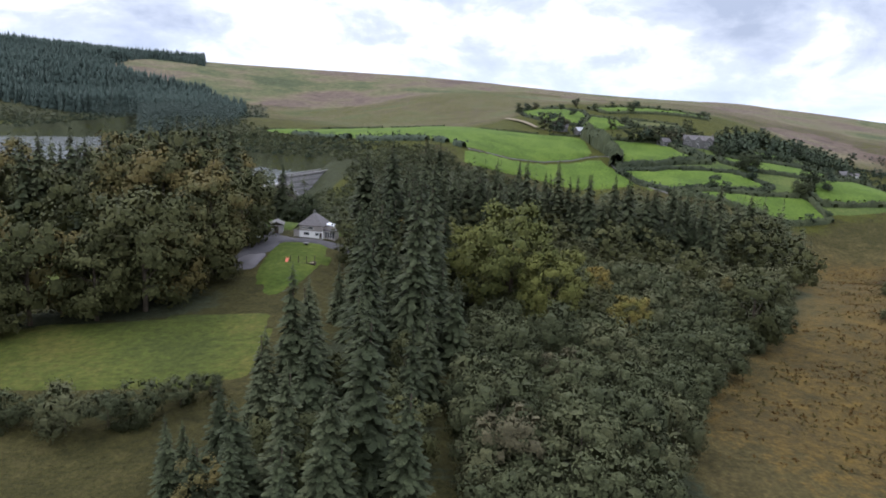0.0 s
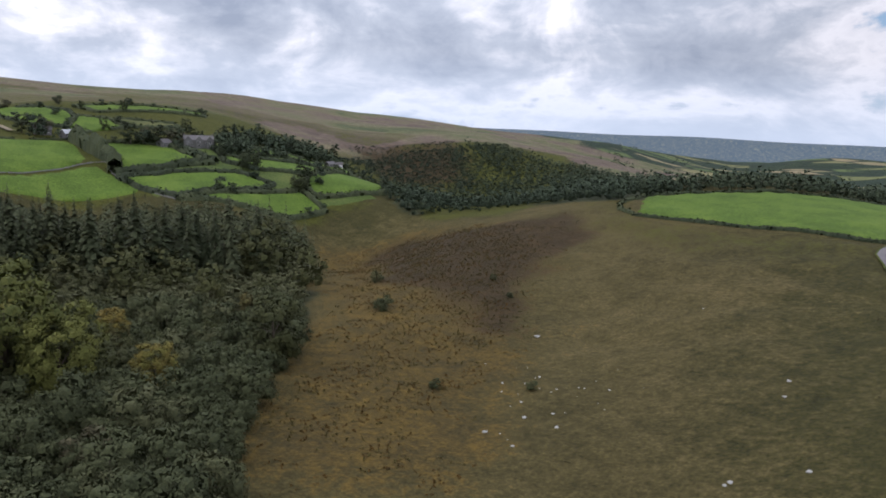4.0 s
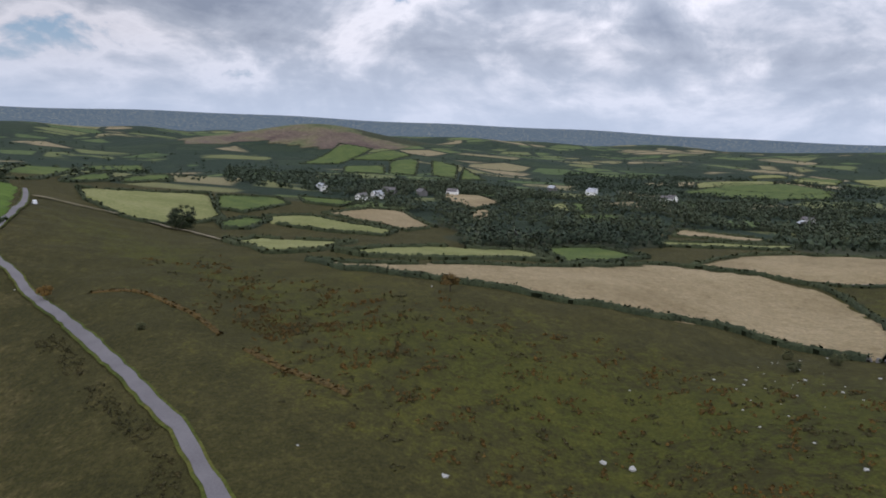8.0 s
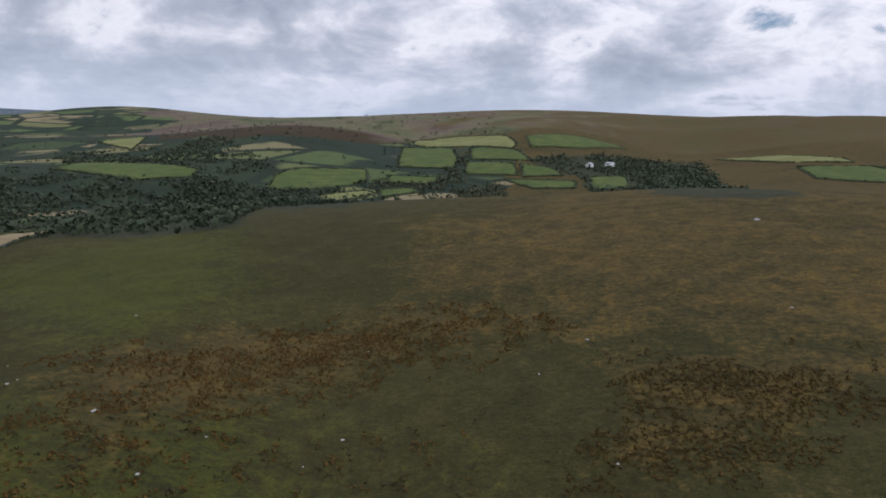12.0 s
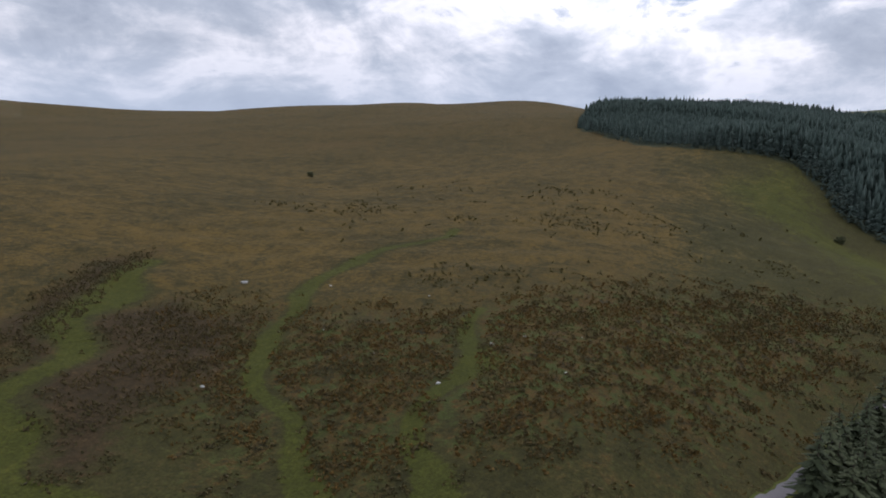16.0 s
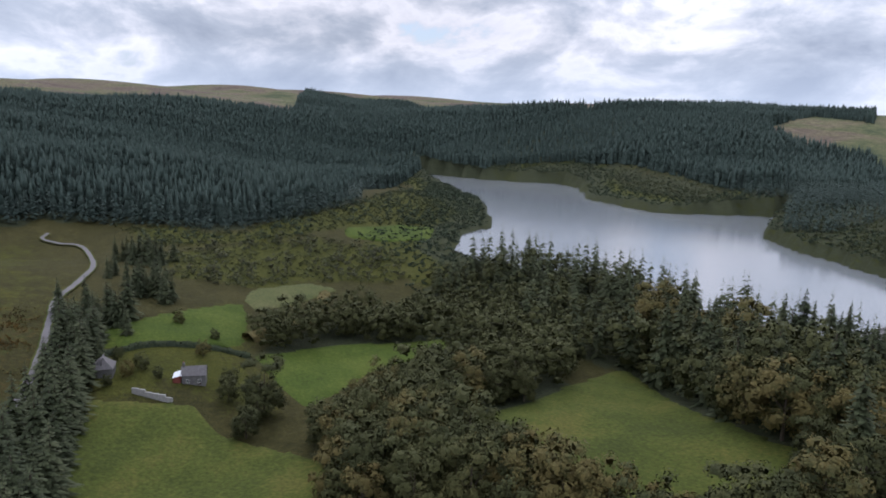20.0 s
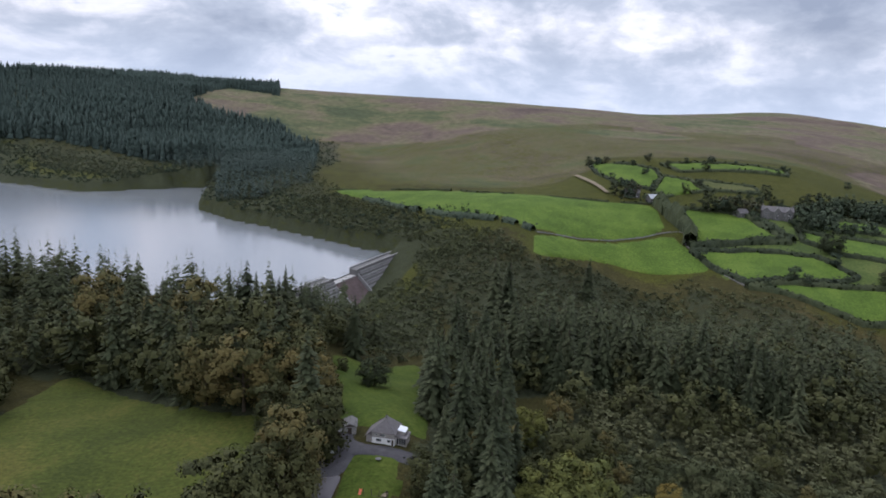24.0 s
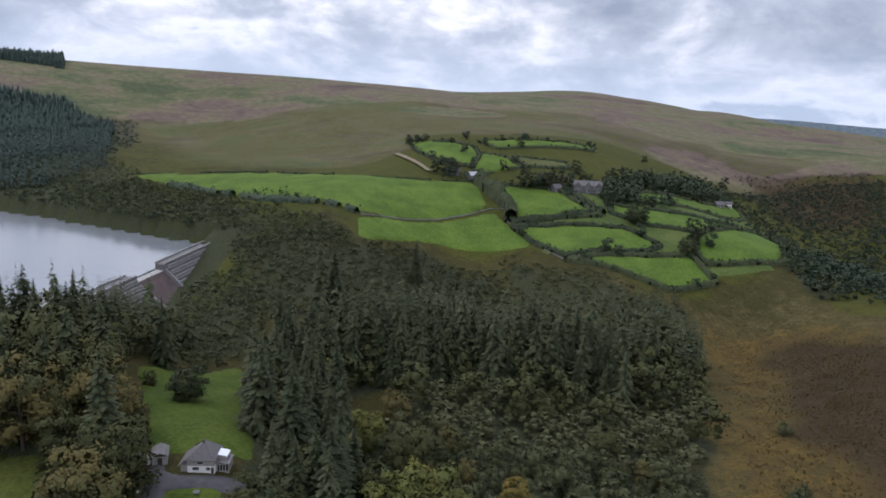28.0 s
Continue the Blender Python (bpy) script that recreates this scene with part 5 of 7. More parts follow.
def cone_tree(r, h, w):
    v = []
    for t0, t1, rad in ((0.05, 0.5, 0.5), (0.3, 0.78, 0.36), (0.58, 1.0, 0.22)):
        for j in range(3):
            a0, a1 = j * 2.0944 + r.uniform(-.25, .25), (j + 1) * 2.0944 + r.uniform(-.25, .25)
            k = r.uniform(0.8, 1.2)
            p = (0, 0, h * t1)
            b0 = (math.cos(a0) * w * rad * k, math.sin(a0) * w * rad * k, h * t0 - r.uniform(0, 0.06) * h)
            b1 = (math.cos(a1) * w * rad * k, math.sin(a1) * w * rad * k, h * t0 - r.uniform(0, 0.06) * h)
            m = tuple((b0[i] + b1[i]) / 2 * (0.86 if i < 2 else 1.03) for i in range(3))
            v += [p, b0, m, b1]
    return np.array(v)


T_CONE = [cone_tree(_r, h, w) for h, w in ((17, 8), (19, 8.6), (15, 7.5))]

# --- near woods: single trees first, by distance from the take-off place
singles = []
_r = np.random.RandomState(21)
OPEN = [FIELDS[k][1] for k in ("lawn1", "lawn2", "w0", "w1", "w2", "w3", "w4")]
HOUSE_YARD = [(-46, 160), (-46, 186), (-20, 190), (-20, 160)]


def stand(woods, gap, kinds, size=(0.8, 1.1), edge=0.5, off=OPEN + [HOUSE_YARD]):
    for wname in woods:
        q = clear_of(fill(WOODS[wname], gap, _r, edge), off, 1.0)
        for x, y in q:
            kind = kinds[_r.randint(len(kinds))]
            singles.append((math.hypot(x, y), kind, x, y, _r.uniform(*size)))


stand(["con_near"], 7.4, ["spruce", "spruce", "broad"], (0.42, 0.78))
stand(["con_line"], 6.8, ["spruce", "spruce", "spruce", "broad"], (0.85, 1.2))
stand(["con_band"], 6.6, ["spruce", "spruce", "spruce", "spruce", "broad"], (0.85, 1.25))
stand(["shore_con"], 9.0, ["spruce"], (1.0, 1.4))
stand(["shore_con"], 14.0, ["broad"], (1.0, 1.4))
stand(["belt_near"], 7.2, ["broad"], (1.3, 1.7), off=[HOUSE_YARD])
stand(["belt_lane", "belt_mid"], 8.0, ["broad"], (1.05, 1.4))
stand(["belt_fill"], 8.4, ["broad", "broad", "spruce"], (0.85, 1.15))
WOODS["dam_wood"] = [(-108, 296), (-103, 326), (-94, 352), (-74, 344), (-58, 312), (-62, 280), (-66, 246), (-100, 262)]
stand(["belt_north"], 9.0, ["broad"], (1.4, 1.85))
stand(["belt_north"], 15.0, ["spruce"], (1.1, 1.4))
stand(["dam_wood"], 7.0, ["spruce", "broad", "spruce"], (0.85, 1.2))
stand(["scrub_near"], 5.2, ["willow"], (0.8, 1.5))
stand(["scrub_mid", "scrub_edge"], 5.8, ["willow", "willow", "willow", "willow", "willow", "willow", "broad"], (0.75, 1.5))
singles.sort()
count, rest = {}, {}
for d, kind, x, y, s in singles:
    lim = {"spruce": 190, "broad": 180, "willow": 210}[kind]
    count[kind] = count.get(kind, 0) + 1
    if count[kind] <= lim:
        s2 = s * (0.55 if kind == "broad" and (x > 20 and y > 150) else 1)
        plant(kind, _r.randint(len([k for k in TREE if k[0] == kind])), x, y, s2, _r.uniform(0, 360), _r.uniform(0.9, 1.15))
    else:
        rest.setdefault(kind, []).append((x, y, s))
T_MIDBROAD = [broad_crown(_r, h, w, 420, 0.40, 20, 0.0, 1) for h, w in ((14, 12), (16, 13), (12, 11))]
T_MIDWIL = [broad_crown(_r, h, w, 240, 0.27, 11, -0.05, 1) for h, w in ((5.5, 6.5), (6.5, 7.5))]
T_MIDCON = [conifer_crown(_r, h, w, 17, 9, 2, 0.05) for h, w in ((23, 11), (25, 12), (21, 11))]
for kind, tm, m, nm, lab in (("spruce", T_MIDCON, M_SPRUCE, "spruce_wood", "dark spruce wood beside the reservoir"),
                             ("broad", T_MIDBROAD, M_BROAD, "broadleaf_wood", "green broadleaf wood round the pastures"),
                             ("willow", T_MIDWIL, M_WILLOW, "willow_scrub", "grey-green willow scrub at the moor edge")):
    if kind in rest:
        a = np.array(rest[kind])
        replicate(nm, tm, a[:, :2], a[:, 2], m, lab, "wood", _r, cone=kind == "spruce")

# --- trees that stand out
for x, y, top, w in ((-4, 109, 17, 1.0), (-10, 97, 11, 0.95), (-17, 90, 5, 0.85), (-7, 69, 8, 0.9), (-15, 68, 1.5, 0.8), (-26, 69, -6, 0.6), (-13, 118, 8, 0.9), (-2, 132, 16, 1.0),
                     (-12, 140, 10, 0.9), (-9.4, 61, 2, 0.9), (-11.5, 50.7, -4, 0.7), (-19, 67, -4, 0.65), (-22, 84, -3, 0.7), (-5, 150, 14, 1.0), (-16, 152, 6, 0.85), (-1, 95, -1, 0.8),
                     (-9, 330, 16, 1.3), (-3, 334, 12, 1.2), (41.5, 403, 1, 1.0), (-148, 287, 4, 1.1), (-143, 283, 2, 1.0), (-119, 275, -3, 0.9), (-20, 106, 0, 0.75), (-26, 65, -5, 0.75), (-22, 61, -4, 0.75), (-18, 59, -2.5, 0.8), (-24, 75, -4, 0.75), (-13, 57, -1, 0.8), (-29, 72, -7, 0.6)):
    k = _r.randint(5)
    h = TREE["spruce", k][0]
    tall = (top - at(x, y)) / h
    t = plant("spruce", k, x, y, w, _r.uniform(0, 360), 1.0, "tall spruce standing clear of the wood")
    t.matrix_basis = pose(x, y, at(x, y), 0, 0, _r.uniform(0, 360)) @ Matrix.Diagonal((w * min(1, tall + 0.2), w * min(1, tall + 0.2), tall, 1))
for k, x, y, s_, rz_ in ((0, 15, 147, 1.12, 40), (1, 22, 138, 0.85, 200), (1, 8, 160, 0.9, 90), (0, 27, 152, 0.72, 310), (1, 38, 136, 0.55, 10), (0, 16, 172, 0.7, 110), (1, 5, 205, 0.7, 250), (0, -9, 250, 0.7, 70), (1, 40, 176, 0.5, 160)):
    plant("beech", k, x, y, s_, rz_)
for x, y, s_ in ((-54, 84, 1.0), (-49, 85, 0.85), (-46, 83, 1.1), (-41, 84, 0.9), (-38, 86, 1.0), (-34, 90, 0.8), (-58, 86, 0.9), (-63, 88, 1.0), (-69, 89, 0.9), (-31, 93, 0.6)):
    plant("willow", _r.randint(4), x, y, s_ * 0.9, _r.uniform(0, 360), label="dark rounded shrub of an overgrown hedge")
plant("brown", 0, 8.7, 75, 1.0, 0)
plant("brown", 0, 20, 106, 0.8, 130)
plant("round", 0, -46, 231, 0.95, 20)
plant("round", 0, 393, 47, 1.15, 0, label="large dense dark oak at a meadow corner")
plant("round", 0, 205, 488, 1.3, 60)
plant("round", 0, 222, 445, 1.0, 150)
plant("thorn", 0, 203, -51, 1.2, 0)
plant("thorn", 0, 137, -150, 1.5, 70, label="dark wind-bent hawthorn at the field corner")
plant("thorn", 0, 204, 60, 0.9, 70, label="round dark thorn bush beside the lane")
plant("broad", 1, -210, 106, 1.5, 0, label="broad yellowing tree beside the red cottage")
plant("broad", 2, -205, 101, 1.1, 80)
plant("broad", 0, -197, 93, 0.9, 30)
for x, y, s in ((-57, 192, 0.85), (-53, 183, 0.8), (-62, 200, 1.0), (-52, 199, 0.75), (-60, 178, 0.9), (-56, 170, 0.8), (-66, 186, 1.0), (-20, 205, 0.6), (-24, 212, 0.5), (-60, 244, 0.5)):
    plant("broad", _r.randint(4), x, y, s, _r.uniform(0, 360))
for x, y, s in ((-260, 54, 0.6), (-245, 66, 0.4), (-250, 74, 0.45), (-233, 104, 0.6), (-223, 99, 0.7), (-263, 75, 0.4), (-297, 110, 0.5), (-248, 58, 0.6), (-253, 80, 0.5), (-245, 83, 0.35), (-259, 105, 0.5), (-276, 117, 0.4)):
    plant("broad", _r.randint(4), x, y, s, _r.uniform(0, 360))
for x, y in ((-165, 268), (-155, 262), (-146, 256), (-136, 250), (-128, 262), (-140, 268), (-150, 276), (-118, 256), (-110, 246), (-172, 278)):
    plant("broad", _r.randint(4), x, y, _r.uniform(1.75, 2.05), _r.uniform(0, 360), label="tall broadleaf tree of the wood below the reservoir")
# conifers along the lane and round the cottages
lane = curve_points(LINES["road_w"][1:6], 6.0)
for x, y in lane:
    for off in (6.5, 12, 17):
        if _r.uniform() < 0.9:
            plant("lane", _r.randint(3), x + _r.uniform(-2, 2), y + off + _r.uniform(-2, 2), 1.0, _r.uniform(0, 360), _r.uniform(0.7, 1.0))
for (cx, cy, n, s) in ((-307, 82, 18, 0.9), (-341, 111, 18, 0.9), (-426, 139, 22, 0.85), (-260, 59, 5, 0.6), (-381, 121, 10, 0.6)):
    for k in range(n):
        plant("lane", _r.randint(3), cx + _r.normal(0, 9), cy + _r.normal(0, 7), s * _r.uniform(0.7, 1), _r.uniform(0, 360))

# --- farther woods, each one mass
LAKE_OUT = [LAKE]
_f = clear_of(np.vstack([fill(WOODS["forest_1"], 6.2, _r)]), LAKE_OUT, 4)
_g = clear_of(np.vstack([fill(WOODS["forest_2"], 6.8, _r), fill(WOODS["forest_3"], 6.4, _r), fill(WOODS["forest_4"], 7.2, _r)]), LAKE_OUT, 4)
for nm, q in (("conifer_plantation", _f), ("conifer_plantation", _g)):
    near = inside(WOODS["forest_1"], q[:, 0], q[:, 1]) < 16
    near &= np.hypot(q[:, 0], q[:, 1]) < 900
    bands = 0.85 + 0.22 * np.sign(lump(q[:, 0], q[:, 1], 420, 8)) * (np.abs(lump(q[:, 0], q[:, 1], 420, 8)) > 0.3)
    sz = _r.uniform(0.72, 1.0, len(q)) * bands
    sz = sz * np.where(np.hypot(q[:, 0], q[:, 1]) > 560, 1.4, 1.1)
    if (~near).any():
        replicate(nm, T_CONE, q[~near], sz[~near], M_DARKCON, "dense dark conifer plantation covering the hillside", "forest", _r, cone=True)
    if near.any():
        replicate(nm + "_edge", T_CON, q[near], sz[near] * 0.8, M_DARKCON, "dark conifers at the plantation's edge", "forest", _r, cone=True)

for nm in ("penin", "shore_far", "gorge_heath", "scrub_west", "scrub_west2", "scrub_dam", "scrub_dam2", "scrub_dam3", "scrub_dam4", "scrub_gorge", "scrub_gorge2", "shore_n", "moor_scrub"):
    q = clear_of(fill(WOODS[nm], {"moor_scrub": 9, "gorge_heath": 7, "scrub_dam": 4.0, "scrub_dam2": 4.4, "scrub_dam4": 3.8, "scrub_gorge": 4.8, "scrub_gorge2": 5, "scrub_west": 5.0, "scrub_west2": 5.4, "scrub_dam3": 4.6}.get(nm, 5.8), _r), LAKE_OUT + [p for k, (c, p) in FIELDS.items() if k[0] == "n" or k in ("w6", "w4", "w5")], 3)
    q = q[_r.uniform(0, 1, len(q)) < (1.0 if "dam" in nm else 0.86) + 0.35 * lump(q[:, 0], q[:, 1], 50, 4)]
    dx = q[:, 0] - np.interp(q[:, 1], [328, 468], [-117, -76])
    q = q[~((q[:, 1] > 330) & (q[:, 1] < 470) & (dx > -6) & (dx < 18))]
    replicate("shrub_thicket", T_SHORE if nm.startswith("scrub_gorge") else T_SHRUB, q, _r.uniform(0.6, 1.45, len(q)), M_WOOD if nm in ("moor_scrub", "scrub_gorge", "scrub_gorge2", "gorge_heath", "shore_far", "penin") else M_WILLOW, "thicket of low shrubs near the reservoir", "scrub", _r)
for nm in ("scrub_west", "scrub_west2"):
    q = clear_of(fill(WOODS[nm], 13, _r), LAKE_OUT + [FIELDS[k][1] for k in ("w4", "w5", "w6")], 3)
    q = q[lump(q[:, 0], q[:, 1], 90, 41) > -0.5]
    replicate("woodland", T_WOOD, q, _r.uniform(0.4, 0.85, len(q)), M_WOOD, "dark trees scattered through the scrub below the plantation", "woodland", _r)
_e = FIELDS["e1"][1]
WOODS["ecopse"] = [(x * k, y * k) for k, (x, y) in ((1.02, _e[0]), (1.02, _e[1]), (1.16, _e[1]), (1.16, _e[0]))]
for nm, gap, tm, s in (("gorge_wood", 8.5, T_WOOD, 0.9), ("gorge_top", 8.5, T_WOOD, 0.9), ("ecopse", 6.5, T_WOOD, 0.9), ("manor_wood", 6, T_WOOD, 1.25), ("manor_wood2", 6.5, T_WOOD, 1.25),
                       ("farm_clump", 7, T_WOOD, 0.8), ("far_clump", 7, T_WOOD, 0.8), ("se_wood", 9.5, T_WOOD, 0.95), ("se_wood2", 9, T_WOOD, 0.95), ("se_wood3", 11, T_WOODFAR, 0.95), ("se_wood4", 12, T_WOODFAR, 1.0),
                       ("se_wood5", 11, T_WOODFAR, 0.95), ("se_wood6", 13, T_WOODFAR, 1.0), ("s_wood", 10, T_WOODFAR, 0.85), ("s_wood2", 11, T_WOODFAR, 0.9), ("s_wood3", 10, T_WOODFAR, 0.9)):
    q = fill(WOODS[nm], gap, _r)
    q = clear_of(q, [p for k, (c, p) in FIELDS.items() if k[0] in "emsn"], 2)
    if nm.startswith("s") and len(q):
        keep = lump(q[:, 0], q[:, 1], 130, 6) > (-0.1 if nm.startswith("se") and nm != "se_wood2" else -0.5)
        far_crest = np.hypot(q[:, 0], q[:, 1]) > 640 if nm in ("s_wood", "s_wood2", "s_wood3") else np.ones(len(q), bool)
        q = q[keep & far_crest]
    if len(q):
        replicate("woodland", tm, q, s * _r.uniform(0.7, 1.2, len(q)), M_WOOD, "dark broadleaf woodland in the valley", "woodland", _r)
# the shore's scrub
q = fill([(-1020, 250), (-1020, 900), (0, 900), (0, 250)], 6.5, _r)
_d = inside(LAKE, q[:, 0], q[:, 1])
q = q[(_d < -2) & (_d > -58 - 16 * lump(q[:, 0], q[:, 1], 120, 23)) & (_r.uniform(0, 1, len(q)) < 0.92)]
q = q[~((q[:, 0] > -135) & (q[:, 1] < 490))]
replicate("shore_scrub", T_SHORE, q, _r.uniform(0.6, 1.4, len(q)), M_WOOD, "dark green scrub along the reservoir's shore", "scrub", _r)
# trees in the farm's hedgerows
for k in ("n3", "n4", "n5", "n6", "n7", "n8", "n9", "n10", "n11"):
    p_ = FIELDS[k][1]
    for a_, b_ in zip(p_, p_[1:] + p_[:1]):
        for u in np.arange(_r.uniform(6, 30), math.hypot(b_[0] - a_[0], b_[1] - a_[1]), 24):
            if _r.uniform() < 0.5:
                w_ = u / math.hypot(b_[0] - a_[0], b_[1] - a_[1])
                plant("hedgerow", _r.randint(3), a_[0] + (b_[0] - a_[0]) * w_, a_[1] + (b_[1] - a_[1]) * w_, _r.uniform(0.4, 0.85), _r.uniform(0, 360))
for k in range(26):
    plant("hedgerow", k % 3, 205 + _r.normal(0, 26), 578 + _r.normal(0, 13), _r.uniform(0.5, 0.9), _r.uniform(0, 360), label="dark green tree around the manor house")
for x, y, h in ((88, 596, 16), (95, 602, 14), (80, 602, 13), (78, 727, 10), (70, 730, 9), (86, 726, 9), (123, 711, 10), (113, 661, 8), (215, 543, 13), (415, 740, 12), (200, 606, 11), (145, 566, 15), (154, 565, 14), (163, 563, 14),
                (172, 566, 12), (229, 588, 13), (240, 594, 14), (252, 600, 13), (264, 604, 14), (278, 612, 15), (299, 622, 16), (310, 634, 13), (235, 463, 14), (244, 455, 10), (318, 733, 8)):
    plant("hedgerow", _r.randint(3), x, y, h / 13 * 1.15, _r.uniform(0, 360), label="dark rounded tree among the farm pastures")
# scattered trees over the far farmland
n = 2600
_a, _d = np.radians(_r.uniform(50, 176, n)), 650 * (4.2 ** _r.uniform(0, 1, n))
q = np.column_stack([_d * np.sin(_a), _d * np.cos(_a)])
q = q[lump(q[:, 0], q[:, 1], 300, 9) > -0.25]
q = q[np.hypot(q[:, 0] - 2140, (q[:, 1] + 60) * 0.75) > 400]
q = clear_of(q, [p for k, (c, p) in FIELDS.items() if k[0] in "ems"], 2)
replicate("farmland_trees", T_WOODFAR, q, _r.uniform(0.5, 0.95, len(q)), M_WOOD, "hedgerow trees and copses scattered over far farmland", "woodland", _r)

# ---- hedges and walls ----
def hedge_mid(body, v, height):
    m = np.vstack(body + [v]).reshape(-1, 4, 3).mean(1)
    m[:, 2] -= 0.7 * height
    return m, 0.45


def hedge(pts, height, width, label="dense dark clipped field hedge", closed=False, gap=1.0, seed=0, material=None):
    """Leaf clumps along a line over the land, with an uneven top and a few gaps."""
    r = np.random.RandomState(seed)
    c = curve_points(pts, 1.5) if not closed else np.vstack([np.linspace(a, b, max(2, int(math.hypot(b[0] - a[0], b[1] - a[1]) / 1.5)), endpoint=False) for a, b in zip(np.array(pts, float), np.roll(np.array(pts, float), -1, 0))])
    far = float(np.hypot(*c.mean(0)))
    per, size = (8, 0.6) if far < 330 else ((4, 1.0) if far < 700 else (2, 1.7))
    if far >= 700:
        c = c[::2]
    hh = height * (0.85 + 0.3 * r.uniform(0, 1, len(c)) + 0.25 * np.maximum(0, lump(c[:, 0], c[:, 1], 40, seed + 1)))
    keep = lump(c[:, 0], c[:, 1], 35, seed + 2) > -1.25 * gap
    c, hh = c[keep], hh[keep]
    if not len(c):
        return None
    # an uneven body under the loose leaves
    t_ = np.gradient(c, axis=0) if len(c) > 1 else np.ones((1, 2))
    t_ /= np.linalg.norm(t_, axis=1)[:, None] + 1e-9
    n_ = np.column_stack([-t_[:, 1], t_[:, 0]])
    rows = []
    for off, up in ((-0.5, -0.2), (-0.42, 0.62), (0.0, 0.95), (0.42, 0.62), (0.5, -0.2)):
        p_ = c + n_ * (off * width * r.uniform(0.8, 1.2, len(c)))[:, None]
        rows.append(np.column_stack([p_, land(p_[:, 0], p_[:, 1]) + up * hh * r.uniform(0.85, 1.1, len(c))]))
    joined = np.hypot(*(c[1:] - c[:-1]).T) < 4.2
    body = [np.stack([rows[k][:-1], rows[k][1:], rows[k + 1][1:], rows[k + 1][:-1]], 1)[joined].reshape(-1, 3) for k in range(4)]
    q = np.repeat(c, per, 0) + r.normal(0, width * 0.32, (len(c) * per, 2))
    z = land(q[:, 0], q[:, 1])
    t = r.uniform(0.05, 1, len(q))
    v = leaf_quads(r, np.column_stack([q, z + t * np.repeat(hh, per)]), np.column_stack([r.normal(0, 0.6, (len(q), 2)), np.full(len(q), 0.5)]), size)
    return tagged(new("hedge", as_mesh("hedge", np.vstack(body + [v]), material or M_HEDGE, *hedge_mid(body, v, height))), label, "hedge", "field hedges")


HEDGED = {"n1": 0, "n3": 3.0, "n4": 2.6, "n5": 2.6, "n6": 3.0, "n7": 2.2, "n8": 2.6, "n9": 2.0, "n10": 2.0, "n11": 2.2, "n12": 2.0}
for k, (_name, (_kind, _poly)) in enumerate(FIELDS.items()):
    hgt = HEDGED.get(_name, 2.2 if _name[0] in "ems" else 0)
    if hgt and _name not in ("e1", "e9", "e10"):
        hedge(_poly, hgt * (1.25 if _name[0] == "n" else 1), 2.2 if _name[0] == "e" else 3.6, closed=True, gap=0.9, seed=k)
E9, E10, E1 = FIELDS["e9"][1], FIELDS["e10"][1], FIELDS["e1"][1]
hedge(E9[:7], 2.0, 2.0, seed=71)
hedge(E9[8:] + E9[:1], 2.1, 2.4, "dark overgrown hedge on a stone wall beside the moor", seed=72, gap=0.7)
hedge(E9[6:9], 2.6, 3.0, seed=73, gap=0.6)
hedge(E10[:4], 1.8, 2.0, seed=74)
hedge(E10[3:] + E10[:1], 1.4, 1.6, seed=75, gap=0.5)
hedge(E1[3:] , 1.6, 1.6, "low trimmed hedge below the green field", seed=76)
hedge(E1[:2], 1.6, 1.6, seed=77)
hedge([(283, 212), (300, 235), (338, 248)], 1.8, 2, seed=78)
hedge(FIELDS["n1"][1][5:], 3.4, 6, "straggling line of field-edge trees", seed=79, gap=0.45, material=M_WOOD)
hedge([FIELDS["n1"][1][0]] + FIELDS["n1"][1][1:4], 1.6, 1.6, "low field bank with scattered bushes", seed=80, gap=0.25)
hedge([(110, 580), (117, 545), (122, 520), (118, 500)], 11, 9, "row of dark trees along the farm lane", seed=81)
hedge([(184, 505), (150, 499), (118, 497)], 4.5, 4, "tall dark hedgerow between pastures", seed=82)
hedge([(174, 560), (182, 535), (187, 505)], 4.5, 5, "tall dark hedgerow below the manor", seed=83)
hedge([(-268, 71), (-272, 89), (-267, 109), (-258, 124)], 2.2, 2, "low dark hedge behind the cottages", seed=85)
hedge([(-279, 133), (-295, 160), (-314, 186), (-343, 211)], 4, 6, seed=86, material=M_BROAD)


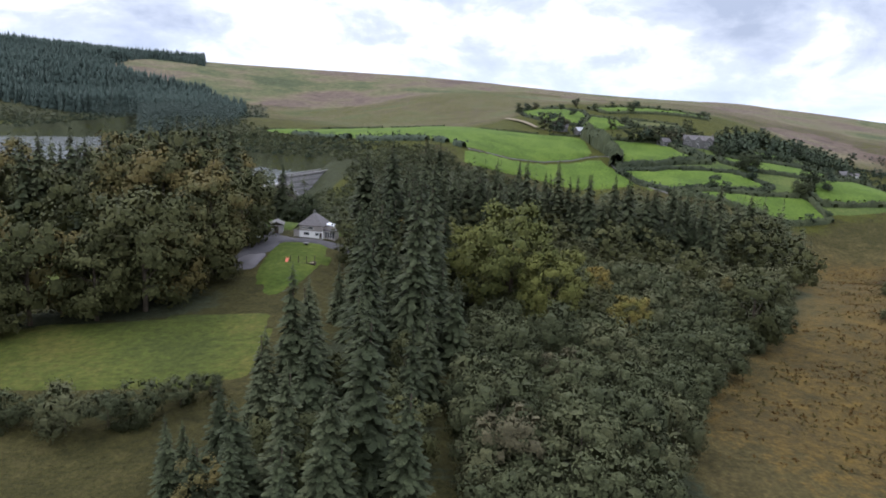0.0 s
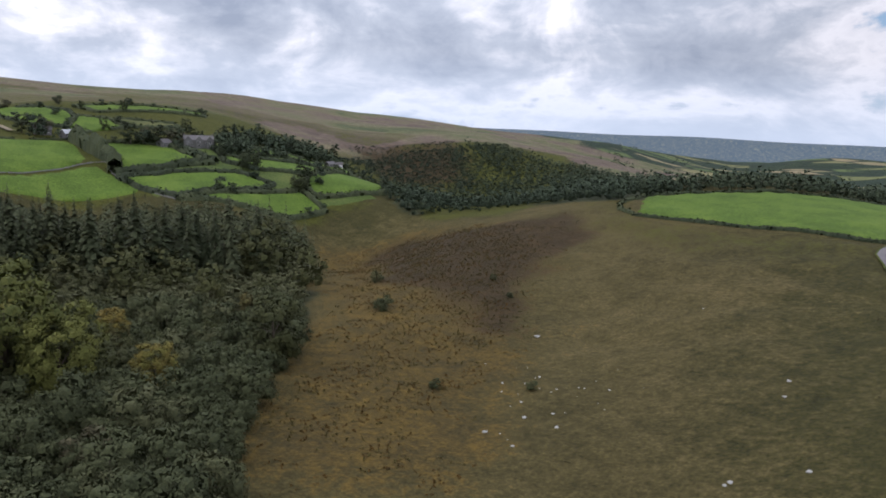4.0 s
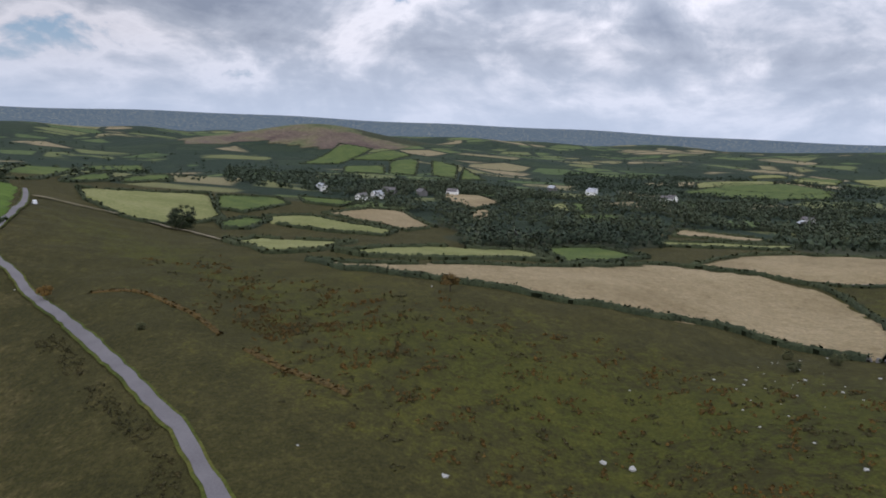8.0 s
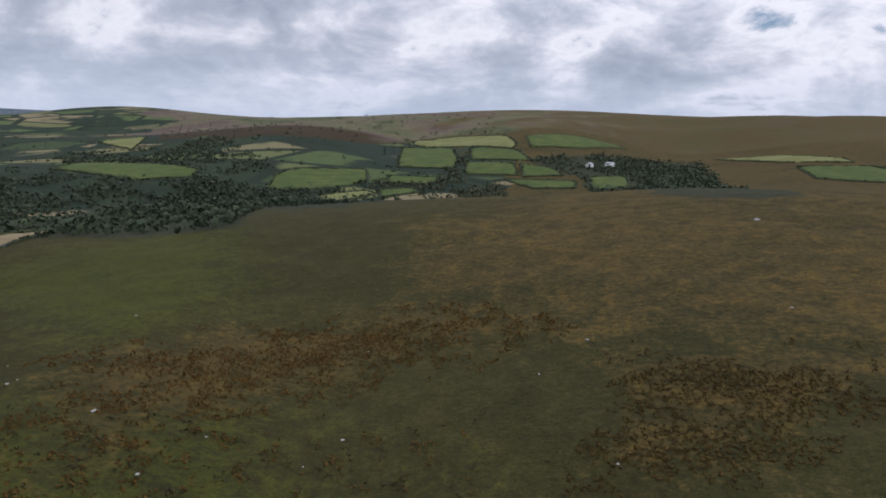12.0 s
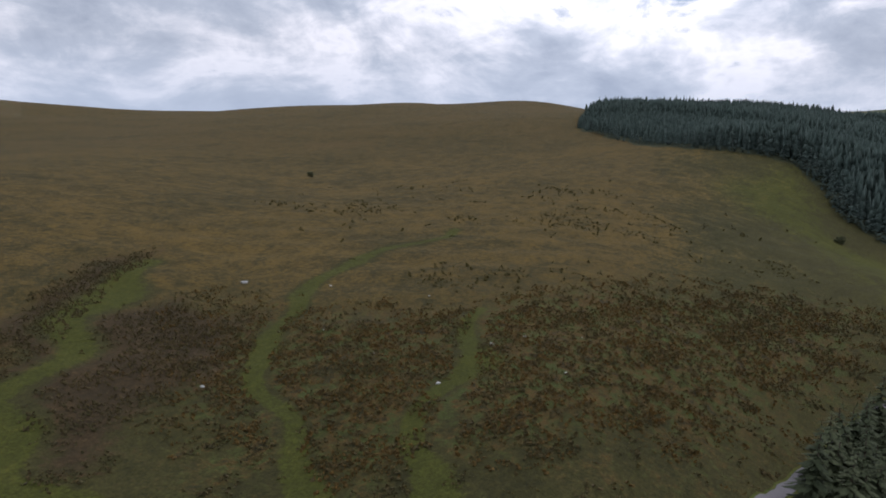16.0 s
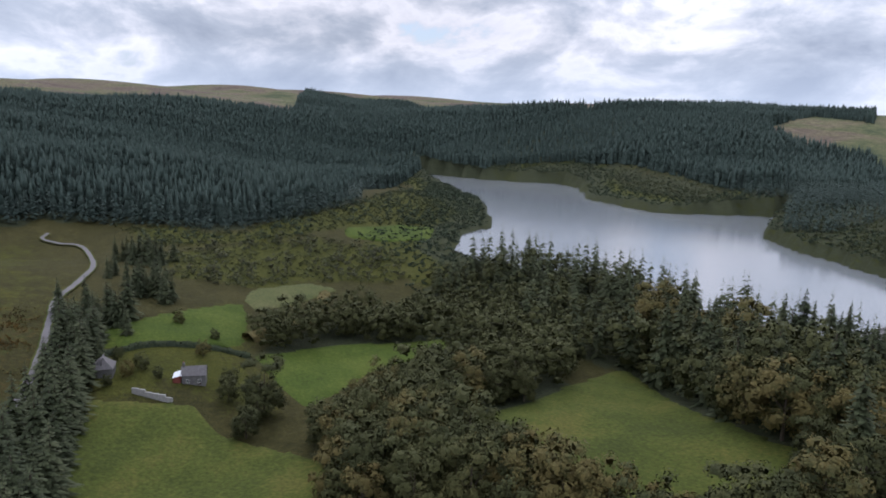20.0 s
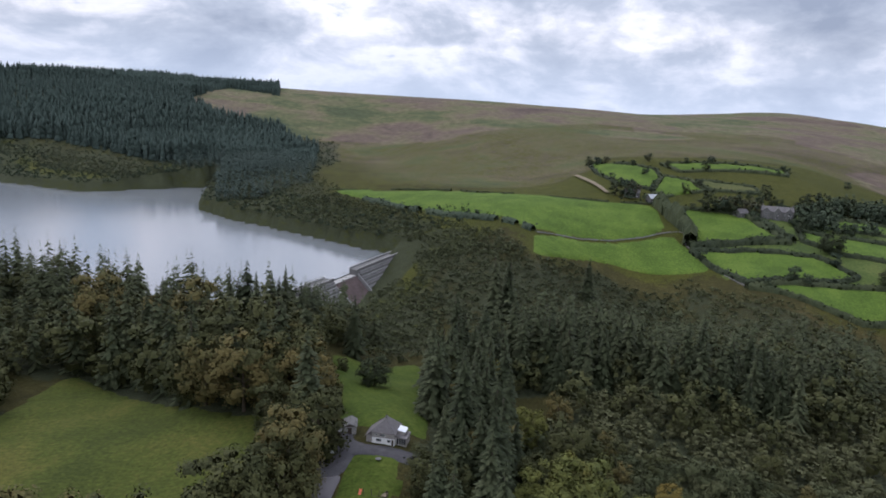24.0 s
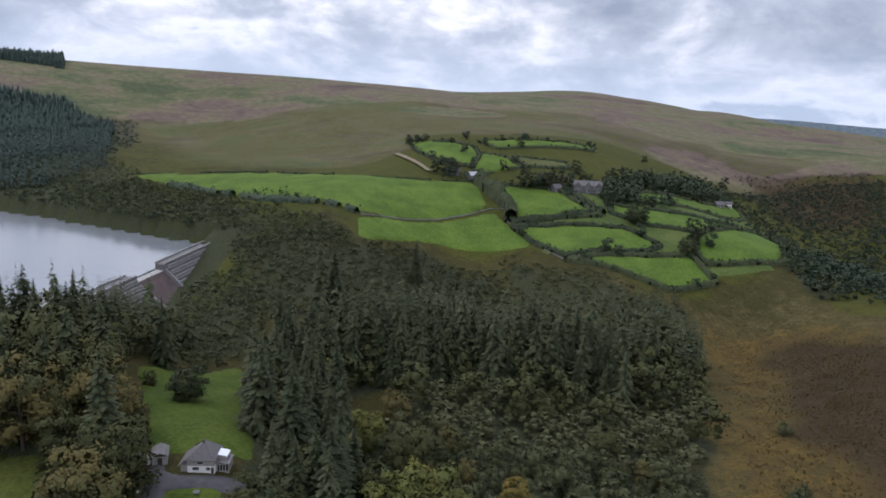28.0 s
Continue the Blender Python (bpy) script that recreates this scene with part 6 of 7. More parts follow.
def stone_wall(pts, height, width, seed, label):
    """A dry stone wall: rough stones stacked along a line."""
    r = np.random.RandomState(seed)
    c = curve_points(pts, 1.0)
    v, f = [], []
    for k in range(len(c) - 1):
        if r.uniform() < 0.06:
            continue
        for lv in range(2):
            x, y = c[k] + r.normal(0, 0.12, 2)
            z = at(x, y) + lv * height / 2 - 0.1
            s = len(v)
            hx, hz = r.uniform(0.45, 0.75), height / 2 * r.uniform(0.85, 1.2)
            t = c[k + 1] - c[k]
            t = t / (np.linalg.norm(t) + 1e-9)
            n = np.array([-t[1], t[0]])
            for a, b, zz in ((-1, -1, 0), (1, -1, 0), (1, 1, 0), (-1, 1, 0), (-.8, -.8, 1), (.8, -.8, 1), (.8, .8, 1), (-.8, .8, 1)):
                p = np.array([x, y]) + t * a * hx + n * b * width / 2 * r.uniform(0.8, 1.15)
                v.append((p[0], p[1], z + zz * hz))
            f += [(s, s + 1, s + 5, s + 4), (s + 1, s + 2, s + 6, s + 5), (s + 2, s + 3, s + 7, s + 6), (s + 3, s, s + 4, s + 7), (s + 4, s + 5, s + 6, s + 7)]
    return tagged(new("stone_wall", quick_mesh("stone_wall", np.array(v), np.array(f), material=M_STONE)), label, "wall", "field walls")


stone_wall(E9[8:] + E9[:1], 1.2, 0.9, 1, "tumbled grey dry stone wall below the hedge")
stone_wall(E9[6:9], 1.2, 0.9, 2, "tumbled grey dry stone wall at the field corner")
stone_wall(E10[3:6], 1.2, 0.9, 3, "grey dry stone wall along the stubble")
stone_wall(LINES["field_wall"], 0.8, 0.6, 4, "grey dry stone wall between pastures")

# ---- buildings ----
def bm_mesh(name, bm, material, smooth=False):
    me = bpy.data.meshes.new(name)
    bmesh.ops.recalc_face_normals(bm, faces=bm.faces)
    bm.to_mesh(me)
    bm.free()
    me.materials.append(material)
    return me


def boxy(name, x0, x1, y0, y1, z0, z1, material, bevel=0.03, top=1.0):
    """A block with softened edges; top narrows it upwards."""
    bm = bmesh.new()
    bmesh.ops.create_cube(bm, size=1)
    cx, cy = (x0 + x1) / 2, (y0 + y1) / 2
    for v in bm.verts:
        k = top if v.co.z > 0 else 1
        v.co = (cx + v.co.x * (x1 - x0) * k, cy + v.co.y * (y1 - y0) * k, z0 if v.co.z < 0 else z1)
    if bevel:
        bmesh.ops.bevel(bm, geom=bm.edges[:], offset=bevel, segments=1, affect="EDGES")
    return bm_mesh(name, bm, material)


def sheet(name, corners, thick, material):
    """A flat slab with the given corners, thickened downwards."""
    bm = bmesh.new()
    top = [bm.verts.new(c) for c in corners]
    low = [bm.verts.new((c[0], c[1], c[2] - thick)) for c in corners]
    bm.faces.new(top)
    bm.faces.new(low[::-1])
    n = len(corners)
    for k in range(n):
        bm.faces.new((top[k], low[k], low[(k + 1) % n], top[(k + 1) % n]))
    return bm_mesh(name, bm, material)


def slope_slates(parent, a, b, c, d, rows, cols, material=None):
    """Courses of slates on a roof plane: a, b along the eaves, c, d along the top (d over a); each course laps the one below."""
    a, b, c, d = (np.array(v, float) for v in (a, b, c, d))
    nrm = np.cross(b - a, d - a)
    nrm /= np.linalg.norm(nrm)
    if nrm[2] < 0:
        nrm = -nrm
    for k in range(rows):
        t0, t1 = k / rows, min(1.0, (k + 1.12) / rows)
        p0, p1 = a + (d - a) * t0, b + (c - b) * t0
        q0, q1 = a + (d - a) * t1, b + (c - b) * t1
        part("slate_course", sheet("slate_course", [p0 + nrm * 0.06, p1 + nrm * 0.06, q1 + nrm * 0.015, q0 + nrm * 0.015], 0.05, material or M_SLATE), parent)


def window(parent, x, y, z, w, h, panes=2, face=-1, axis="y"):
    """A framed window set in a wall that faces along -y (or x)."""
    f = part("window", boxy("window", -w / 2 - 0.06, w / 2 + 0.06, -0.05, 0.05, -0.06, h + 0.06, M_FRAME, 0.01), parent, "pale framed window", (x, y, z))
    if axis == "x":
        f.rotation_euler = (0, 0, radians(90))
    for k in range(panes):
        pw = w / panes
        x0 = -w / 2 + k * pw + 0.03
        for side in (-1, 1):
            part("pane", boxy("pane", x0, x0 + pw - 0.06, side * 0.055 - 0.012, side * 0.055 + 0.012, 0.02, h - 0.02, M_GLASS, 0), f)
    part("sill", boxy("sill", -w / 2 - 0.1, w / 2 + 0.1, -0.14, 0.06, -0.12, -0.06, M_FRAME, 0.01), f)
    return f


def forester_house():
    bx, by = -33.4, 178.2
    t = thing("house", "white and timber-clad house under a hipped slate roof", "house", loc=(bx, by, at(bx, by) - 0.1), rz=-6, size=0.72)
    part("lower_wall", boxy("lower_wall", -4.2, 4.2, 0, 8.6, -0.8, 2.5, M_WHITE), t, "white rendered lower wall")
    part("upper_wall", boxy("upper_wall", -4.2, 4.2, -0.12, 8.7, 2.5, 4.7, M_CLAD), t, "grey weathered clad upper wall")
    part("side_wall", boxy("side_wall", -6.4, -4.2, 0.4, 8.0, -0.8, 2.5, M_CLAD), t, "grey clad side wall under the low eaves")
    roof = part("roof", sheet("roof", [(-3.6, 0.6, 5.1), (3.6, 0.6, 5.1), (3.6, 8.0, 5.1), (-3.6, 8.0, 5.1)], 0.4, M_SLATE), t, "grey slate hipped roof")
    e, ri0, ri1 = 4.55, (0, 3.2, 8.5), (0, 5.6, 8.5)
    slope_slates(roof, (4.7, -0.5, e), (4.7, 9.1, e), ri1, ri0, 12, 1)
    slope_slates(roof, (-7.0, 9.1, 2.3), (-7.0, -0.5, 2.3), ri0, ri1, 15, 1)
    slope_slates(roof, (-4.9, -0.5, e - 0.1), (4.7, -0.5, e), ri0, ri0, 11, 1)
    slope_slates(roof, (4.7, 9.1, e), (-4.9, 9.1, e), ri1, ri1, 11, 1)
    ch = part("chimney", boxy("chimney", -0.35, 0.35, 3.6, 4.3, 7.9, 9.5, M_STONE, 0.04, 0.9), t, "dark stone chimney")
    part("chimney_pot", boxy("chimney_pot", -0.13, 0.13, 3.82, 4.08, 9.45, 10.1, M_DARKWOOD, 0.03, 0.8), ch)
    for x, z, w, h, n in ((-1.6, 1.05, 1.9, 1.0, 3), (2.2, 1.05, 1.2, 0.95, 2)):
        window(t, x, -0.03, z, w, h, n)
    for x, z, w, h, n in ((-0.2, 3.1, 1.9, 0.95, 3), (-2.6, 3.35, 0.6, 0.6, 1)):
        window(t, x, -0.15, z, w, h, n)
    wing = part("garden_room", boxy("garden_room", 4.2, 8.2, 1.6, 7.2, -0.8, 2.7, M_CLAD), t, "timber garden room with glazed front")
    part("garden_roof", sheet("garden_roof", [(4.2, 1.0, 3.3), (8.6, 1.0, 2.6), (8.6, 7.6, 2.6), (4.2, 7.6, 3.3)], 0.16, M_SLATE), wing)
    part("skylight_roof", sheet("skylight_roof", [(4.0, 3.2, 4.9), (7.4, 3.2, 4.2), (7.4, 7.4, 4.2), (4.0, 7.4, 4.9)], 0.14, M_METALROOF), wing, "pale sheet roof panel")
    part("dormer_wall", boxy("dormer_wall", 4.2, 7.2, 3.4, 7.2, 2.9, 4.2, M_CLAD), wing)
    for k in range(4):
        part("glazing", boxy("glazing", 4.7 + k * 0.85, 5.42 + k * 0.85, 1.53, 1.58, 0.2, 2.2, M_GLASS, 0), wing)
        part("post", boxy("post", 4.55 + k * 0.85, 4.68 + k * 0.85, 1.45, 1.6, -0.3, 2.6, M_FRAME, 0.01), wing)
    part("door", boxy("door", 3.1, 3.95, -0.06, 0.02, 0, 2.05, M_DARKWOOD), t, "dark wooden door")


forester_house()
yard = [(-48, 160), (-42, 160), (-40, 166), (-39, 172), (-24, 171), (-20, 172), (-20, 175), (-26, 177.5), (-40, 178), (-44, 186), (-50, 186), (-48, 172)]
# gravel, with the shade lying on it put into the dark colour
tagged(new("yard", drape("yard", yard, M_YARD, 0.22, 3.0)), "gravel yard and drive round the house, shade painted into its dark colour", "drive", kind="structure")
tagged(new("parking_pad", drape("parking_pad", [(-47, 152), (-41, 152), (-40.5, 163), (-46.5, 163)], M_ROAD, 0.33, 3.0)), "paler grey parking strip below the yard", "drive", kind="structure")


def carport():
    x, y = -47.5, 170.5
    t = thing("carport", "open timber carport with a pale flat sheet roof", "carport", loc=(x, y, at(x, y)), rz=8)
    part("roof", sheet("roof", [(-3.2, -2, 2.6), (3.2, -2, 2.65), (3.2, 2, 2.45), (-3.2, 2, 2.4)], 0.14, M_METALROOF), t, "pale sheet roof")
    for px in (-2.9, 0, 2.9):
        for py in (-1.7, 1.7):
            part("post", boxy("post", px - 0.08, px + 0.08, py - 0.08, py + 0.08, -0.3, 2.4, M_DARKWOOD, 0.01), t)
    part("back_wall", boxy("back_wall", -3, 3, 1.72, 1.82, 0, 2.3, M_DARKWOOD, 0.01), t)


carport()


def shed(x, y, rz, wall, label):
    t = thing("shed", label, "shed", "garden sheds", (x, y, at(x, y)), rz)
    part("wall", boxy("wall", -1.6, 1.6, -2.4, 2.4, -0.3, 2.2, wall), t)
    roof = part("roof", sheet("roof", [(-1.4, -2.5, 2.5), (1.4, -2.5, 2.5), (1.4, 2.5, 2.5), (-1.4, 2.5, 2.5)], 0.3, M_DARKWOOD), t)
    slope_slates(roof, (1.9, -2.7, 2.15), (1.9, 2.7, 2.15), (0, 2.7, 3.1), (0, -2.7, 3.1), 4, 1, M_STONE)
    slope_slates(roof, (-1.9, 2.7, 2.15), (-1.9, -2.7, 2.15), (0, -2.7, 3.1), (0, 2.7, 3.1), 4, 1, M_STONE)
    part("door", boxy("door", -0.5, 0.5, -2.46, -2.4, 0, 1.9, M_DARKWOOD), t)


shed(-43.5, 184.5, 10, M_PALESTONE, "small grey garden shed under the trees")
shed(-47, 181, 20, M_DARKWOOD, "small dark timber shed under the trees")


def garden_plot():
    x, y = -31.0, 157.0
    t = thing("raised_bed", "bare raised garden bed with tall dark posts", "raised bed", loc=(x, y, at(x, y)))
    part("soil", boxy("soil", -2.6, 2.6, -0.9, 0.9, -0.2, 0.16, M_TRACK, 0.08), t, "bare tan soil")
    for px, py, sx, sy in ((0, -1, 2.75, 0.07), (0, 1, 2.75, 0.07), (-2.7, 0, 0.07, 1.0), (2.7, 0, 0.07, 1.0)):
        part("board", boxy("board", px - sx, px + sx, py - sy, py + sy, -0.2, 0.25, M_DARKWOOD, 0.01), t)
    for px in (-2.7, -0.9, 0.9, 2.7):
        part("post", boxy("post", px - 0.07, px + 0.07, -1.12, -0.98, -0.3, 1.9, M_DARKWOOD, 0.01), t)
    o = thing("toy_slide", "small orange plastic slide on the lawn", "toy", loc=(x - 3.6, y - 0.6, at(x - 3.6, y - 0.6)))
    part("chute", sheet("chute", [(-0.3, -0.9, 0.12), (0.3, -0.9, 0.12), (0.3, 0.5, 0.95), (-0.3, 0.5, 0.95)], 0.08, M_ORANGE), o)
    for px in (-0.3, 0.3):
        part("ladder_leg", boxy("ladder_leg", px - 0.04, px + 0.04, 0.5, 0.6, -0.1, 1.15, M_ORANGE, 0.01), o)


garden_plot()


def garden_table(x, y):
    t = thing("garden_table", "round grey stone garden table on the lawn", "table", loc=(x, y, at(x, y)))
    bm = bmesh.new()
    bmesh.ops.create_cone(bm, cap_ends=True, segments=14, radius1=0.75, radius2=0.75, depth=0.1, matrix=Matrix.Translation((0, 0, 0.72)))
    part("tabletop", bm_mesh("tabletop", bm, M_STONE), t)
    part("leg", boxy("leg", -0.2, 0.2, -0.2, 0.2, -0.1, 0.68, M_STONE, 0.03, 0.7), t)


garden_table(-33.0, 170.0)


def cottage(x, y, rz, L, W, H, ridge, wall, label, roof_mat=None, chimneys=1, wins=3, group="", hip=0.0, category="house"):
    """A gabled or hipped house: body, roof with slate courses, windows, door, chimneys. Front along -y."""
    t = thing("house", label, category, group, (x, y, at(x, y) - 0.2), rz)
    part("wall", boxy("wall", -L / 2, L / 2, -W / 2, W / 2, -1.2, H, wall), t)
    if hip < 0.9:
        for sx in (-1, 1):
            bm = bmesh.new()
            a = L / 2 * sx
            vs = [bm.verts.new(p) for p in ((a - 0.15 * sx, -W / 2, H - 0.02), (a - 0.15 * sx, W / 2, H - 0.02), (a * (1 - hip) - 0.15 * sx, 0, ridge - 0.2))]
            bm.faces.new(vs)
            ws = [bm.verts.new((v.co.x - 0.3 * sx, v.co.y, v.co.z)) for v in vs]
            bm.faces.new(ws[::-1])
            for k in range(3):
                bm.faces.new((vs[k], ws[k], ws[(k + 1) % 3], vs[(k + 1) % 3]))
            part("gable", bm_mesh("gable", bm, wall), t)
    m = roof_mat or M_SLATE
    roof = part("roof", boxy("roof", -L / 2 + 0.3, L / 2 - 0.3, -0.1, 0.1, H, ridge - 0.05, m, 0), t)
    o = 0.35
    r0, r1 = (-L / 2 * (1 - hip) - o * (hip == 0), 0, ridge), (L / 2 * (1 - hip) + o * (hip == 0), 0, ridge)
    rows = 8 if L < 12 else 6
    slope_slates(roof, (-L / 2 - o, -W / 2 - o, H - 0.15), (L / 2 + o, -W / 2 - o, H - 0.15), r1, r0, rows, 1, m)
    slope_slates(roof, (L / 2 + o, W / 2 + o, H - 0.15), (-L / 2 - o, W / 2 + o, H - 0.15), r0, r1, rows, 1, m)
    if hip:
        slope_slates(roof, (L / 2 + o, -W / 2 - o, H - 0.15), (L / 2 + o, W / 2 + o, H - 0.15), r1, r1, rows, 1, m)
        slope_slates(roof, (-L / 2 - o, W / 2 + o, H - 0.15), (-L / 2 - o, -W / 2 - o, H - 0.15), r0, r0, rows, 1, m)
    for k in range(chimneys):
        cx = (-L / 2 + 0.5) if k == 0 else (L / 2 - 0.5 if k == 1 else 0)
        c = part("chimney", boxy("chimney", cx - 0.4, cx + 0.4, -0.4, 0.4, ridge - 0.8, ridge + 1.2, M_STONE, 0.03), t)
        part("chimney_pot", boxy("chimney_pot", cx - 0.14, cx + 0.14, -0.14, 0.14, ridge + 1.2, ridge + 1.7, M_RED, 0.03, 0.8), c)
    storeys = 2 if H > 4 else 1
    for s in range(storeys):
        for k in range(wins):
            wx = -L / 2 + (k + 0.5) * L / wins
            window(t, wx, -W / 2 - 0.03, 0.9 + s * 2.5, 1.0, 1.1)
    part("door", boxy("door", -0.45 + L / wins * 0.5, 0.45 + L / wins * 0.5, -W / 2 - 0.06, -W / 2 + 0.02, 0, 2.0, M_DARKWOOD), t)
    return t


# the two cottages below the lane
cottage(-254.4, 67.5, -25, 7, 7, 3.2, 6.6, M_STONE, "small square stone cottage with a grey hipped roof", M_SLATE, 0, 2, "lane cottages", 0.75)
c2 = cottage(-240, 94, 62, 8, 5.5, 3.6, 6.2, M_STONE, "cottage with slate roof and red brick end", M_SLATE, 1, 2, "lane cottages")
part("end_wall", boxy("end_wall", -4.9, -4.5, -2.6, 2.6, -1.0, 3.4, M_RED), c2, "red brick end wall")
part("lean_to_roof", sheet("lean_to_roof", [(-7.2, -3, 3.0), (-3.9, -3, 3.9), (-3.9, 3, 3.9), (-7.2, 3, 3.0)], 0.14, M_METALROOF), c2, "bright pale sheet roof")
part("lean_to", boxy("lean_to", -7, -4.9, -2.7, 2.7, -1.0, 2.9, M_RED), c2, "red brick lean-to")


def garden_wall(a, b, h):
    """A pale stone garden wall in panels."""
    t = thing("garden_wall", "pale stone wall round the cottage garden", "wall", loc=(*a, 0))
    n = 6
    for k in range(n):
        p, q = np.array(a) + (np.array(b) - a) * k / n, np.array(a) + (np.array(b) - a) * (k + 1) / n
        z = min(at(*p), at(*q))
        ang = math.degrees(math.atan2(q[1] - p[1], q[0] - p[0]))
        o = part("wall_panel", boxy("wall_panel", 0, float(np.hypot(*(q - p))) - 0.02, -0.3, 0.3, -0.5, h + 0.25 * math.sin(k * 2.1), M_PALESTONE), t, "", (p[0] - a[0], p[1] - a[1], z))
        o.rotation_euler = (0, 0, radians(ang))


garden_wall((-238.1, 71.9), (-227.9, 81.6), 2.3)

# the manor and the farm on the far slope
man = cottage(194, 561, -12, 22, 9, 6.0, 9.4, M_STONE, "large grey granite manor house among trees", M_SLATE, 2, 6)
for gx in (-8, 0, 8):
    bm = bmesh.new()
    f = [bm.verts.new(p) for p in ((gx - 2.6, -6, -1), (gx + 2.6, -6, -1), (gx + 2.6, -6, 6), (gx, -6, 9), (gx - 2.6, -6, 6))]
    bk = [bm.verts.new((v.co.x, 0, v.co.z)) for v in f]
    bm.faces.new(f)
    for k in range(5):
        bm.faces.new((f[k], bk[k], bk[(k + 1) % 5], f[(k + 1) % 5]))
    w_ = part("gable_bay", bm_mesh("gable_bay", bm, M_STONE), man, "grey granite gabled bay")
    for z in (0.9, 3.6):
        window(man, gx, -6.03, z, 1.8, 1.4, 3)
for x, y, rz, L, W, lab in ((110, 588, 20, 14, 8, "long grey slate-roofed barn at the farm"), (93, 600, -10, 12, 7, "stone farm building with a slate roof"), (168, 560, 30, 9, 7, "stone outbuilding beside the manor"),
                            (364, 658, 15, 10, 7, "stone cottage at the wood's edge"), (384, 674, -30, 7, 6, "small white cottage at the wood's edge")):
    cottage(x, y, rz, L, W, 3.6, 6.4, M_WHITE if "white" in lab else M_STONE, lab, M_LIGHTSLATE if "barn" in lab else M_SLATE, 0, 3, "hill farm")

# houses of the village in the valley
_r = np.random.RandomState(77)
for k, (x, y) in enumerate(((408, -143), (630, -77), (690, -46), (706, -114), (899, -426), (740, -444), (571, -488), (760, -193), (660, -95), (720, -150), (850, -400), (770, -470), (930, -380), (600, -519))):
    wm = M_WHITE if k % 3 else M_STONE
    cottage(x, y, float(_r.uniform(0, 180)), 11 + 3 * _r.uniform(), 7.5, 4.6, 7.6, wm, "white-walled village house among trees" if k % 3 else "grey stone village house among trees", M_SLATE if k % 2 else M_LIGHTSLATE, 1, 3, "village houses")
for x, y in ((-65, -1056), (-97, -1093)):
    cottage(x, y, float(_r.uniform(0, 180)), 13, 8, 4.2, 7.4, M_WHITE, "white farmhouse below the far moor", M_LIGHTSLATE, 1, 3, "far farmhouses")


def small_car(x, y, rz):
    t = thing("car", "small white van parked beside the lane", "car", loc=(x, y, at(x, y) + 0.75), rz=rz)
    part("body", boxy("body", -2.1, 2.1, -0.88, 0.88, 0.35, 1.15, M_CARPAINT, 0.12), t)
    part("cabin", boxy("cabin", -2.0, 1.1, -0.82, 0.82, 1.1, 1.95, M_CARPAINT, 0.12, 0.9), t)
    part("windscreen", sheet("windscreen", [(1.05, -0.7, 1.8), (1.05, 0.7, 1.8), (1.5, 0.75, 1.18), (1.5, -0.75, 1.18)], 0.05, M_GLASS), t)
    for wx in (-1.35, 1.35):
        for wy in (-0.8, 0.8):
            bm = bmesh.new()
            bmesh.ops.create_cone(bm, cap_ends=True, segments=14, radius1=0.34, radius2=0.34, depth=0.22, matrix=Matrix.Translation((wx, wy, 0.34)) @ Matrix.Rotation(math.pi / 2, 4, "X"))
            part("wheel", bm_mesh("wheel", bm, M_TYRE), t)
    for wy in (-0.6, 0.6):
        part("headlight", boxy("headlight", 2.08, 2.14, wy - 0.16, wy + 0.16, 0.7, 0.88, M_GLASS, 0.02), t)


small_car(380, 113, 25)


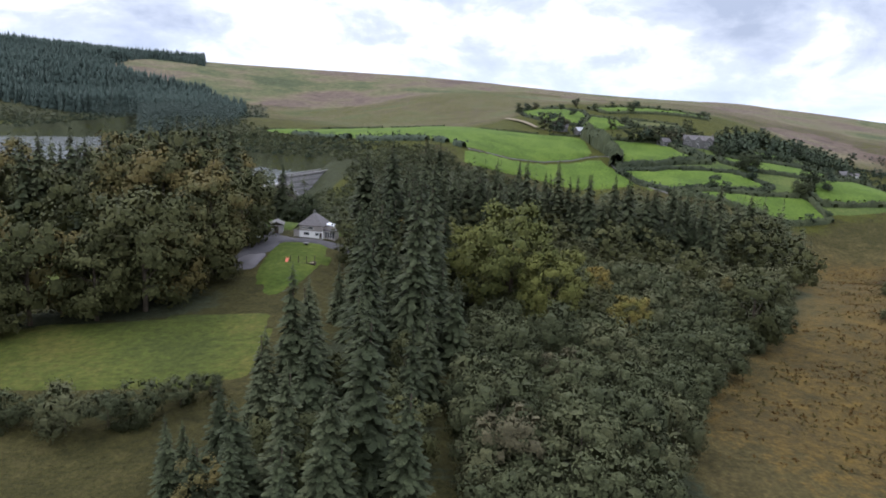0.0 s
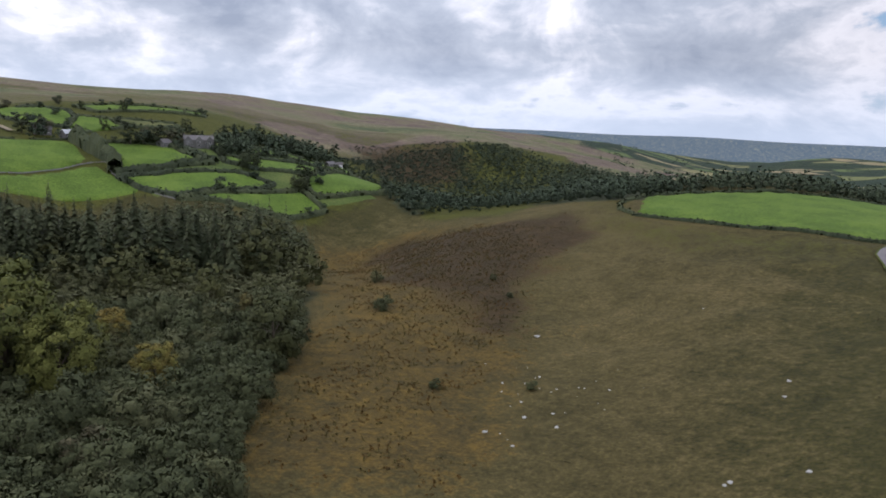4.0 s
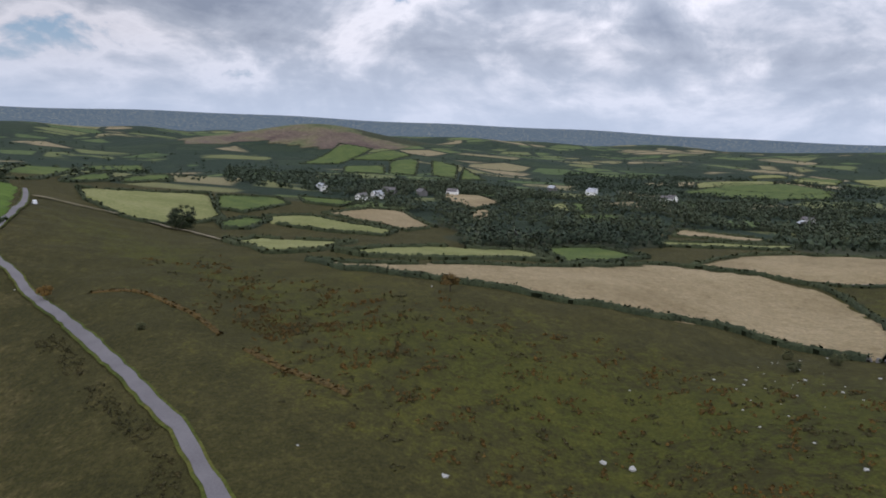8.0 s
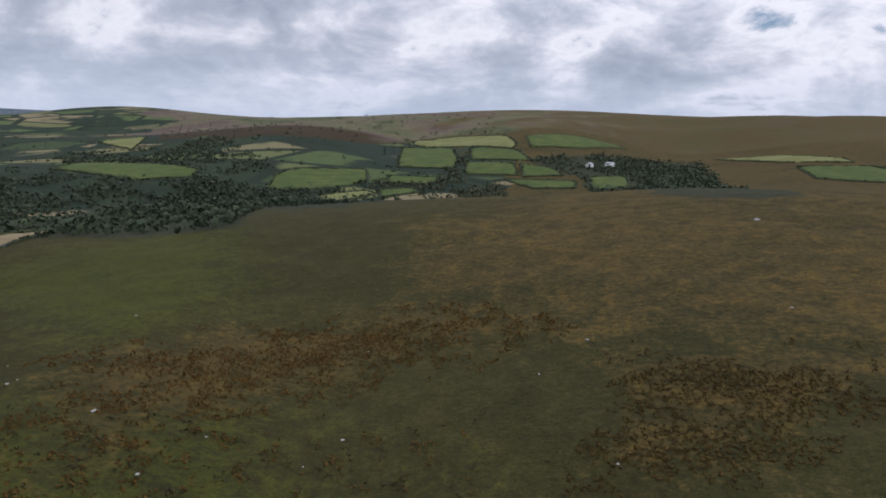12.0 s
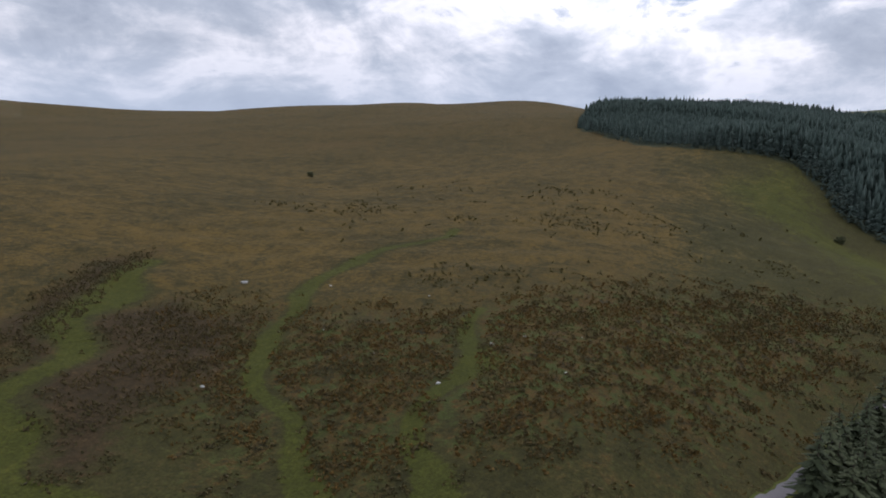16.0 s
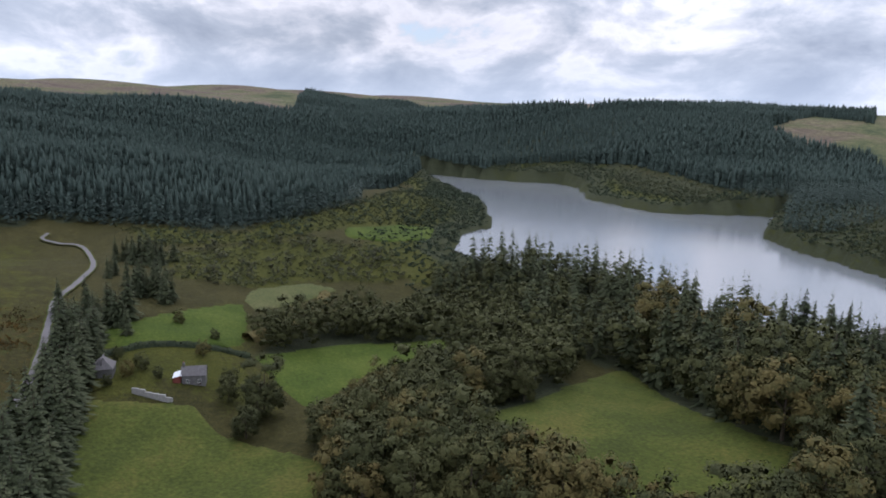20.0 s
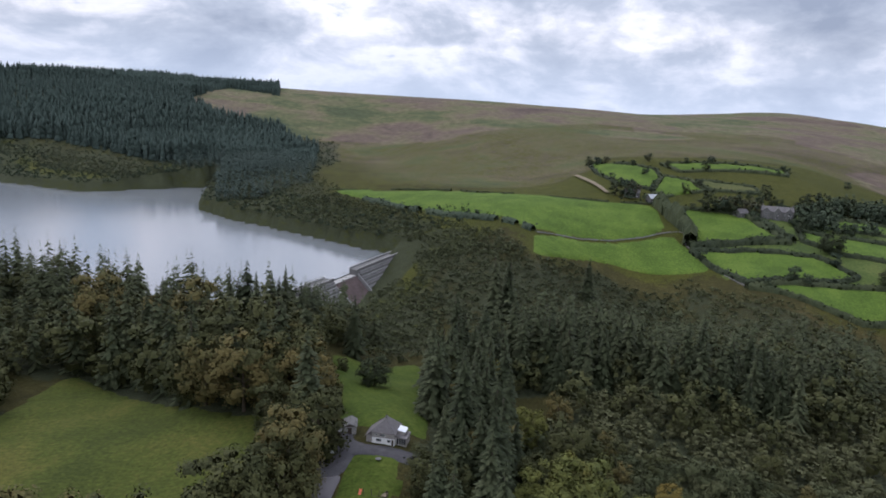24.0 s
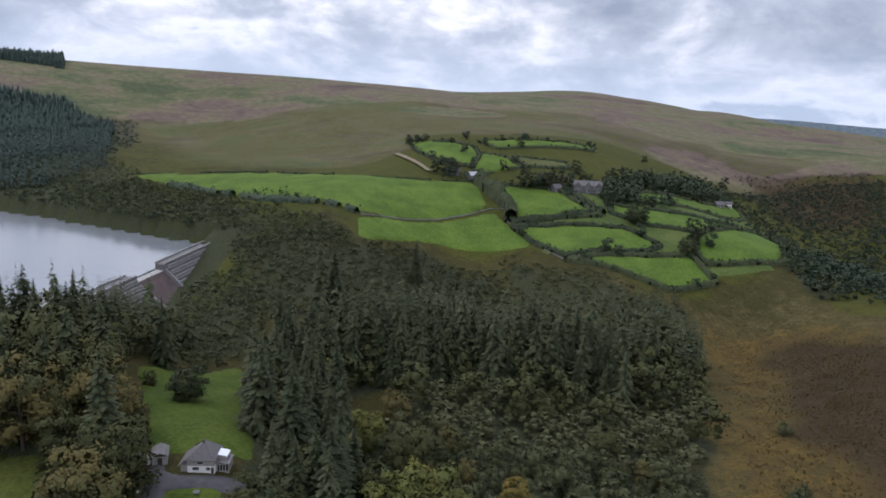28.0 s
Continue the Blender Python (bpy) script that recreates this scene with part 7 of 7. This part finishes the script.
# ---- the dam ----
def dam():
    A, B = np.array(DAM_ENDS[0], float), np.array(DAM_ENDS[1], float)
    L = float(np.hypot(*(B - A)))
    ang = math.degrees(math.atan2(B[1] - A[1], B[0] - A[0]))
    # local x runs along the crest, local -y is downstream
    t = thing("dam", "granite masonry dam with a central spillway", "dam", loc=(A[0], A[1], -17), rz=ang)
    s0, s1 = 0.38 * L, 0.565 * L
    foot = 19.0

    def depth(x):
        return 4 + 15 * math.exp(-((x - 0.55 * L) / (0.30 * L)) ** 2)

    part("core", boxy("core", -3, s0, -3.5, 2.2, -14, -0.35, M_STONE, 0.1), t, "grey granite dam wall")
    part("core", boxy("core", s1, L + 4, -3.5, 2.2, -14, -0.35, M_STONE, 0.1), t, "grey granite dam wall")
    part("weir", boxy("weir", s0, s1, -2.6, 1.8, -14, -3.2, M_PALESTONE, 0.2), t, "pale weir crest")
    for x0, x1 in ((-3, s0), (s1, L + 4)):
        part("walkway", boxy("walkway", x0, x1, -3.7, 2.4, -0.35, 0.0, M_STONE, 0.05), t, "grey stone walkway")
        for y in (-3.6, 2.2):
            p = part("parapet", boxy("parapet", x0, x1, y - 0.18, y + 0.18, 0, 0.45, M_STONE, 0.03), t)
            n = int((x1 - x0) / 3)
            for k in range(n):
                x = x0 + (k + 0.5) * (x1 - x0) / n
                part("pier", boxy("pier", x - 0.3, x + 0.3, y - 0.24, y + 0.24, 0, 1.1, M_DAMTOP, 0.03), p)
            part("coping", boxy("coping", x0, x1, y - 0.2, y + 0.2, 1.0, 1.2, M_PALESTONE, 0.03), p)
    # stepped downstream face, course by course
    for x0, x1 in ((-3, s0 - 1), (s1 + 1, L + 4)):
        n = 13
        for k in range(n):
            top = -0.9 - k * 1.35
            out = 3.5 + (k + 1) * 1.05
            xa = [x for x in np.linspace(x0, x1, 40) if depth(x) > k * 1.15 + 1.5]
            if len(xa) > 1:
                part("step_course", boxy("step_course", min(xa), max(xa), -out, -3.4, top - 3.0, top, M_STONE if k % 2 else M_DAMTOP, 0.06), t)
    sp = part("spillway", sheet("spillway", [(s0, -2.4, -3.4), (s1, -2.4, -3.4), (s1 - 1.5, -foot, -18.5), (s0 + 3, -foot, -18.5)], 3.0, M_SPILL), t, "dark reddish stone spillway face")
    for k in range(12):
        x = s0 + 2 + k * (s1 - s0 - 4) / 11
        part("joint_rib", sheet("joint_rib", [(x - 0.12, -2.6, -3.34), (x + 0.12, -2.6, -3.34), (x + 0.12, -foot + 0.2, -18.3), (x - 0.12, -foot + 0.2, -18.3)], 0.3, M_SPILL), sp)
    for xa, xb in ((s0 - 1.0, s0 + 2.2), (s1 + 0.8, s1 - 0.7)):
        part("training_wall", sheet("training_wall", [(xa - 0.7, -2.5, -1.2), (xa + 0.7, -2.5, -1.2), (xb + 0.7, -foot - 0.5, -16.6), (xb - 0.7, -foot - 0.5, -16.6)], 3.0, M_DAMTOP), t, "grey stone wall beside the spillway")
    part("stilling_basin", boxy("stilling_basin", s0 + 3, s1 + 12, -foot - 6, -foot + 0.5, -21.5, -17.9, M_STONE, 0.15), t)
    part("end_sill", boxy("end_sill", s0 + 2, s1 + 14, -foot - 7, -foot - 5.6, -21.5, -17.0, M_PALESTONE, 0.1), t)
    tower = part("valve_tower", boxy("valve_tower", s0 - 16, s0 - 8, 2.2, 5.2, -12, 0.0, M_STONE, 0.1), t, "granite valve platform on the water side")
    part("railing", boxy("railing", s0 - 16, s0 - 8, 5.0, 5.16, 0.9, 1.05, M_STONE, 0.02), tower)
    for k in range(5):
        part("rail_post", boxy("rail_post", s0 - 15.9 + k * 1.92, s0 - 15.7 + k * 1.92, 5.0, 5.16, 0, 1.0, M_STONE, 0.02), tower)


dam()

# ---- moor vegetation and stones ----
_r = np.random.RandomState(9)
T_TUFT = [broad_crown(_r, h, w, 4, 0.34, 2, 0.0, 1) for h, w in ((0.45, 2.1), (0.55, 2.5), (0.4, 1.7))]
T_BUSH = [broad_crown(_r, h, w, 30, 0.4, 5, -0.05, 1) for h, w in ((1.8, 2.6), (1.4, 2.2))]
PATHS = [np.vstack([curve_points(LINES[k], 2.0) for k in ("moorpath_w", "wgreen_w", "wgreen_x")]), curve_points(ROAD, 2.0)]


def off_paths(q, gap):
    ok = np.ones(len(q), bool)
    for p in PATHS:
        for c in p[::2]:
            ok &= np.hypot(q[:, 0] - c[0], q[:, 1] - c[1]) > gap
    return q[ok]


def tufts(name, poly, gap, thresh, material, label, size=(0.7, 1.3), tm=None, wave=22, seed=1, edge=20, keep=3.0):
    q = fill(poly, gap, _r)
    n = lump(q[:, 0], q[:, 1], wave, seed) + 0.6 * lump(q[:, 0], q[:, 1], wave / 4, seed + 3)
    # thinning out towards the edge of the drift
    n = n - 1.2 * (1 - np.clip(inside(poly, q[:, 0], q[:, 1]) / edge, 0, 1)) + 0.35 * _r.normal(0, 1, len(q))
    q = off_paths(q[n > thresh], keep)
    if len(q):
        replicate(name, tm or T_TUFT, q, _r.uniform(*size, len(q)), material, label, "heath plants", _r)


GW = COVER["gorse_w"]
tufts("bracken_tufts", GW, 1.5, 0.05, M_GORSE, "rusty bracken and gorse tufts on the west slope", (0.7, 1.5), wave=26, seed=1, edge=25)
tufts("gorse_tufts", GW, 1.6, 0.2, M_DARKGORSE, "dark gorse tufts on the west slope", (0.7, 1.6), wave=20, seed=2, edge=25)
tufts("dry_grass_tufts", GW, 1.8, 0.1, M_DRY, "dull brown dead bracken on the west slope", (0.6, 1.3), wave=23, seed=14, edge=30)
tufts("gorse_tufts", COVER["tuft_band"], 1.8, 0.0, M_DARKGORSE, "dark heather band below the brown slope", (0.7, 1.5), wave=30, seed=15, edge=30)
tufts("gorse_tufts", COVER["heath_sw"], 1.5, -0.8, M_DARKGORSE, "dark heather and gorse by the grassy hollow", seed=3, edge=20)
tufts("bracken_tufts", COVER["bracken_sw"], 1.7, 0.1, M_GORSE, "rusty bracken beside the grassy hollow", seed=4, edge=25)
tufts("bracken_tufts", COVER["bracken_s"], 1.4, -0.45, M_RUST, "orange bracken drift on the open moor", (0.6, 1.3), wave=28, seed=5, edge=30)
tufts("bracken_tufts", [(86, -56), (92, -72), (76, -86), (60, -98), (44, -104), (46, -84), (62, -66)], 1.4, -0.1, M_RUST, "small clumps of rusty bracken in grazed turf", (0.5, 1.0), wave=12, seed=27, edge=6)
tufts("bracken_tufts", COVER["bracken_sb"], 1.4, -0.6, M_GORSE, "orange bracken drift above the hollow", (0.7, 1.4), wave=24, seed=16, edge=9)
tufts("dry_grass_tufts", COVER["bracken_ne"], 1.8, 0.2, M_DRY, "ochre dead bracken on the moor beside the wood", (0.45, 0.9), seed=6, edge=20)
tufts("bracken_tufts", COVER["bracken_ne"], 1.7, 0.15, M_RUST, "rusty bracken on the moor beside the wood", (0.4, 0.85), wave=30, seed=26, edge=16)
tufts("heather_tufts", COVER["heath_ne"], 1.9, -0.15, M_DARKGORSE, "dark heather on the moor beside the wood", (0.5, 0.9), seed=7, edge=20)
tufts("gorse_tufts", COVER["gorse_e"], 1.4, 0.1, M_GORSE, "scattered low gorse on the grazed moor", (0.6, 1.3), wave=26, seed=8, edge=20)
tufts("gorse_tufts", COVER["gorse_se"], 1.35, -0.15, M_GORSE, "drifts of rusty gorse on the grazed moor", (0.7, 1.4), wave=22, seed=9, edge=25)
GRAZED = [(60, -40), (110, 0), (200, 30), (260, 60), (280, 20), (195, -60), (130, -125), (70, -150), (10, -150), (-20, -110), (10, -60)]
tufts("gorse_tufts", GRAZED, 1.35, 0.85, M_GORSE, "rusty gorse cushions on grazed turf", (0.6, 1.4), wave=15, seed=10, edge=20)
tufts("gorse_tufts", GRAZED, 1.5, 1.0, M_DARKGORSE, "sparse dark gorse cushions on grazed turf", (0.6, 1.4), wave=13, seed=13, edge=20)
tufts("gorse_tufts", [(80, 95), (190, 190), (270, 200), (240, 80), (110, 22), (60, 10), (40, 60)], 3.4, 1.3, M_DARKGORSE, "sparse dark gorse cushions on pale turf", (0.4, 0.9), wave=20, seed=11, edge=20)
SLOPE = [(-152, -55), (-200, 12), (-328, 56), (-498, 57), (-564, -101), (-492, -364), (-311, -320), (-206, -183)]
tufts("heather_tufts", SLOPE, 4.0, 0.75, M_DRY, "brown heather scattered over the far moor slope", (1.0, 2.2), wave=90, seed=12, edge=80)
# the stone line across the grazed moor
hedge([(206, 52), (202, 38), (180, 22), (150, 6), (125, -12)], 0.45, 1.6, "low rusty line of gorse across the moor", seed=92, gap=0.35, material=M_GORSE)


def rock_mesh(r, s):
    bm = bmesh.new()
    bmesh.ops.create_icosphere(bm, subdivisions=1, radius=s)
    for v in bm.verts:
        v.co = v.co * float(r.uniform(0.7, 1.25))
        v.co.z = v.co.z * 0.6 + 0.1 * s
    return bm_mesh("boulder", bm, M_LICHEN)


ROCKS = [rock_mesh(_r, s) for s in (0.45, 0.6, 0.8)]
rocks = [(143, 137, 1), (101, -58, 1), (-198, -131, 1.3), (-188, -160, 1.5), (-90, -312, 2.2), (104, -54, 0.8), (98, 96, 0.9), (112, 110, 0.8)]
for k in range(45):
    a, d = _r.uniform(40, 260), _r.uniform(95, 230)
    rocks.append((d * math.sin(math.radians(a)), d * math.cos(math.radians(a)), _r.uniform(0.35, 0.9)))
for k in range(34):
    rocks.append((128 + _r.normal(0, 14), -112 + _r.normal(0, 14), _r.uniform(0.25, 0.6)))
for k in range(26):
    rocks.append((112 + _r.normal(0, 10), 104 + _r.normal(0, 10), _r.uniform(0.22, 0.5)))
for x, y, s in rocks:
    o = tagged(new("boulder", ROCKS[_r.randint(3)]), "pale lichen-covered granite boulder in the turf", "rock", "moor boulders")
    o.matrix_basis = pose(x, y, at(x, y), 0, 0, _r.uniform(0, 360)) @ Matrix.Scale(s, 4)
for x, y, s in ((142, 220, 0.8), (116, 177, 0.8), (120, 180, 0.6), (92, 118, 0.45), (110, 106, 0.45), (175, 192, 0.4), (163, 170, 0.4), (-494, -351, 1.0), (-522, 44, 1.0), (136, -118, 0.4), (150, -128, 0.5), (141, -135, 0.5), (165, 30, 0.35)):
    plant("willow", _r.randint(4), x, y, s, _r.uniform(0, 360), label="lone dark bush on the open moor")
_c = curve_points(LINES["road_e"], 5.0)
_c = _c[(np.hypot(_c[:, 0], _c[:, 1]) > 70) & (np.hypot(_c[:, 0], _c[:, 1]) < 185)]
_t = np.gradient(_c, axis=0)
_n = np.column_stack([-_t[:, 1], _t[:, 0]]) / np.linalg.norm(_t, axis=1)[:, None]
DRIFT = [tuple(p) for p in _c + _n * 3.0] + [tuple(p) for p in (_c + _n * 8.5)[::-1]]
tufts("gorse_tufts", DRIFT, 1.15, -0.5, M_DARKGORSE, "dark gorse drift beside the lane", (0.5, 1.1), wave=24, seed=17, edge=2, keep=1.9)
tufts("gorse_tufts", COVER["heath_hollow"], 1.4, -0.9, M_DARKGORSE, "dark heathery bank above the hollow", (0.7, 1.4), seed=18, edge=8)
